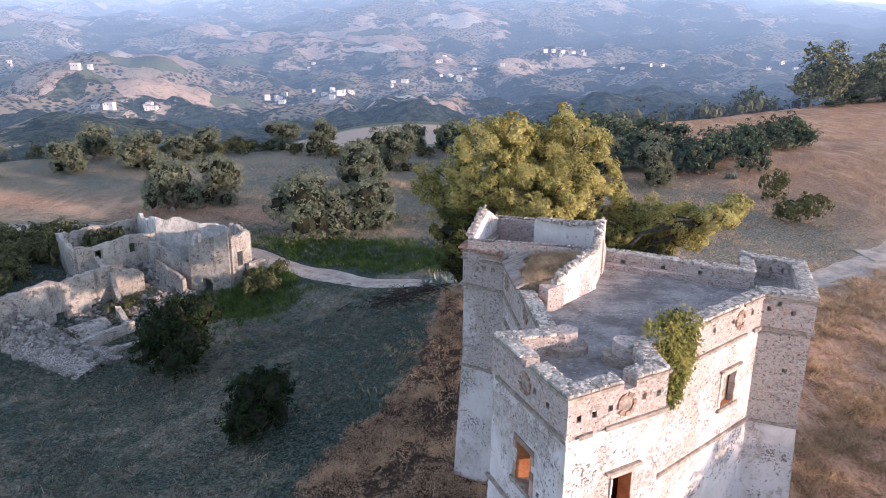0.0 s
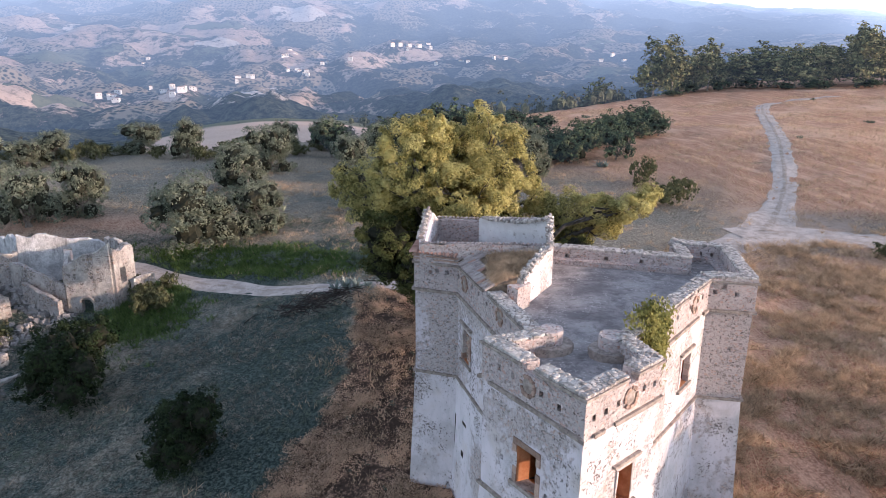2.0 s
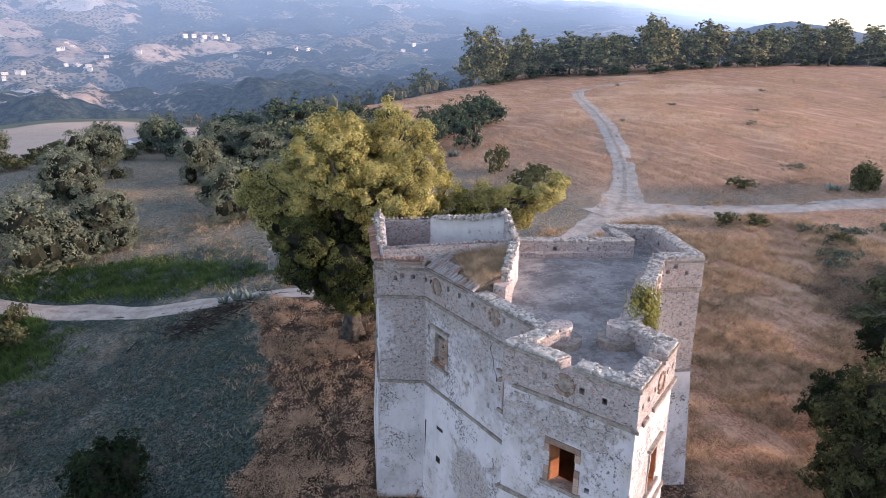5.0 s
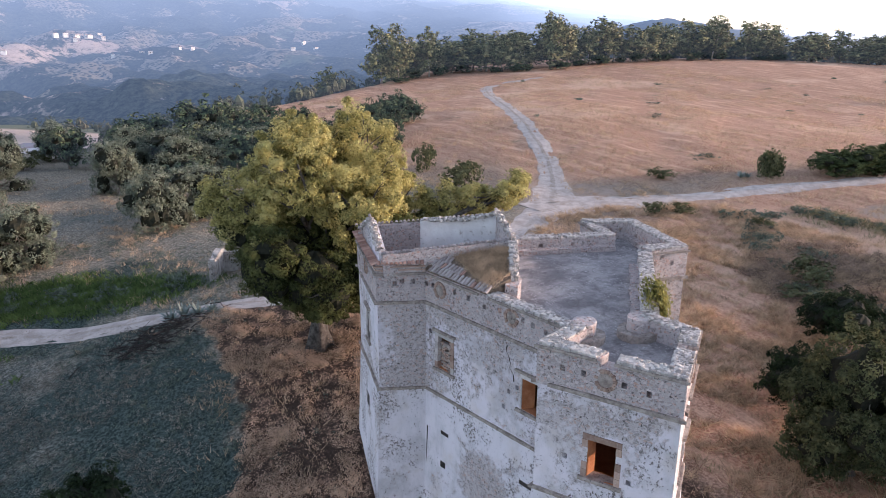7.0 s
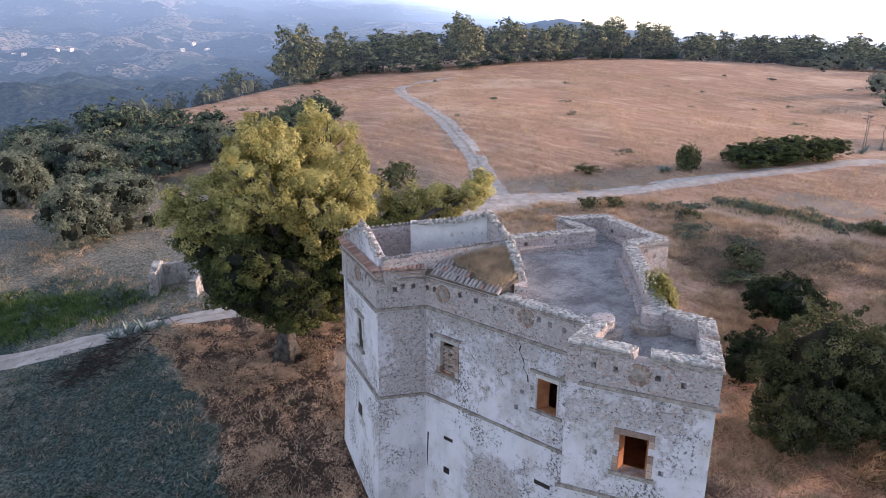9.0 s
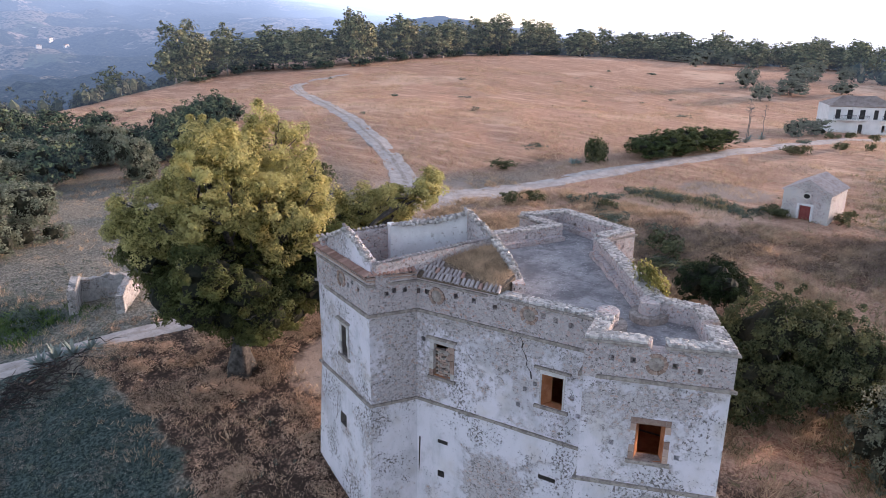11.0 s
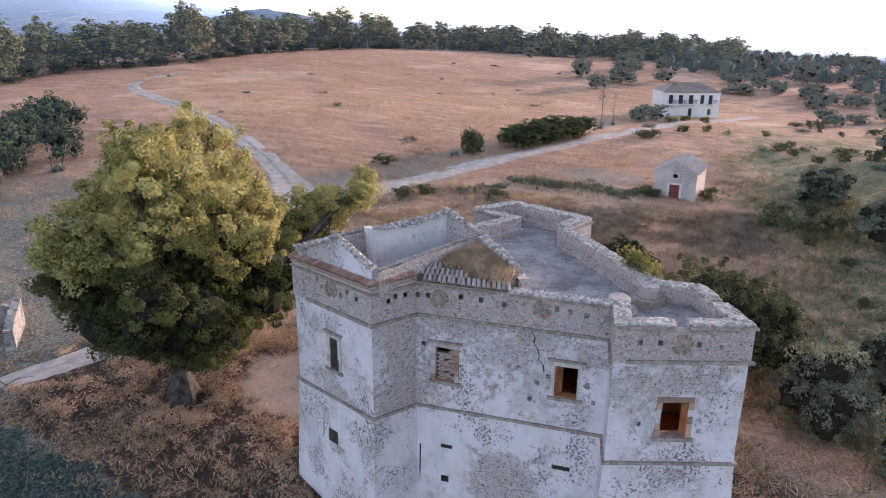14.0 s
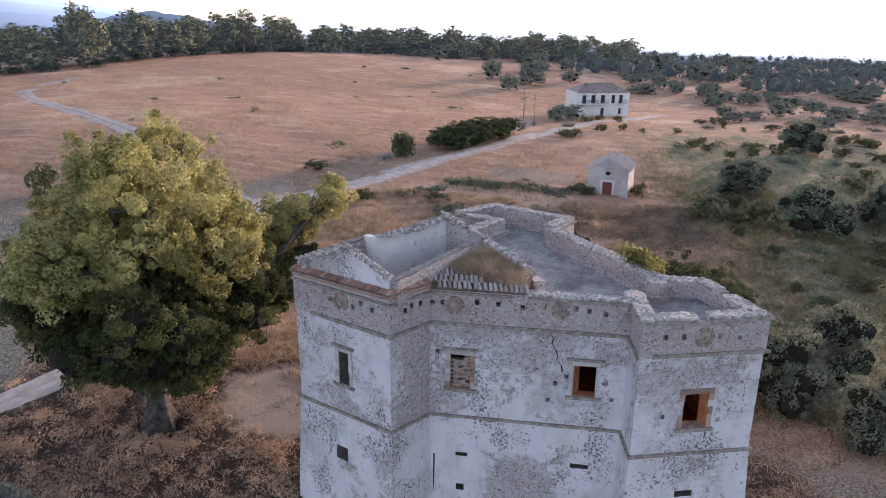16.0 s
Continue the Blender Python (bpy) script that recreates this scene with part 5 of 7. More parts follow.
reach_lobes = [(7.8, -1.8, 9.2, 1.8, 1.7, 1.4), (9.6, -2.6, 10.2, 1.7, 1.5, 1.3), (11.4, -4.2, 10.6, 1.6, 1.4, 1.1), (13.2, -5.8, 10.9, 1.2, 1.1, 0.8), (14.7, -4.8, 11.5, 0.9, 0.9, 0.8), (8.8, -3.2, 7.4, 1.7, 1.6, 1.2), (10.6, -2.4, 8.6, 1.5, 1.4, 1.1), (12.4, -3.6, 9.2, 1.3, 1.2, 0.9)]
M_PALE_BARK = m_simple("pale_bark", (0.04, 0.036, 0.033), (0.16, 0.145, 0.13), 3, bump=1.0, dist=0.12)
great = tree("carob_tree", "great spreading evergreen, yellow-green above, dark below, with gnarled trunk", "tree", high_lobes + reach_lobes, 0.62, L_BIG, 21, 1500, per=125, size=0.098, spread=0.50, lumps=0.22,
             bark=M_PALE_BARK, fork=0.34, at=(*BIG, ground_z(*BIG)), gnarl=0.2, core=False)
# Lower crown in the darker leaf colour, which carries its shade.
_g = np.random.default_rng(22)
_low_mesh = cards_mesh("lower_crown", np.concatenate([crown_cards(_g, low_lobes, 1350, 110, 0.092, 0.48, 0.22), crown_core(_g, low_lobes, 0.74, 7, 12)]), L_LOW_SHADE)
_low_mesh.materials.append(M_CORE_SHADE)
_low_mesh.polygons.foreach_set("material_index", np.repeat(np.array([0, 1], dtype=np.int32), (1350 * 110, len(_low_mesh.polygons) - 1350 * 110)))
_lower = new("lower_crown", _low_mesh)
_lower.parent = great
_lower["label"] = "dense lower foliage, dark green with its shade in the colour"


def bare_branches(parent, lobes, n, seed):
    """Pale dead branches that stand out of the crown."""
    rng = random.Random(seed)
    base = parent.location
    for k in range(n):
        l = lobes[k % len(lobes)]
        a, up = rng.uniform(0, 6.28), rng.uniform(-0.2, 1.0)
        d = Vector((cos(a) * cos(up) * l[3], sin(a) * cos(up) * l[4], sin(up) * l[5]))
        root = base + Vector(l[:3]) + d * 0.25
        bm = bmesh.new()
        pts = limb(bm, rng, root, root + d * rng.uniform(0.75, 0.92), 0.075, 0.02, 0.10, 5, 5)
        for j in (2, 3, 4):
            limb(bm, rng, pts[j], pts[j] + (d + Vector([rng.uniform(-1.4, 1.4) for _ in range(3)])) * 0.28, 0.03, 0.01, 0.1, 3, 4)
        part("bare_branch", bm, M_PALE_BARK, parent, "pale dead branch")


bare_branches(great, high_lobes + low_lobes[:6], 26, 24)

# olive trees on the slope
olives = []
for k in range(3):
    r = random.Random(40 + k)
    olives.append((tree("olive_tree", "grey-green olive tree with a broad bushy crown", "tree", round_lobes(r, 4.0, 7.0, 10, -0.04), 0.26, L_OLIVE, 50 + k, 330, per=36, size=0.12, spread=0.56, lumps=0.10, stems=2, group="olive trees on the slope", fork=0.25), 8.4, 6.4))
put_copies(olives, [(-39.2, 100, 8.6, 8.0), (-33.5, 105, 7.2, 7.2), (-66, 124, 8, 5.9), (-67, 136, 8.6, 7), (-54.6, 127, 10, 7), (-48, 142.7, 9.8, 5.7), (-17.2, 89.7, 11.4, 8.6),
                    (-9.3, 92.7, 9, 6.4), (-13.4, 112, 11.4, 7.0), (-24.3, 142.4, 7.8, 7.3), (-8.4, 126, 9, 7.8), (5.0, 113, 8.3, 7.8), (5.1, 95, 8.2, 7.3), (11.7, 97, 8.6, 6.5), (19.3, 118, 8.5, 5)], prng)
put_copies(olives, [(10, 128, 8, 6), (-51, 138, 7, 4.8), (-80, 118, 8, 6), (-74, 150, 9, 6), (-34, 152, 9, 6), (-6, 150, 8, 6), (24.5, 14.5, 7.2, 6.0), (31.5, 9.5, 7.4, 5.6), (19.6, 9.6, 6.8, 5.4), (68, 3.6, 11, 6.4),
                    (79.7, 10.8, 8.8, 5.0), (72.7, -5.4, 7.5, 6.5), (113.6, -4, 9.3, 6)], prng)

# dark evergreens: copse behind the great tree, bushes in the foreground, trees beside the tower
darks = []
for k in range(3):
    r = random.Random(70 + k)
    darks.append((tree("evergreen_tree", "dense dark green evergreen", "tree", round_lobes(r, 4.0, 7.0, 8, 0.12), 0.24, L_DARK, 80 + k, 320, per=44, size=0.12, spread=0.5, lumps=0.16, stems=2, group="dark evergreens", fork=0.22), 8.4, 7.4))
far_darks = []
for k in range(3):
    r = random.Random(74 + k)
    far_darks.append((tree("evergreen_tree", "dense dark green evergreen", "tree", round_lobes(r, 4.0, 7.0, 7, 0.12), 0.24, L_FAR, 84 + k, 150, per=15, size=0.26, spread=0.62, group="dark evergreens", fork=0.22, far=True), 8.4, 7.4))
hedges = []
for k in range(2):
    r = random.Random(72 + k)
    hedges.append((tree("lentisk_bush", "dense rounded green bush beside the dirt road", "shrub", round_lobes(r, 4.0, 7.0, 10, 0.05), 0.16, L_HEDGE, 86 + k, 260, per=24, size=0.19, spread=0.55, group="hedge beside the road", fork=0.2, far=True, lumps=0.14), 8.4, 7.4))
hazies = []
for k in range(3):
    r = random.Random(76 + k)
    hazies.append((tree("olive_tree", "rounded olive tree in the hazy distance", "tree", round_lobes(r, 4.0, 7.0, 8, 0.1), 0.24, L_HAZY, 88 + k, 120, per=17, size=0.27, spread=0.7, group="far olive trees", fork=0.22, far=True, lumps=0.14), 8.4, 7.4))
put_copies(far_darks, [(48, 166, 8, 5), (49, 149, 8, 5.2), (43.8, 119, 9.3, 8), (56.3, 135, 7, 5.2), (51.4, 117, 7, 6.5), (63, 134, 8.4, 5.6), (68.7, 134, 5.6, 4.6), (27.5, 145, 12, 9.5), (36, 138, 9, 7.5), (19, 163, 11, 6.5),
                   (33, 152, 10, 7), (39, 160, 9, 6), (22, 138, 8, 6.5), (14, 146, 9, 6.5)], prng)
put_copies(far_darks, [(40 + 27 * k / 13 + prng.uniform(-3, 3), 121 + 16 * k / 13 + prng.uniform(-4, 4), prng.uniform(6, 9), prng.uniform(4.5, 7)) for k in range(14)], prng)
put_copies(far_darks + olives, [(prng.uniform(2, 38), prng.uniform(112, 158), prng.uniform(7, 11), prng.uniform(5, 8)) for k in range(22)], prng)
put_copies(darks, [(-23.5, 57.5, 8.4, 7.6), (-12.6, 43.8, 5.9, 5.7), (41, 31, 7.4, 6.2), (31, 29.2, 5.8, 5.0)], prng)
put_copies(hedges, [(91.5, 56.6, 8, 4.2), (95.5, 55.2, 9, 4.8), (99.5, 53.4, 9, 4.9), (103.5, 51.6, 9, 4.6), (107, 50, 7, 3.8), (85.1, 63, 4.7, 4.4)], prng)
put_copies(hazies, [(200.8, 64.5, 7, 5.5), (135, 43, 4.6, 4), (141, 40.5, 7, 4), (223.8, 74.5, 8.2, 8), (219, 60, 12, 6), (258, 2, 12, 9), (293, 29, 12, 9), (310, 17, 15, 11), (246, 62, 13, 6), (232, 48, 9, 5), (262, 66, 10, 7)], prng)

for _k, (_x, _y, _r, _h) in enumerate(((26.2, 23.6, 4.4, 10.6), (29.6, 19.6, 3.8, 8.4))):
    tree("evergreen_oak", "large dense evergreen oak close behind the tower", "tree", round_lobes(random.Random(170 + _k), _r, _h, 11, 0.06), 0.3,
         m_leaf("oak_leaf_%d" % _k, (0.008, 0.014, 0.007), (0.085, 0.10, 0.047), (0.26, 0.26, 0.13), through=0.2), 175 + _k, 700, per=70, size=0.10, spread=0.48, lumps=0.2, stems=2, fork=0.2, at=(_x, _y, ground_z(_x, _y)))
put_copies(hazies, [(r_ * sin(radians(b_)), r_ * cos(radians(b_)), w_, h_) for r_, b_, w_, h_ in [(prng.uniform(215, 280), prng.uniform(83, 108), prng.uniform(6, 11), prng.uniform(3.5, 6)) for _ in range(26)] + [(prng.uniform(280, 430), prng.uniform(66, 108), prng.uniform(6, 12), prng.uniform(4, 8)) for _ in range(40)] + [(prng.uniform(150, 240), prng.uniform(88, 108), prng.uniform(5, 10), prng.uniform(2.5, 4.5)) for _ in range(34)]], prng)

# grey-green shrubs
shrubs = []
for k in range(3):
    r = random.Random(90 + k)
    shrubs.append((tree("shrub", "low green shrub in dry grass", "shrub", round_lobes(r, 1.5, 1.7, 6, 0.1), 0.05, L_SHRUB, 95 + k, 56, per=14, size=0.14, spread=0.34, group="shrubs on the hillside", fork=0.2, far=True, core=False), 3.1, 1.8))
spots = [(47.9, 100, 4.6, 4.0), (44.4, 86, 6.4, 3.2), (71, 72, 4.4, 1.6), (83, 62, 3.7, 3.6), (48, 89, 4.2, 3.2), (65, 16.6, 4.6, 3), (67, 10.3, 4.7, 3.6), (57, 62, 3, 1.6), (60, 60, 3.2, 1.4), (51.6, 39.3, 5, 2.4)]
spots += [(prng.uniform(-95, 12), 141 + prng.uniform(-4, 12), prng.uniform(2.5, 6), prng.uniform(1.2, 3.2)) for k in range(46)]    # along the brow
hill_spots, spots = spots, []
for k in range(26):                                      # along the ditch east of the tower
    t = k / 25
    spots.append((47 + 18 * t + prng.uniform(-3, 3), 33 + 22 * t + prng.uniform(-2.5, 2.5), prng.uniform(1.6, 4.6), prng.uniform(0.5, 1.3)))
for k in range(24):                                      # by the bare terrace and the little chapel
    spots.append((71.5 + prng.gauss(0, 1.2), 33.5 + 18 * k / 23 + prng.uniform(-1, 1), prng.uniform(1.4, 3.2), prng.uniform(0.4, 0.9)))
for k in range(120):                                     # over the southern slope
    spots.append((prng.uniform(34, 160), prng.uniform(-48, 14), prng.uniform(1.2, 4.5), prng.uniform(0.6, 2.0)))
for k in range(18):                                      # scattered over the field
    spots.append((prng.uniform(70, 230), prng.uniform(60, 190), prng.uniform(1.2, 4.5), prng.uniform(0.35, 0.7)))
for k in range(26):                                      # green strip beyond the track
    x = prng.uniform(-17, 3)
    spots.append((x, 83.5 - 0.5 * (x + 17) + prng.uniform(-1.5, 3), prng.uniform(1.2, 3), prng.uniform(0.5, 1.0)))
for k in range(44):                                      # thicket against the ruined wing
    v = prng.random()
    spots.append((-48.5 - 11 * prng.random() + 3 * v, 69 + 20 * v, prng.uniform(3, 5), prng.uniform(2.2, 3.6)))
for k in range(16):                                      # at the foot of the farmhouse
    spots.append((-21 + prng.uniform(-2, 2.5), 75 + prng.uniform(-3.5, 3.5), prng.uniform(1.4, 3), prng.uniform(0.8, 2.2)))
spots += [(-43, 84, 4, 3.2), (-41.5, 86, 4, 3.4), (-33.6, 69.5, 4.0, 1.8), (-36, 63, 2, 1.2), (-33, 71, 3, 1.5)]
for k in range(14):                                      # round the chapel and farmhouse
    spots.append((prng.uniform(108, 150), prng.uniform(10, 40), prng.uniform(1.5, 4), prng.uniform(0.8, 1.8)))
for x, y in ((72.5, 25.2), (70.2, 32.2), (71.8, 33.0), (75, 24.6), (70.4, 28.6 + 3.0)):
    spots.append((x, y, 2.0, 1.3))
weeds = []
for k in range(3):
    r = random.Random(190 + k)
    weeds.append((tree("weed_clump", "low grey-green weeds in dry grass", "shrub", [(r.uniform(-1.2, 1.2), r.uniform(-1.2, 1.2), r.uniform(0.2, 0.5), r.uniform(0.4, 0.9), r.uniform(0.4, 0.9), r.uniform(0.25, 0.5)) for _ in range(8)],
                       0.03, L_WEED, 195 + k, 40, per=12, size=0.11, spread=0.26, group="weeds on the hillside", fork=0.2, far=True, core=False), 3.0, 0.9))
put_copies(shrubs, hill_spots, prng, 0.05)
put_copies(weeds, [s for s in spots if s[3] < 1.0 and not (55 < s[0] < 150 and abs(s[1] - (74.5 - 0.43 * (s[0] - 56))) < 3.2)], prng, 0.05)
put_copies(shrubs, [s for s in spots if s[3] >= 1.0 and not (55 < s[0] < 150 and abs(s[1] - (74.5 - 0.43 * (s[0] - 56))) < 3.2)], prng, 0.05)

# tall eucalyptus along the far edge of the field
eucs = []
for k in range(4):
    r = random.Random(120 + k)
    h = 17.0
    lobes = [(r.uniform(-1.5, 1.5), r.uniform(-1.5, 1.5), h * z, s * r.uniform(0.85, 1.2), s, s * r.uniform(0.9, 1.3)) for z, s in ((0.88, 1.9), (0.76, 2.6), (0.62, 3.1), (0.48, 3.2), (0.34, 2.9), (0.22, 2.2))]
    lobes += [(r.uniform(-3.6, 3.6), r.uniform(-3.6, 3.6), h * r.uniform(0.25, 0.7), 2.0, 2.0, 2.2) for _ in range(4)]
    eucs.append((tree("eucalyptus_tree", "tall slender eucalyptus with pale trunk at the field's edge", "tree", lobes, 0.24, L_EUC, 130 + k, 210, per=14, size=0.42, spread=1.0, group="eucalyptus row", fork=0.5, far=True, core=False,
                      bark=m_simple("eucalyptus_bark", (0.30, 0.26, 0.22), (0.50, 0.45, 0.40), 3)), 9.5, 17.5))
row = [(102, 238, 9, 15), (112, 218, 11, 19), (117, 215, 10, 20), (124, 222, 9, 12), (131, 217, 11, 17), (138, 224, 9, 11), (144, 221, 12, 12), (152, 211, 11, 11), (156, 207, 8, 13), (161, 203, 10, 12), (166, 208, 10, 14), (172, 195, 12, 21),
       (177, 204, 13, 18), (185, 203, 11, 14), (192, 199, 10, 15), (198, 199, 14, 18), (205, 198, 12, 14), (212, 195, 11, 14), (218, 192, 13, 13), (226, 194, 11, 15)]
row += [(232 + 9 * k + prng.uniform(-3, 3), 192 + prng.uniform(-6, 8), prng.uniform(10, 15), prng.uniform(12, 19)) for k in range(12)]
row += [(prng.uniform(130, 330), 214 + prng.uniform(0, 60) + 20 * (k % 2), prng.uniform(10, 15), prng.uniform(12, 19)) for k in range(40)]
row += [(338 + 9 * k + prng.uniform(-3, 3), 180 - 13 * k + prng.uniform(-8, 8), prng.uniform(12, 17), prng.uniform(12, 18)) for k in range(12)]
row += [(prng.uniform(300, 420), prng.uniform(20, 170), prng.uniform(11, 17), prng.uniform(9, 16)) for k in range(24)]
row += [(r_ * sin(radians(b_)), r_ * cos(radians(b_)), w_, h_) for r_, b_, w_, h_ in [(prng.uniform(330, 415), prng.uniform(52, 84), prng.uniform(11, 16), prng.uniform(9, 15)) for _ in range(26)]]
put_copies(eucs, [(x, y, w * 1.15, h * 0.98) for x, y, w, h in row], prng)
bank_row = [(x + prng.uniform(-4, 4), y - prng.uniform(2, 6), prng.uniform(4, 9), prng.uniform(2, 4.5)) for x, y, w, h in row[2:46]]
put_copies(far_darks, bank_row, prng)
drop(olives + darks + far_darks + hedges + hazies + shrubs + weeds + eucs)


def far_woods():
    """Scrub and woods on the slopes below the hilltop and in the mid distance."""
    g = np.random.default_rng(9)
    rng = random.Random(9)
    cards = []
    for n in range(3400):
        b = rng.uniform(-36, 112)
        edge = curve(EDGE, b)
        if b > 72 and n % 2:
            d = rng.uniform(240, edge)                               # scrub on the southern flank
            if b < 80 + 14 * smooth(280, 150, d):
                continue
        else:
            d = edge + 4 + 420 * rng.random() ** 1.5
        x, y = d * sin(radians(b)), d * cos(radians(b))
        if b < 4 and (d > edge + 25 or rng.random() < 0.8) or relief(x, y, 60) < -0.2:
            continue
        s = rng.uniform(1.6, 3.6) * (1.3 if b > 50 else 1.0)
        h = s * rng.uniform(0.8, 1.4)
        lobe = [(x, y, ground_z(x, y) + h * 0.6, s, s, h)]
        cards.append(crown_cards(g, lobe, 16, 8, 0.36, 0.6))
        cards.append(crown_core(g, lobe, 0.62, 3, 5))
    n = Nodes("wood_leaf")
    col = n.mix(n.island(), (0.025, 0.036, 0.022), (0.13, 0.14, 0.08))
    col = n.mix(n.ramp(n.noise(0.05, 3), 0.4, 0.7), col, n.mix(0.5, col, (0.16, 0.13, 0.08)))
    n.done(col, 0.8, spec=0.1)
    # a little painted haze on the woods too
    paint_haze(n, 0.08)
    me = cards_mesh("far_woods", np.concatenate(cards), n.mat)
    tagged(new("far_woods", me), "scrubby woods on the slopes beyond the hilltop", "woods", kind="stuff")


far_woods()


def tufts(name, label, places, material, blades, height, spread, seed, lean=0.5, width=0.03):
    """Dry grass and brush: thin bent blades round each place."""
    g = np.random.default_rng(seed)
    P = np.repeat(np.array(places, dtype=float), blades, axis=0)           # x, y, z, size
    n = len(P)
    s = P[:, 3:4]
    root = P[:, :3] + np.concatenate([g.normal(0, spread, (n, 2)) * s, np.full((n, 1), -0.03)], axis=1)
    way = np.concatenate([g.normal(0, lean, (n, 2)), np.ones((n, 1))], axis=1)
    tip = root + way * height * s * g.uniform(0.5, 1.2, (n, 1))
    side_way = unit(np.cross(way, g.normal(0, 1, (n, 3)))) * width * s
    me = cards_mesh(name, np.stack([root - side_way, root + side_way, tip], axis=1), material)
    return tagged(new(name, me), label, "dry grass", kind="stuff")


def mounds(name, label, places, material, leaves, radius, size, seed, tall=0.8):
    """Low rounded bushes of twigs and small leaves at each place (x, y, z, size)."""
    g = np.random.default_rng(seed)
    P = np.repeat(np.array(places, dtype=float), leaves, axis=0)
    n = len(P)
    squash = np.repeat(g.uniform(0.6, 1.3, (len(places), 3)), leaves, axis=0) * np.array([1, 1, tall])
    u = unit(g.normal(0, 1, (n, 3)))
    u[:, 2] = np.abs(u[:, 2])
    r = radius * P[:, 3:4] * g.uniform(0.3, 1.1, (n, 1)) ** 0.6
    return tagged(new(name, cards_mesh(name, leaf_cards(g, P[:, :3] + u * squash * r, u + np.array([0, 0, 0.2]), size, 0.4), material)), label, "dry grass", kind="stuff")


def scatter(n, seed, chance, box):
    rng = random.Random(seed)
    out = []
    while len(out) < n:
        x, y = rng.uniform(box[0], box[1]), rng.uniform(box[2], box[3])
        if rng.random() < chance(x, y) and not inside_tower(x, y) and not on_road(x, y):
            out.append((x, y, ground_z(x, y), rng.uniform(0.6, 1.4)))
    return out


ROAD_SAMPLES = [(p.x, p.y) for name in ROADS for p in road_points(ROADS[name], 3.0)]


def on_road(x, y):
    return any((x - a) ** 2 + (y - b) ** 2 < 4.6 for a, b in ROAD_SAMPLES)


def inside_tower(x, y):
    inside = False
    pts = FOOTPRINT
    for (ax, ay), (bx, by) in zip(pts, pts[1:] + pts[:1]):
        if (ay > y) != (by > y) and x < (bx - ax) * (y - ay) / (by - ay) + ax:
            inside = not inside
    return inside


FOOTPRINT = [tuple(p) for p in offset_ring(OUTLINE, 0.5)]
lump = lambda x, y, s: 0.5 + 0.9 * relief(x, y, s)
mounds("dry_brush", "rusty dry brush round the tower's foot", scatter(3900, 31, lambda x, y: brush_at(x, y) * smooth(15, 11, x - 0.25 * max(0, y - 42)) * smooth(3.5, 6, hypot(x - 10.5, y - 47)) * (0.06 + smooth(0.38, 0.66, lump(x, y, 2.6))), (-14, 26, 14, 70)), L_DRY, 46, 0.52, 0.075, 32)
tufts("straw", "pale dry grass on the hillside", scatter(9000, 33, lambda x, y: (0.15 + smooth(0.4, 0.8, lump(x, y, 7))) * (0.05 + smooth(-4, 0, x + 0.6 * max(0, y - 62))) * smooth(130, 40, hypot(x - 10, y - 40)), (-60, 120, -10, 130)), L_STRAW, 12, 0.42, 0.20, 34, lean=0.55, width=0.02)
tufts("golden_grass", "tall golden dry grass beside the tower", scatter(4800, 34, lambda x, y: smooth(11, 18, x) * smooth(8, 26, y + 0.2 * (x - 20)) * (0.12 + smooth(0.35, 0.7, lump(x, y, 4))), (10, 66, 6, 70)), L_STRAW, 32, 0.52, 0.26, 44, lean=0.9, width=0.026)
tufts("green_herbs", "fresh green herbs beside the track", scatter(2600, 45, lambda x, y: exp(-((x + 9) / 8) ** 2 - ((y - 81 + 0.45 * (x + 9)) / 3) ** 2) + exp(-((x + 20) / 3) ** 2 - ((y - 73) / 5) ** 2), (-30, 8, 60, 95)), L_HERB, 18, 0.5, 0.30, 46, lean=0.6, width=0.045)
tufts("field_grass", "rusty dry grass on the open field", scatter(12000, 35, lambda x, y: cover_at(x, y)[0] * smooth(0.2, 0.7, lump(x, y, 12)), (45, 200, 20, 190)), L_STRAW, 8, 0.45, 0.6, 36, lean=0.6, width=0.035)
mounds("green_weeds", "green weeds on the shaded slope", scatter(4800, 37, lambda x, y: cover_at(x, y)[1] * (1 - cover_at(x, y)[4]) * smooth(0.25, 0.7, lump(x, y, 6)), (-40, 12, 25, 95)), L_WEED, 22, 0.34, 0.065, 38)
mounds("grey_grass", "grey withered grass on the shaded slope", scatter(6500, 39, lambda x, y: smooth(0, -6, x - curve(BRUSH_EDGE, y)) * (0.15 + smooth(0.4, 0.7, lump(x, y, 4))) * smooth(72, 66, y + 0.3 * x), (-40, 4, 28, 90)), L_GREY, 20, 0.30, 0.06, 41)
tufts("slope_grass", "olive-green grass on the southern slope", scatter(7000, 47, lambda x, y: cover_at(x, y)[4] * (0.2 + smooth(0.35, 0.7, lump(x, y, 5))) * smooth(110, 40, x), (14, 110, -25, 54)), L_SLOPE, 14, 0.5, 0.34, 48, lean=0.6, width=0.035)
mounds("ditch_brush", "brown dry thistles and brush in the ditch", scatter(4200, 51, lambda x, y: smooth(0.25, 0.6, cover_at(x, y)[3]) * (0.1 + smooth(0.38, 0.62, lump(x, y, 3.5))), (36, 76, 12, 58)), L_THISTLE, 26, 0.62, 0.10, 52)
roof_spots = []
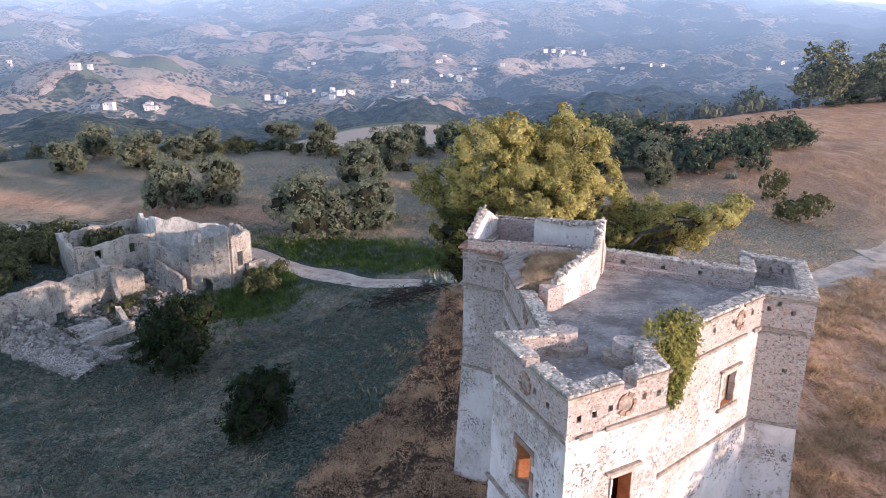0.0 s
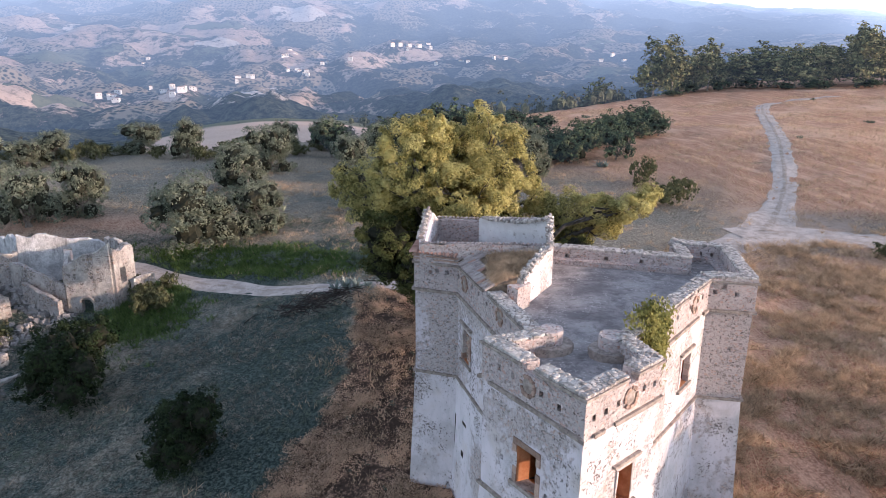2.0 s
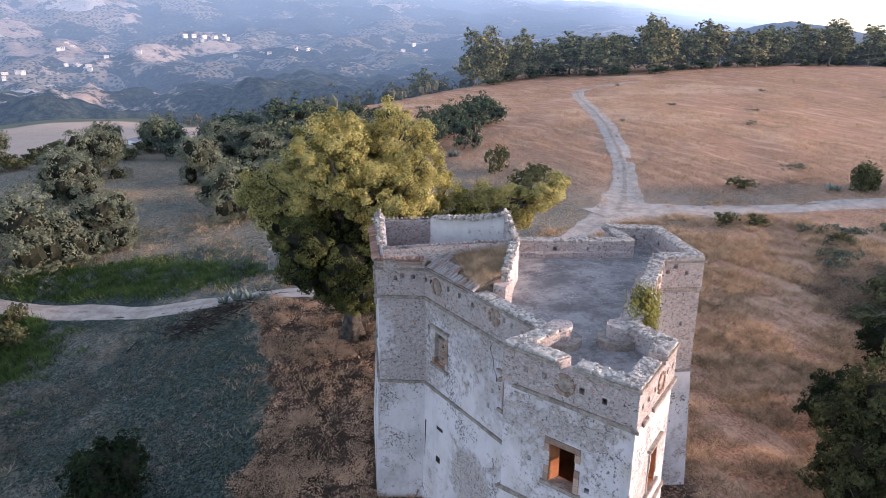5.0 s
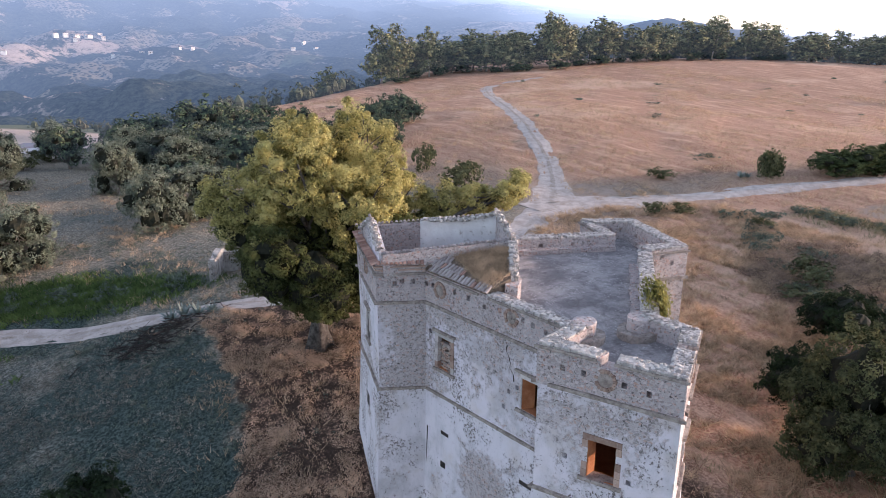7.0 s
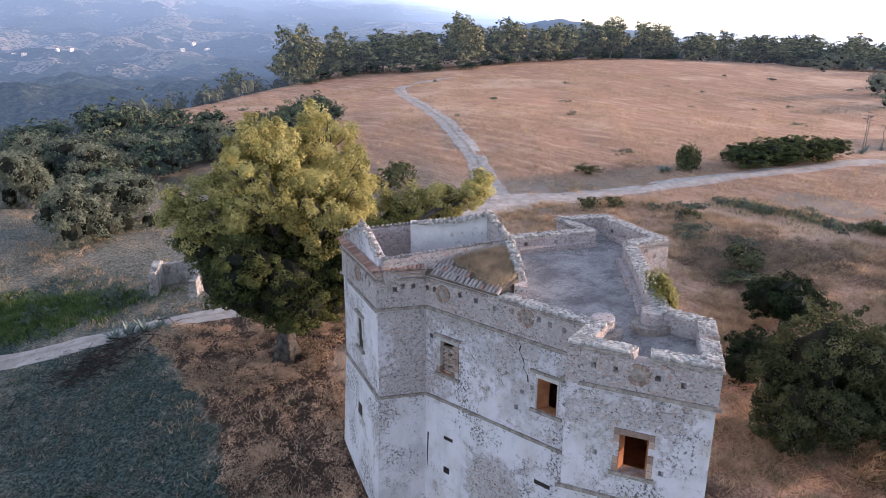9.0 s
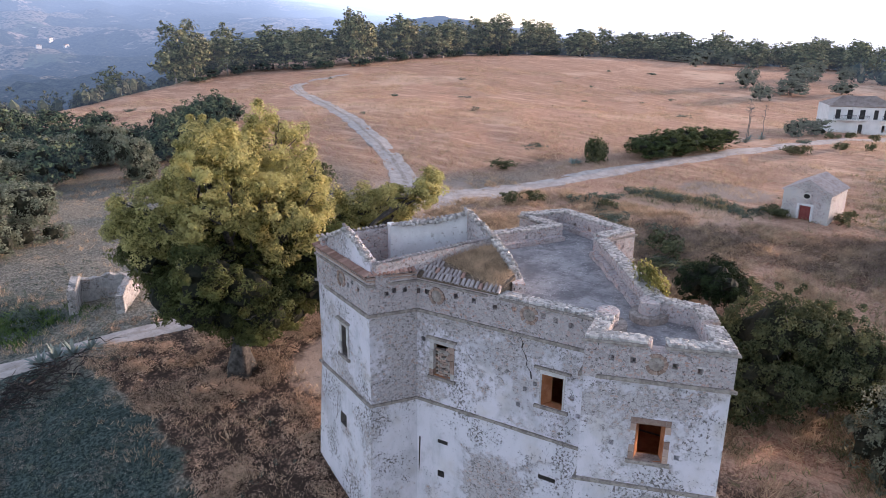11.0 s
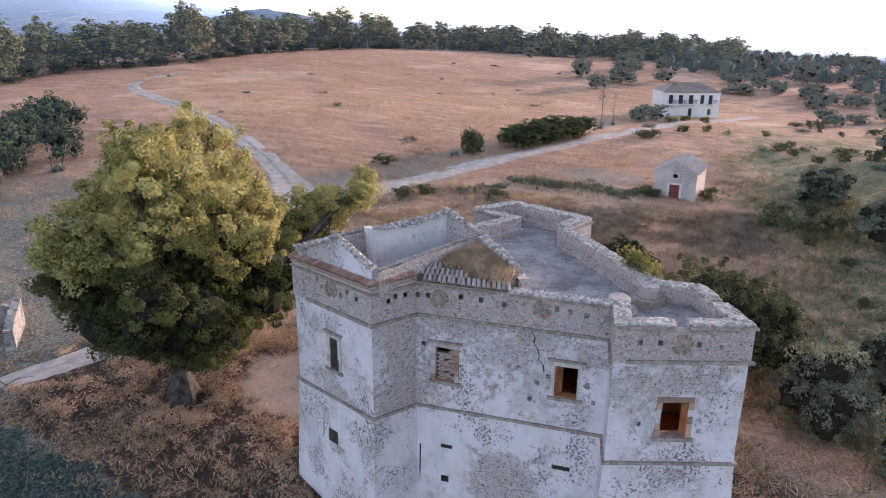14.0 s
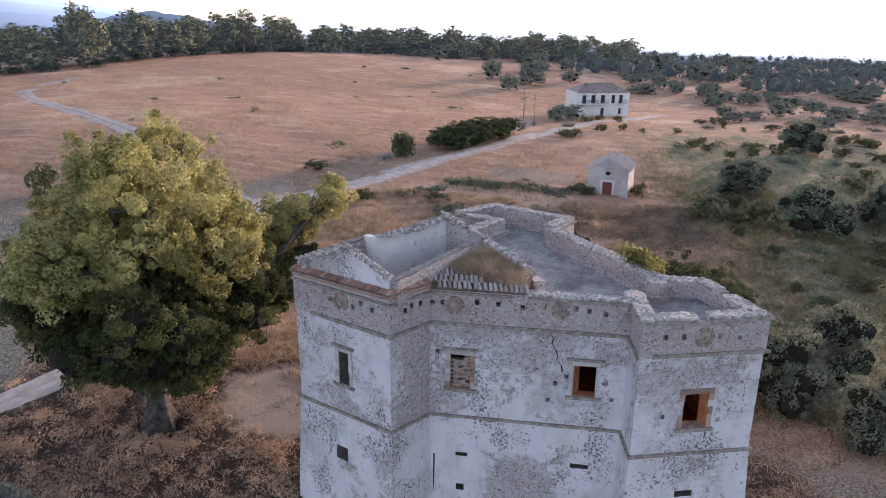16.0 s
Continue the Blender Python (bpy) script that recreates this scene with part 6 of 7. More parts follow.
for _s in [0.1 + 0.16 * i for i in range(27)]:
    for _d in [0.1 + 0.16 * i for i in range(26)]:
        _c = at_side("Ain", _s, -_d)[0]
        if _d > 1.55 - 0.33 * _s and _c.y < 36.55 - 0.416 * (_c.x - 1.5) - 0.25 and _c.y > 30.95 + 1.157 * (_c.x - 5.2) + 0.35:
            roof_spots.append((_c.x, _c.y, lean_z(_c), prng.uniform(0.5, 1.0)))
tufts("roof_grass", "dry grass on the lean-to roof", roof_spots, L_STRAW, 22, 0.32, 0.16, 40, lean=0.8, width=0.012)


def agave(x, y, size, n, seed, name="agave", label="blue-grey agave rosette beside the track", stalk=0.0):
    rng = random.Random(seed)
    z = ground_z(x, y)
    ob = thing(name, (x, y, z), label, "agave", "agaves")
    for k in range(n):
        a, up = rng.uniform(0, 6.28), rng.uniform(0.25, 1.25)
        d = Vector((cos(a) * cos(up), sin(a) * cos(up), sin(up)))
        w = Vector((-sin(a), cos(a), 0))
        L = size * rng.uniform(0.7, 1.1)
        bm = bmesh.new()
        base = Vector((x, y, z))
        rings = []
        for t, wd in ((0, 0.08), (0.35, 0.10), (0.7, 0.06), (1.0, 0.008)):
            c = base + d * L * t + Vector((0, 0, -0.25 * L * t * t * cos(up)))
            u = d.cross(w)
            rings.append([bm.verts.new(c + w * wd * size * 0.9 + u * 0.0), bm.verts.new(c - u * 0.03 * (1 - t)), bm.verts.new(c - w * wd * size * 0.9), bm.verts.new(c + u * 0.02 * (1 - t))])
        for p, q in zip(rings, rings[1:]):
            for j in range(4):
                bm.faces.new((p[j], p[(j + 1) % 4], q[(j + 1) % 4], q[j]))
        part("leaf", bm, L_AGAVE, ob)
    if stalk:
        bm = bmesh.new()
        top = Vector((x + rng.uniform(-0.3, 0.3), y, z + stalk))
        limb(bm, rng, (x, y, z), top, 0.09, 0.03, 0.02)
        for k in range(12):
            t = rng.uniform(0.55, 1.0)
            s = Vector((x, y, z)).lerp(top, t)
            a = rng.uniform(0, 6.28)
            limb(bm, rng, s, s + Vector((cos(a), sin(a), 0.35)) * stalk * 0.2 * (1.25 - t), 0.03, 0.05, 0.05, 3)
        part("flower_stalk", bm, M_BARK, ob)
    return ob


for _k, (_x, _y, _s) in enumerate(((-0.4, 66.6, 1.7), (0.6, 66.0, 1.6), (-1.4, 67.0, 1.5), (1.6, 65.3, 1.3), (46.5, 113, 1.8), (47.4, 112.4, 1.6), (79, 64.0, 1.5), (80, 63.6, 1.2))):
    agave(_x, _y, _s, 22, 200 + _k)
for _k, (_x, _y, _h) in enumerate(((117, 47.6, 8.0), (123, 46.2, 6.5), (120, 48.0, 7.0))):
    agave(_x, _y, 1.8, 18, 220 + _k, label="agave with a tall dead flower stalk", stalk=_h)


def brush_pile(x, y):
    rng = random.Random(77)
    z = ground_z(x, y)
    ob = thing("brush_pile", (x, y, z), "heap of dark cut branches beside the track", "branches")
    for k in range(110):
        a = rng.uniform(0, 6.28)
        c = Vector((x + rng.gauss(0, 2.4), y + rng.gauss(0, 1.1), 0))
        c.z = ground_z(c.x, c.y) + rng.uniform(0.05, 0.6)
        d = Vector((cos(a), sin(a), rng.uniform(-0.15, 0.4))) * rng.uniform(0.6, 1.5)
        bm = bmesh.new()
        limb(bm, rng, c - d, c + d, 0.05, 0.015, 0.1, 4)
        part("branch", bm, M_DEADWOOD, ob)


M_DEADWOOD = m_simple("dead_wood", (0.022, 0.018, 0.016), (0.075, 0.062, 0.055), 4)
brush_pile(-3.2, 64.2)


def build_ivy():
    """Ivy hanging from the parapet down the sunlit side."""
    g = np.random.default_rng(3)
    n = 460
    s = np.clip(g.normal(1.75, 0.6, n), 0.4, 3.1)
    hang = g.uniform(0, 1, n) ** 0.8
    zz = 9.15 - hang * (3.6 - 1.3 * np.abs(s - 1.8))
    p0, d = at_side("B2in", 0.0)
    nrm = np.array([d.y, -d.x])
    out = 0.16 + 0.25 * g.random(n) * (1 - 0.6 * hang)
    xy = np.array([p0.x, p0.y]) + np.outer(s, [d.x, d.y]) + np.outer(out, nrm)
    c = np.column_stack([xy, zz])
    over = int(n * 0.16)
    c[:over, :2] -= nrm * g.uniform(0.0, 0.75, (over, 1))
    c[:over, 2] = 9.1 + g.uniform(0, 0.35, over)
    centres = np.repeat(c, 12, axis=0) + g.normal(0, 0.14, (n * 12, 3))
    me = cards_mesh("foliage", leaf_cards(g, centres, np.tile(np.array([nrm[0], nrm[1], 0.5]), (n * 12, 1)), 0.085, 0.75), L_IVY)
    ob = thing("ivy", (p0.x, p0.y, 8.0), "yellow-green climbing fig hanging over the sunlit parapet", "climber")
    f = new("foliage", me)
    f.parent = ob
    me.transform(Matrix.Translation(-ob.location))
    bm = bmesh.new()
    rng = random.Random(4)
    for k in range(9):
        q = at_side("B2in", rng.uniform(1.2, 2.4), 0.12)[0]
        limb(bm, rng, (q.x, q.y, 9.0), (q.x + rng.uniform(-0.3, 0.3), q.y + rng.uniform(-0.3, 0.1), rng.uniform(6.4, 7.6)), 0.04, 0.012, 0.06)
    part("stem", bm, M_BARK, ob)


build_ivy()

# ---- other buildings ----
def free_wall(parent, p, q, z0, top, thick, openings=(), material=None, name="wall", seed=0, wear=0.35):
    """A broken wall with openings and a crumbled top. top: heights at both ends."""
    p, q = Vector(p), Vector(q)
    d = (q - p).normalized()
    n = Vector((d.y, -d.x)) * thick / 2
    rng = random.Random(seed + int(p.x * 7 + q.y * 13))
    length = (q - p).length
    bm = bmesh.new()
    cut = min(top) - wear * 1.6
    pierced(bm, p + n, q + n, p - n, q - n, z0, cut, [(s0, s1, a, min(b, cut - 0.05)) for s0, s1, a, b in openings])
    k = max(2, int(length / 0.45))
    cols = []
    for j in range(k + 1):
        t = j / k
        z = top[0] + (top[1] - top[0]) * t + wear * 1.5 * mnoise.noise(Vector((p.x + t * length * 0.5, p.y, seed))) + rng.uniform(-0.12, 0.1)
        z = max(cut + 0.02, z)
        c = p.lerp(q, t)
        cols.append([bm.verts.new((*(c + n), cut)), bm.verts.new((*(c + n * 0.9), z)), bm.verts.new((*(c - n * 0.9), z + rng.uniform(-0.1, 0.1))), bm.verts.new((*(c - n), cut))])
    for a, b in zip(cols, cols[1:]):
        for j in range(3):
            bm.faces.new((a[j], b[j], b[j + 1], a[j + 1]))
    bm.faces.new(cols[0][::-1])
    bm.faces.new(cols[-1])
    bmesh.ops.recalc_face_normals(bm, faces=bm.faces[:])
    return part(name, bm, material or M_RUIN, parent)


def m_ruin(name, plaster, cover):
    """Coarse rubble walls with stained remains of plaster."""
    n = Nodes(name)
    rub, h = rubble_color(n, 2.9, dark=(0.14, 0.125, 0.11), pale=(0.58, 0.53, 0.48), warm=(0.44, 0.34, 0.27))
    keep = n.ramp(n.math("ADD", n.noise(0.42, 6, 0.7, distort=0.8), n.math("MULTIPLY", n.math("SUBTRACT", n.noise(2.6, 5, 0.8), 0.5), 0.35)), cover, cover + 0.04)
    pl = n.mix(n.ramp(n.noise(1.4, 6, 0.8), 0.35, 0.7), plaster, tuple(c * 0.55 for c in plaster))
    col = n.mix(keep, rub, pl)
    streak = n.ramp(n.noise(0.9, 6, 0.75, vec=n.stretch(1, 1, 0.3)), 0.50, 0.68)
    col = n.mix(n.math("MULTIPLY", streak, 0.6), col, (0.12, 0.112, 0.105))
    return n.done(col, 0.95, n.math("ADD", h, n.math("MULTIPLY", keep, 0.4)), 1.0, 0.12)


M_RUIN = m_ruin("ruin_wall", (0.66, 0.625, 0.585), 0.49)
M_RUIN_WHITE = m_ruin("ruin_inner_plaster", (0.84, 0.83, 0.82), 0.26)


def arch(parent, p, q, z0, r, thick):
    """Voussoirs of a round arch over the line p-q."""
    p, q = Vector(p), Vector(q)
    d = (q - p).normalized()
    c = (p + q) / 2
    n = Vector((d.y, -d.x)) * thick / 2
    bm = bmesh.new()
    N = 11
    for j in range(N):
        a0, a1 = pi * j / N, pi * (j + 1) / N - 0.02
        ring = [c + d * (k * cos(a)) for k, a in ((r, a0), (r * 1.28, a0), (r * 1.28, a1), (r, a1))]
        zs = [z0 + k * sin(a) for k, a in ((r, a0), (r * 1.28, a0), (r * 1.28, a1), (r, a1))]
        hull_box(bm, [(*(v + n * 1.06), z) for v, z in zip(ring, zs)], [(*(v - n * 1.06), z) for v, z in zip(ring, zs)])
    return part("arch", bm, M_STONE, parent)


def rubble(parent, line, width, n, size, seed, name="fallen_rubble"):
    """Fallen stones heaped along a line of (x, y, z) crest places."""
    rng = random.Random(seed)
    bm = bmesh.new()
    pts = [Vector(p) for p in line]
    for k in range(n):
        f = rng.random() * (len(pts) - 1.001)
        c = pts[int(f)].lerp(pts[int(f) + 1], f - int(f))
        d = (pts[int(f) + 1] - pts[int(f)]).normalized()
        off = rng.gauss(0, 0.5) * width
        c = c + Vector((d.y, -d.x, 0)) * off
        low = ground_z(c.x, c.y)
        c.z = max(low + 0.02, c.z - abs(off) * 0.75 - rng.random() ** 2 * 0.3)
        s = size * rng.uniform(0.4, 1.5)
        m = Matrix.Translation(c) @ Matrix.Rotation(rng.uniform(0, 6.28), 4, (rng.random(), rng.random(), 1)) @ Matrix.Diagonal((s * 1.3, s, s * 0.8, 1))
        vs = [bm.verts.new(m @ (Vector(p) * 0.5 + Vector([rng.uniform(-0.15, 0.15) for _ in range(3)]))) for p in ((-1, -1, -1), (1, -1, -1), (1, 1, -1), (-1, 1, -1), (-1, -1, 1), (1, -1, 1), (1, 1, 1), (-1, 1, 1))]
        for f4 in ((3, 2, 1, 0), (4, 5, 6, 7), (0, 1, 5, 4), (1, 2, 6, 5), (2, 3, 7, 6), (3, 0, 4, 7)):
            bm.faces.new([vs[q] for q in f4])
    return tagged(part(name, bm, M_FALLEN, parent), kind="stuff")


def bank(parent, line, half, seed):
    """A bank of rubble and earth with its crest along the line."""
    rng = random.Random(seed)
    bm = bmesh.new()
    pts = road_points([(p[0], p[1]) for p in line], 0.6)
    rows = []
    for i, p in enumerate(pts):
        f = i / (len(pts) - 1) * (len(line) - 1)
        z = curve([(k, q[2]) for k, q in enumerate(line)], f)
        q = pts[min(i + 1, len(pts) - 1)] - pts[max(i - 1, 0)]
        side_way = Vector((q.y, -q.x)).normalized()
        row = []
        for k in (-1.0, -0.6, -0.25, 0.0, 0.25, 0.6, 1.0):
            c = p + side_way * k * half * rng.uniform(0.85, 1.15)
            g = ground_z(c.x, c.y) - 0.15
            row.append(bm.verts.new((c.x, c.y, g + (z - g) * max(0, 1 - abs(k)) ** 0.8 + rng.uniform(-0.12, 0.12) * (1 - abs(k)))))
        rows.append(row)
    for a, b in zip(rows, rows[1:]):
        for k in range(6):
            bm.faces.new((a[k], b[k], b[k + 1], a[k + 1]))
    bmesh.ops.recalc_face_normals(bm, faces=bm.faces[:])
    return part("rubble_bank", bm, M_RUBBLE_DARK, parent)


def vault(parent, p, q, z0, r, thick=0.3):
    """A short barrel vault of rubble between p and q."""
    p, q = Vector(p), Vector(q)
    d = (q - p).normalized()
    n = Vector((d.y, -d.x))
    bm = bmesh.new()
    N = 12
    rows = []
    for k in range(5):
        c = p.lerp(q, k / 4)
        rows.append([[bm.verts.new((*(c + n * (rr * cos(pi * j / N))), z0 + rr * sin(pi * j / N) * 1.05 + 0.05 * mnoise.noise(Vector((j, k, rr))))) for j in range(N + 1)] for rr in (r, r + thick)])
    for a, b in zip(rows, rows[1:]):
        for j in range(N):
            bm.faces.new((a[1][j], b[1][j], b[1][j + 1], a[1][j + 1]))
            bm.faces.new((a[0][j + 1], b[0][j + 1], b[0][j], a[0][j]))
    for e in (rows[0], rows[-1]):
        for j in range(N):
            bm.faces.new((e[0][j], e[0][j + 1], e[1][j + 1], e[1][j]))
    bmesh.ops.recalc_face_normals(bm, faces=bm.faces[:])
    return part("vault", bm, M_RUIN, parent)


M_RUBBLE_DARK = m_rubble("ruin_rubble", scale=3.6, dark=(0.09, 0.085, 0.08), pale=(0.30, 0.285, 0.27), warm=(0.24, 0.20, 0.165))
M_FALLEN = m_simple("fallen_stones", (0.13, 0.125, 0.12), (0.30, 0.285, 0.27), 4, island=0.6)


def build_farm_ruin():
    front = thing("ruined_farmhouse", (-27, 77, -7.2), "roofless stone farmhouse with broken walls and arched doorways", "ruin")
    z = -9.2
    K1, K2, K3 = (-28.0, 75.3), (-23.4, 74.6), (-22.1, 77.7)
    free_wall(front, K1, K2, z, (-2.3, -0.3), 0.6, [(1.4, 2.5, -9.2, -5.9), (0.5, 0.62, -4.2, -4.0)], seed=1, wear=0.45)
    arch(front, (-26.6, 74.8), (-25.5, 74.6), -6.1, 0.56, 0.72)
    free_wall(front, K2, K3, z, (-0.5, -1.2), 0.6, [(0.9, 1.8, -4.6, -2.9)], seed=2, wear=0.45)
    free_wall(front, K3, (-25.6, 83.0), z, (-1.3, -1.5), 0.55, [(1.6, 3.0, -9.2, -5.7)], seed=22)
    free_wall(front, (-21.9, 76.0), (-20.4, 78.9), z, (-4.3, -4.8), 0.5, [(0.9, 2.1, -9.2, -5.6)], seed=23)
    arch(front, (-21.5, 76.9), (-20.9, 78.0), -5.9, 0.6, 0.6)
    free_wall(front, (-25.6, 83.0), (-34.5, 82.6), z, (-1.9, -0.7), 0.5, [(3.6, 4.6, -4.0, -2.4)], seed=3, material=M_RUIN_WHITE, wear=0.4)
    free_wall(front, (-34.2, 79.3), K1, z, (-2.9, -4.3), 0.55, [(2.4, 2.9, -5.0, -4.4)], seed=4, wear=0.3)
    free_wall(front, (-32.6, 77.2), (-28.4, 73.8), z, (-4.4, -5.4), 0.5, [(1.2, 1.9, -9.2, -6.4)], seed=5, wear=0.45)
    free_wall(front, K1, (-28.9, 80.0), z, (-2.6, -2.0), 0.5, seed=24, wear=0.4)
    rubble(front, [(-34, 78.6, -5.6), (-31, 76.2, -6.6), (-27.6, 73.4, -7.2)], 1.3, 420, 0.34, 61)
    wing = thing("ruined_wing", (-40, 80, -7.4), "long roofless wing with square window openings and fallen plaster", "ruin")
    free_wall(wing, (-40.7, 75.0), (-34.7, 82.2), z, (-2.6, -2.4), 0.6, [(2.0, 2.9, -4.4, -2.9), (6.0, 6.9, -4.4, -2.9)], seed=7)
    free_wall(wing, (-40.7, 75.0), (-46.7, 82.8), z, (-2.7, -3.0), 0.6, seed=8, wear=0.5)
    free_wall(wing, (-46.7, 82.8), (-40.3, 91.0), z, (-3.0, -2.8), 0.5, [(3.2, 4.2, -4.8, -3.4)], seed=9, wear=0.5)
    free_wall(wing, (-40.3, 91.0), (-34.5, 82.8), z, (-2.8, -1.2), 0.5, seed=10, wear=0.5, material=M_RUIN_WHITE)
    rubble(wing, [(-42.5, 76, -6.0), (-37, 79, -5.6), (-34.6, 80, -5.6)], 1.2, 220, 0.3, 62)
    yard = thing("ruined_courtyard", (-38, 66, -8.4), "courtyard of tumbled rubble walls with low vaulted openings", "ruin")
    z = -10.2
    free_wall(yard, (-46.5, 58.4), (-36.2, 73.4), z, (-4.4, -3.9), 0.7, [(11.6, 12.7, -9.4, -7.4), (15.4, 16.6, -9.4, -7.6)], seed=11, wear=0.25)
    free_wall(yard, (-36.2, 73.4), (-33.6, 75.4), z, (-4.1, -5.2), 0.6, seed=12, wear=0.5)
    free_wall(yard, (-36.4, 73.2), (-38.9, 75.9), z, (-4.6, -4.0), 0.5, seed=25, wear=0.6)
    free_wall(yard, (-36.0, 73.0), (-34.2, 70.6), z, (-4.6, -7.4), 0.5, seed=16, wear=0.5)
    free_wall(yard, (-40.6, 65.4), (-35.6, 61.0), z, (-6.6, -7.5), 0.55, [(0.8, 1.7, -10, -7.7), (2.2, 3.0, -10, -8.1)], seed=15, wear=0.35)
    free_wall(yard, (-34.6, 60.4), (-30.9, 65.6), z, (-7.5, -7.3), 0.6, [(1.2, 2.1, -10, -8.3)], seed=17, wear=0.15)
    free_wall(yard, (-30.9, 65.6), (-33.4, 68.2), z, (-7.3, -6.8), 0.6, [(1.0, 2.2, -10, -7.9)], seed=18, wear=0.4)
    free_wall(yard, (-31.4, 60.2), (-28.6, 64.2), z, (-8.3, -8.2), 0.5, seed=14, wear=0.3)
    vault(yard, (-36.6, 64.0), (-34.4, 67.2), -9.2, 1.35)
    bank(yard, [(-47, 67.6, -5.4), (-43.5, 65.4, -5.9), (-40, 63.6, -6.5), (-36.5, 61.6, -7.0), (-33.4, 59.8, -7.4), (-30.4, 57.9, -8.0)], 3.0, 63)
    rubble(yard, [(-47, 67.6, -5.2), (-43.5, 65.4, -5.7), (-40, 63.6, -6.3), (-36.5, 61.6, -6.8), (-33.4, 59.8, -7.2), (-30.4, 57.9, -7.8)], 2.4, 1100, 0.30, 64)
    rubble(yard, [(-38, 70, -8.0), (-35, 68, -8.0), (-32.4, 70, -7.4), (-31, 73, -7.2)], 2.2, 420, 0.3, 65)
    stub = thing("ruined_pier", (5.6, 71.6, -3.3), "short broken stone wall glowing in the sun beside the track", "ruin")
    free_wall(stub, (4.6, 73.8), (6.4, 76.2), -4.2, (-1.0, -1.2), 0.7, seed=19)
    free_wall(stub, (6.6, 69.8), (10.0, 73.2), -4.2, (-1.5, -0.7), 0.7, seed=20)
    free_wall(stub, (6.4, 76.2), (9.6, 73.6), -4.2, (-1.3, -1.1), 0.6, seed=21)


build_farm_ruin()


def tiled_roof(parent, corners, ridge, material, over=0.3):
    """Two roof slopes: corners a, b, c, d with eaves a-b and c-d, and a ridge of two places."""
    a, b, c, d = (Vector(v) for v in corners)
    r0, r1 = (Vector(v) for v in ridge)
    for e0, e1, k0, k1 in ((a, b, r0, r1), (c, d, r1, r0)):
        bm = bmesh.new()
        slope = (k0 - e0).normalized()
        along = (e1 - e0).normalized()
        e0, e1 = e0 - slope * over, e1 - slope * over
        n = max(4, int((e1 - e0).length / 0.28))
        up = along.cross(slope).normalized()
        if up.z < 0:
            up = -up
        rows = []
        for j in range(n * 2 + 1):                        # barrel-tile rows as ribs along the slope
            t = j / (n * 2)
            lift = up * (0.09 if j % 2 else 0.0)
            rows.append([bm.verts.new(e0.lerp(e1, t) + lift), bm.verts.new(k0.lerp(k1, t) + lift), bm.verts.new(e0.lerp(e1, t) - up * 0.1), bm.verts.new(k0.lerp(k1, t) - up * 0.1)])
        for x, y in zip(rows, rows[1:]):
            bm.faces.new((x[0], y[0], y[1], x[1]))
            bm.faces.new((x[2], x[3], y[3], y[2]))
            bm.faces.new((x[0], x[2], y[2], y[0]))
            bm.faces.new((x[1], y[1], y[3], x[3]))
        bm.faces.new((rows[0][0], rows[0][1], rows[0][3], rows[0][2]))
        bm.faces.new((rows[-1][0], rows[-1][2], rows[-1][3], rows[-1][1]))
        bmesh.ops.recalc_face_normals(bm, faces=bm.faces[:])
        part("roof_slope", bm, material, parent)


def gable_box(parent, ring, z0, eaves, ridge_ends, openings, material, thick=0.4):
    """Four walls on a ring of corners, the sides listed in ridge_ends rising to a gable."""
    inner = offset_ring(ring, -thick)
    ring = [Vector(v) for v in ring]
    for i in range(4):
        k = (i + 1) % 4
        bm = bmesh.new()
        pierced(bm, ring[i], ring[k], inner[i], inner[k], z0, eaves, openings.get(i, []))
        if i in ridge_ends:
            m0, m1 = (ring[i] + ring[k]) / 2, (inner[i] + inner[k]) / 2
            top = ridge_ends[i]
            f = [bm.verts.new((*v, z)) for v, z in ((ring[i], eaves), (ring[k], eaves), (m0, top))]
            b = [bm.verts.new((*v, z)) for v, z in ((inner[i], eaves), (inner[k], eaves), (m1, top))]
            bm.faces.new(f)
            bm.faces.new(b[::-1])
            for x, y in ((0, 1), (1, 2), (2, 0)):
                bm.faces.new((f[y], f[x], b[x], b[y]))
        part("wall", bm, material, parent)
    return inner


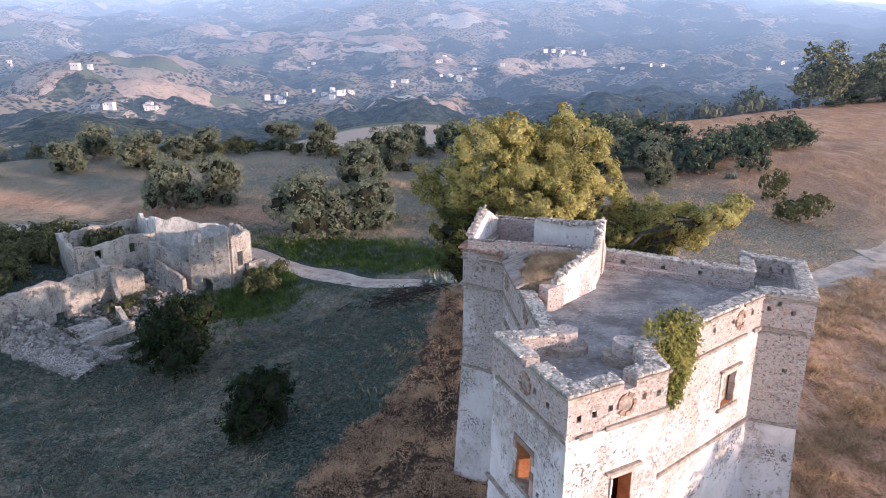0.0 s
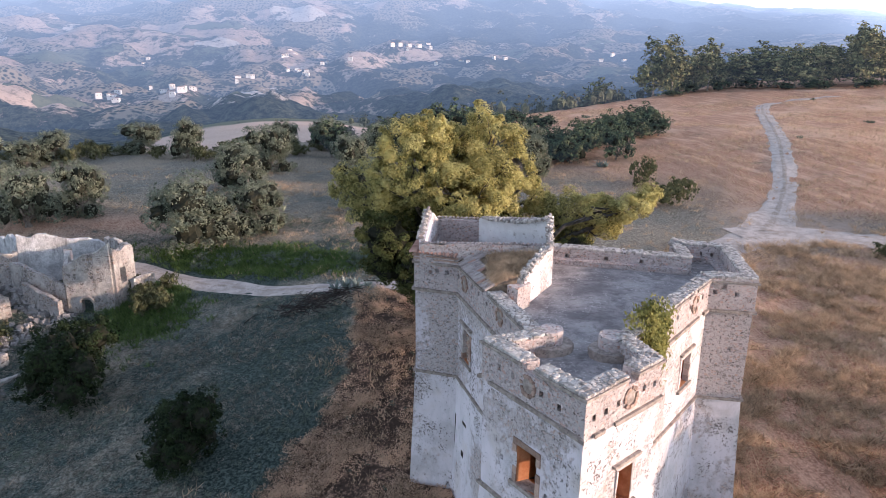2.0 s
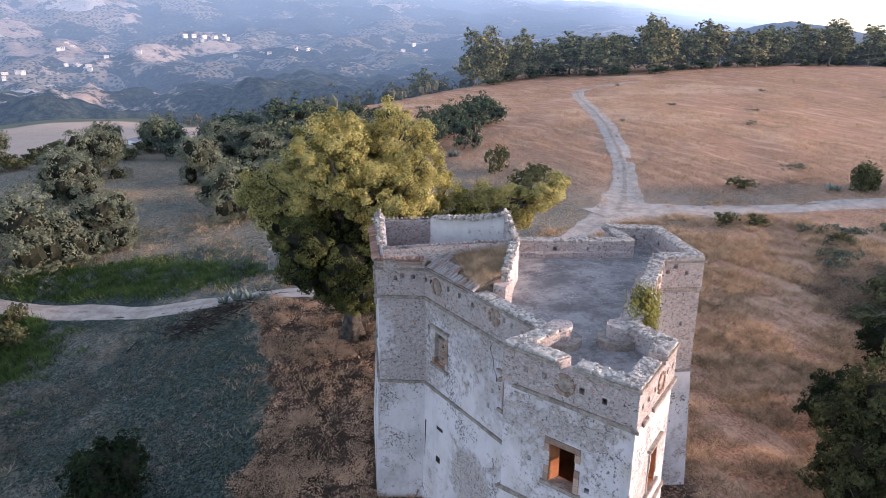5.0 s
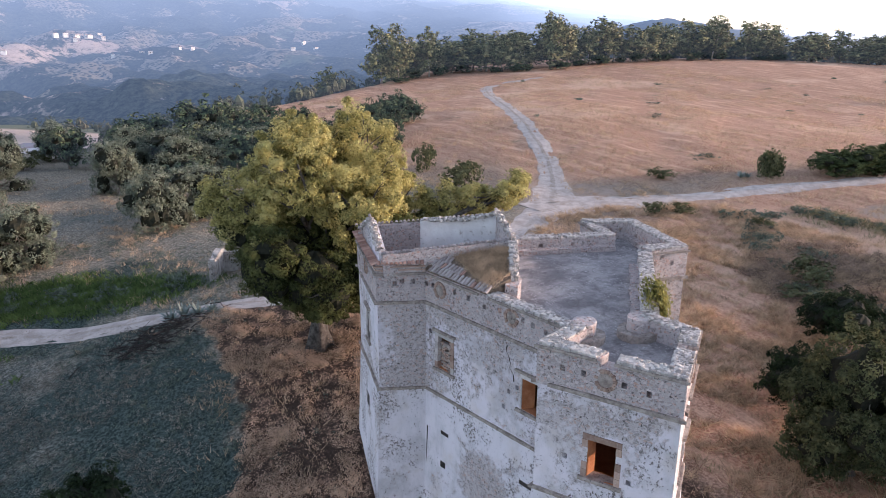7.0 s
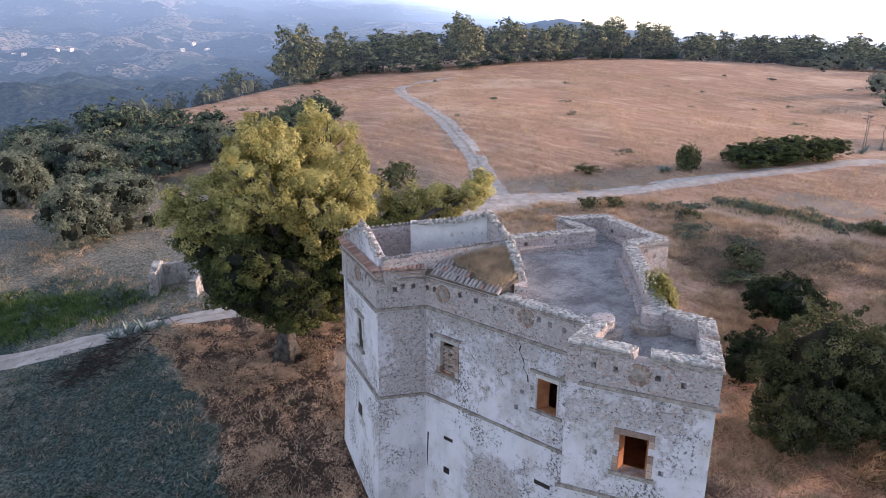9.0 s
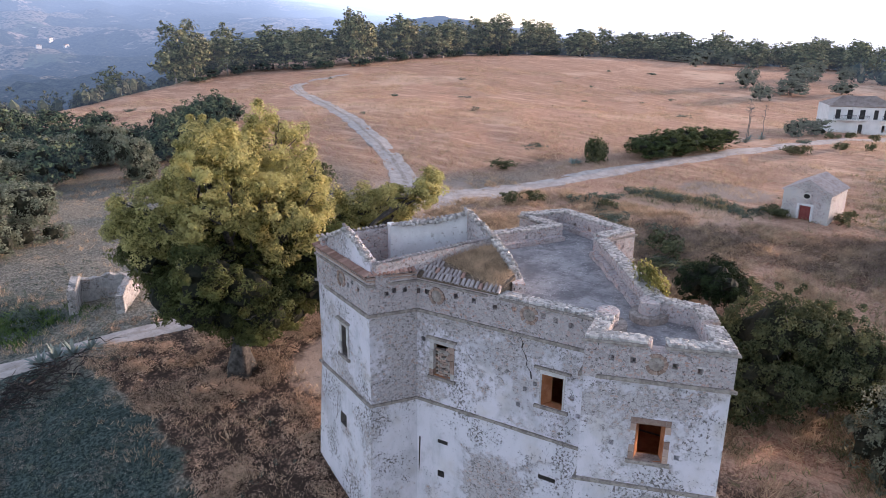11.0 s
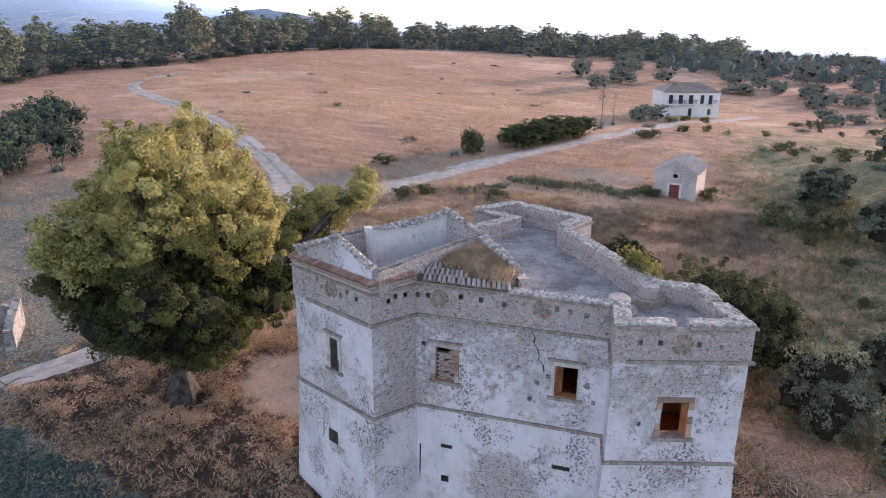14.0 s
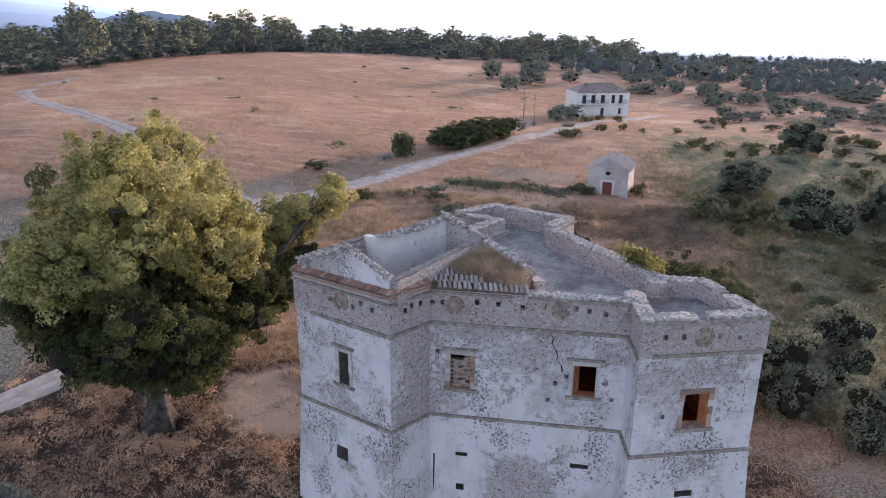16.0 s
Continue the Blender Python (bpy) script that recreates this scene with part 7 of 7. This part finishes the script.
def build_chapel():
    ring = [(71.6, 31.9), (71.0, 26.5), (77.6, 25.7), (78.2, 31.1)]
    z0, ev, rg = -3.2, 1.55, 2.95
    ch = thing("stone_chapel", (74.6, 28.8, -2.4), "small stone chapel with a red door and tiled roof", "chapel")
    gable_box(ch, ring, z0, ev, {0: rg, 2: rg}, {0: [(2.05, 3.35, -2.45, -0.25)]}, m_plaster("chapel_wall", cover=0.66, tint=(0.56, 0.52, 0.47)))
    mid = lambda a, b: ((ring[a][0] + ring[b][0]) / 2, (ring[a][1] + ring[b][1]) / 2)
    lift = lambda p, z: (p[0], p[1], z)
    old = m_simple("chapel_tiles", (0.42, 0.33, 0.29), (0.58, 0.50, 0.46), 1.5, spots=(0.30, 0.20, 0.16))
    tiled_roof(ch, [lift(ring[1], ev), lift(ring[2], ev), lift(ring[3], ev), lift(ring[0], ev)], [lift(mid(0, 1), rg + 0.05), lift(mid(2, 3), rg + 0.05)], old)
    p, q = Vector(ring[0]), Vector(ring[1])
    d = (q - p).normalized()
    at = lambda s: p + d * s
    door_red = m_simple("red_door_paint", (0.17, 0.045, 0.04), (0.25, 0.075, 0.065), 3)
    bm = bmesh.new()
    for j in range(5):
        block(bm, at(2.07 + j * 0.254), at(2.07 + j * 0.254 + 0.245), -2.45, -0.27, -0.15, 0.2)
    part("door", bm, door_red, ch, "dark red plank door")
    bm = bmesh.new()
    for s0, s1, a, b in ((1.75, 2.045, -2.5, 0.0), (3.355, 3.65, -2.5, 0.0), (2.05, 3.35, -0.24, 0.0)):
        block(bm, at(s0), at(s1), a, b, 0.05, 0.2)
    part("door_surround", bm, M_WHITE, ch)
    bm = bmesh.new()
    for j in range(12):
        a0, a1 = 2 * pi * j / 12, 2 * pi * (j + 1) / 12
        c = at(2.7)
        ringv = [(c + d * (r * cos(a) * 1.25), 0.95 + r * sin(a)) for r, a in ((0.3, a0), (0.42, a0), (0.42, a1), (0.3, a1))]
        n = Vector((d.y, -d.x))
        hull_box(bm, [(*(v + n * 0.05), z) for v, z in ringv], [(*(v - n * 0.1), z) for v, z in ringv])
    part("oculus", bm, M_STONE, ch)
    # Flat near-black disc on the solid wall: an opening's shade as colour.
    bm = bmesh.new()
    c = at(2.7)
    n = Vector((d.y, -d.x))
    vs = [bm.verts.new((*(c + d * (0.3 * 1.25 * cos(2 * pi * j / 16)) + n * 0.012), 0.95 + 0.3 * sin(2 * pi * j / 16))) for j in range(16)]
    bm.faces.new(vs)
    part("oculus_opening", bm, m_simple("painted_opening_shade", (0.02, 0.018, 0.016), (0.03, 0.028, 0.025)), ch)


build_chapel()
M_HOUSE = m_simple("white_house_paint", (0.78, 0.77, 0.75), (0.68, 0.67, 0.65), 0.7)
M_ROOF = m_simple("weathered_roof_tiles", (0.27, 0.21, 0.18), (0.40, 0.33, 0.29), 0.8, spots=(0.22, 0.16, 0.13))
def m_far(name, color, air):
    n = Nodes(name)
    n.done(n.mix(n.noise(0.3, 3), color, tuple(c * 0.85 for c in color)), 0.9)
    # painted haze: glow mixed into walls and roofs
    paint_haze(n, air)
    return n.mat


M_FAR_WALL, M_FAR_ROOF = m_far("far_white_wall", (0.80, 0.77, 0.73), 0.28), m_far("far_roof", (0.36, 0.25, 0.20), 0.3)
M_GLASS = m_simple("dark_window_pane", (0.03, 0.032, 0.035), (0.05, 0.052, 0.055), rough=0.2)
M_IRON = m_simple("dark_iron", (0.04, 0.04, 0.042), (0.07, 0.07, 0.072), rough=0.5)


def build_farmhouse():
    ring = [(152.4, 39.6), (158.2, 27.2), (165.8, 30.6), (160.0, 43.0)]
    z0, ev, rg = -2.6, 4.3, 6.1
    h = thing("white_farmhouse", (159, 35, -1.8), "white two-storey farmhouse with balconies and a tiled hip roof", "house")
    doors = [(1.3, 2.4), (3.7, 4.8), (6.2, 7.3), (9.0, 10.0), (11.0, 12.1)]
    op = {0: [(a, b, 1.5, 3.5) for a, b in doors] + [(6.3, 7.2, -1.8, 0.4), (11.0, 11.9, -1.2, 0.3)]}
    gable_box(h, ring, z0, ev, {}, op, M_HOUSE)
    r = [Vector(v) for v in ring]
    lift = lambda p, z: (p[0], p[1], z)
    m0, m1 = (r[0] + r[3]) / 2, (r[1] + r[2]) / 2
    k0, k1 = m0.lerp(m1, 0.25), m0.lerp(m1, 0.75)
    tiled_roof(h, [lift(r[0], ev), lift(r[1], ev), lift(r[2], ev), lift(r[3], ev)], [lift(k0, rg), lift(k1, rg)], M_ROOF, 0.4)
    for a, b, k in ((r[3], r[0], k0), (r[1], r[2], k1)):
        bm = bmesh.new()
        hull_box(bm, [(*a, ev - 0.1), (*b, ev - 0.1), (*k, rg - 0.1)], [(*a, ev), (*b, ev), (*k, rg)])
        part("roof_hip", bm, M_ROOF, h)
    d = (r[1] - r[0]).normalized()
    at = lambda s: r[0] + d * s
    for a, b in doors:
        bm = bmesh.new()
        block(bm, at(a + 0.01), at(b - 0.01), 1.5, 3.5, -0.2, 0.25)
        part("window", bm, M_GLASS, h)
    bm = bmesh.new()
    block(bm, at(6.3), at(7.2), -1.8, 0.4, -0.2, 0.25)
    part("door", bm, M_GLASS, h)
    for a, b in ((0.8, 5.3), (5.6, 8.0), (10.4, 12.6)):
        bal = thing("balcony", (0, 0, 0), "", "")
        bal.parent = h
        bal.location = -h.location
        bm = bmesh.new()
        block(bm, at(a), at(b), 1.3, 1.46, 1.1, -0.01)
        part("balcony_floor", bm, M_HOUSE, bal)
        n = Vector((d.y, -d.x))
        bm = bmesh.new()
        block(bm, at(a) + n * 1.05, at(b) + n * 1.05, 2.35, 2.42, 0.03, 0.03)
        part("handrail", bm, M_IRON, bal)
        s = a
        while s < b:
            bm = bmesh.new()
            block(bm, at(s) + n * 1.05, at(s + 0.04) + n * 1.05, 1.46, 2.352, 0.02, 0.02)
            part("baluster", bm, M_IRON, bal)
            s += 0.2


build_farmhouse()


def far_house(x, y, w, l, hgt, turn, label="small white house far down in the valley", roof=True, base=None):
    z = ground_z(x, y) if base is None else base
    ob = thing("valley_house", (x, y, z), label, "house", "far houses")
    c, s = cos(turn), sin(turn)
    ring = [Vector((x + u * c - v * s, y + u * s + v * c)) for u, v in ((-w / 2, -l / 2), (w / 2, -l / 2), (w / 2, l / 2), (-w / 2, l / 2))]
    bm = bmesh.new()
    hull_box(bm, [(*p, z - 6) for p in ring], [(*p, z + hgt) for p in ring])
    part("wall", bm, M_FAR_WALL, ob)
    bm = bmesh.new()
    m0, m1 = (ring[0] + ring[1]) / 2, (ring[2] + ring[3]) / 2
    e = [(*p, z + hgt) for p in offset_ring(ring, 0.4)]
    a = [bm.verts.new(v) for v in e]
    t = [bm.verts.new((*m0, z + hgt * 1.25)), bm.verts.new((*m1, z + hgt * 1.25))]
    bm.faces.new((a[0], a[1], t[0]))
    bm.faces.new((a[1], a[2], t[1], t[0]))
    bm.faces.new((a[2], a[3], t[1]))
    bm.faces.new((a[3], a[0], t[0], t[1]))
    bm.faces.new(a[::-1])
    part("roof", bm, M_FAR_ROOF, ob)
    storeys = max(1, int(hgt / 3.2))
    p, q = ring[0], ring[1]
    for k in range(storeys):
        for j in range(max(2, int(w / 4))):
            bm = bmesh.new()
            d = (q - p).normalized()
            s0 = (j + 0.5) * w / max(2, int(w / 4))
            block(bm, p + d * (s0 - 0.6), p + d * (s0 + 0.6), z + 1 + 3.1 * k, z + 2.5 + 3.1 * k, 0.05, 0.2)
            part("window", bm, M_GLASS, ob)
    return ob


def far_spot(bearing, below):
    """The place on the far land seen in a direction, degrees below level from the hilltop."""
    d = 350.0
    while d < 4600:
        x, y = d * sin(radians(bearing)), d * cos(radians(bearing))
        if ground_z(x, y) > 20 - d * math.tan(radians(below)):
            return x, y, d
        d += 12
    return None


vrng = random.Random(15)
for _b, _d, _n, _spread in ((-13.5, 4.6, 5, 1.2), (-8.6, 4.2, 8, 1.6), (-25.0, 5.3, 3, 1.0), (-22.5, 5.2, 4, 0.8), (-3.2, 3.4, 4, 0.8), (0.5, 2.9, 6, 1.4), (-10.5, 2.2, 2, 0.6), (9.5, 1.0, 8, 1.6), (-2.0, 1.6, 4, 2.5), (4.0, 2.2, 4, 2.2), (-31, 1.9, 2, 0.5), (-26, 2.2, 2, 0.8), (14, 2.0, 5, 3), (25, 1.6, 3, 2)):
    for _k in range(_n):
        _s = far_spot(_b + vrng.uniform(-_spread, _spread), _d + vrng.uniform(-0.28, 0.28))
        if _s:
            far_house(_s[0], _s[1], vrng.uniform(7, 15), vrng.uniform(7, 10), vrng.uniform(3.5, 7.5), vrng.uniform(-0.4, 0.4))
far_house(-24.5 + 41, 330, 14, 8, 4, 0.3, "low grey barn on the bare hill")
far_house(395, 53, 14, 10, 8, 1.3, "white two-storey house among far trees")
far_house(330, 33, 17, 8, 4, 1.2, "low white farm building among far trees")
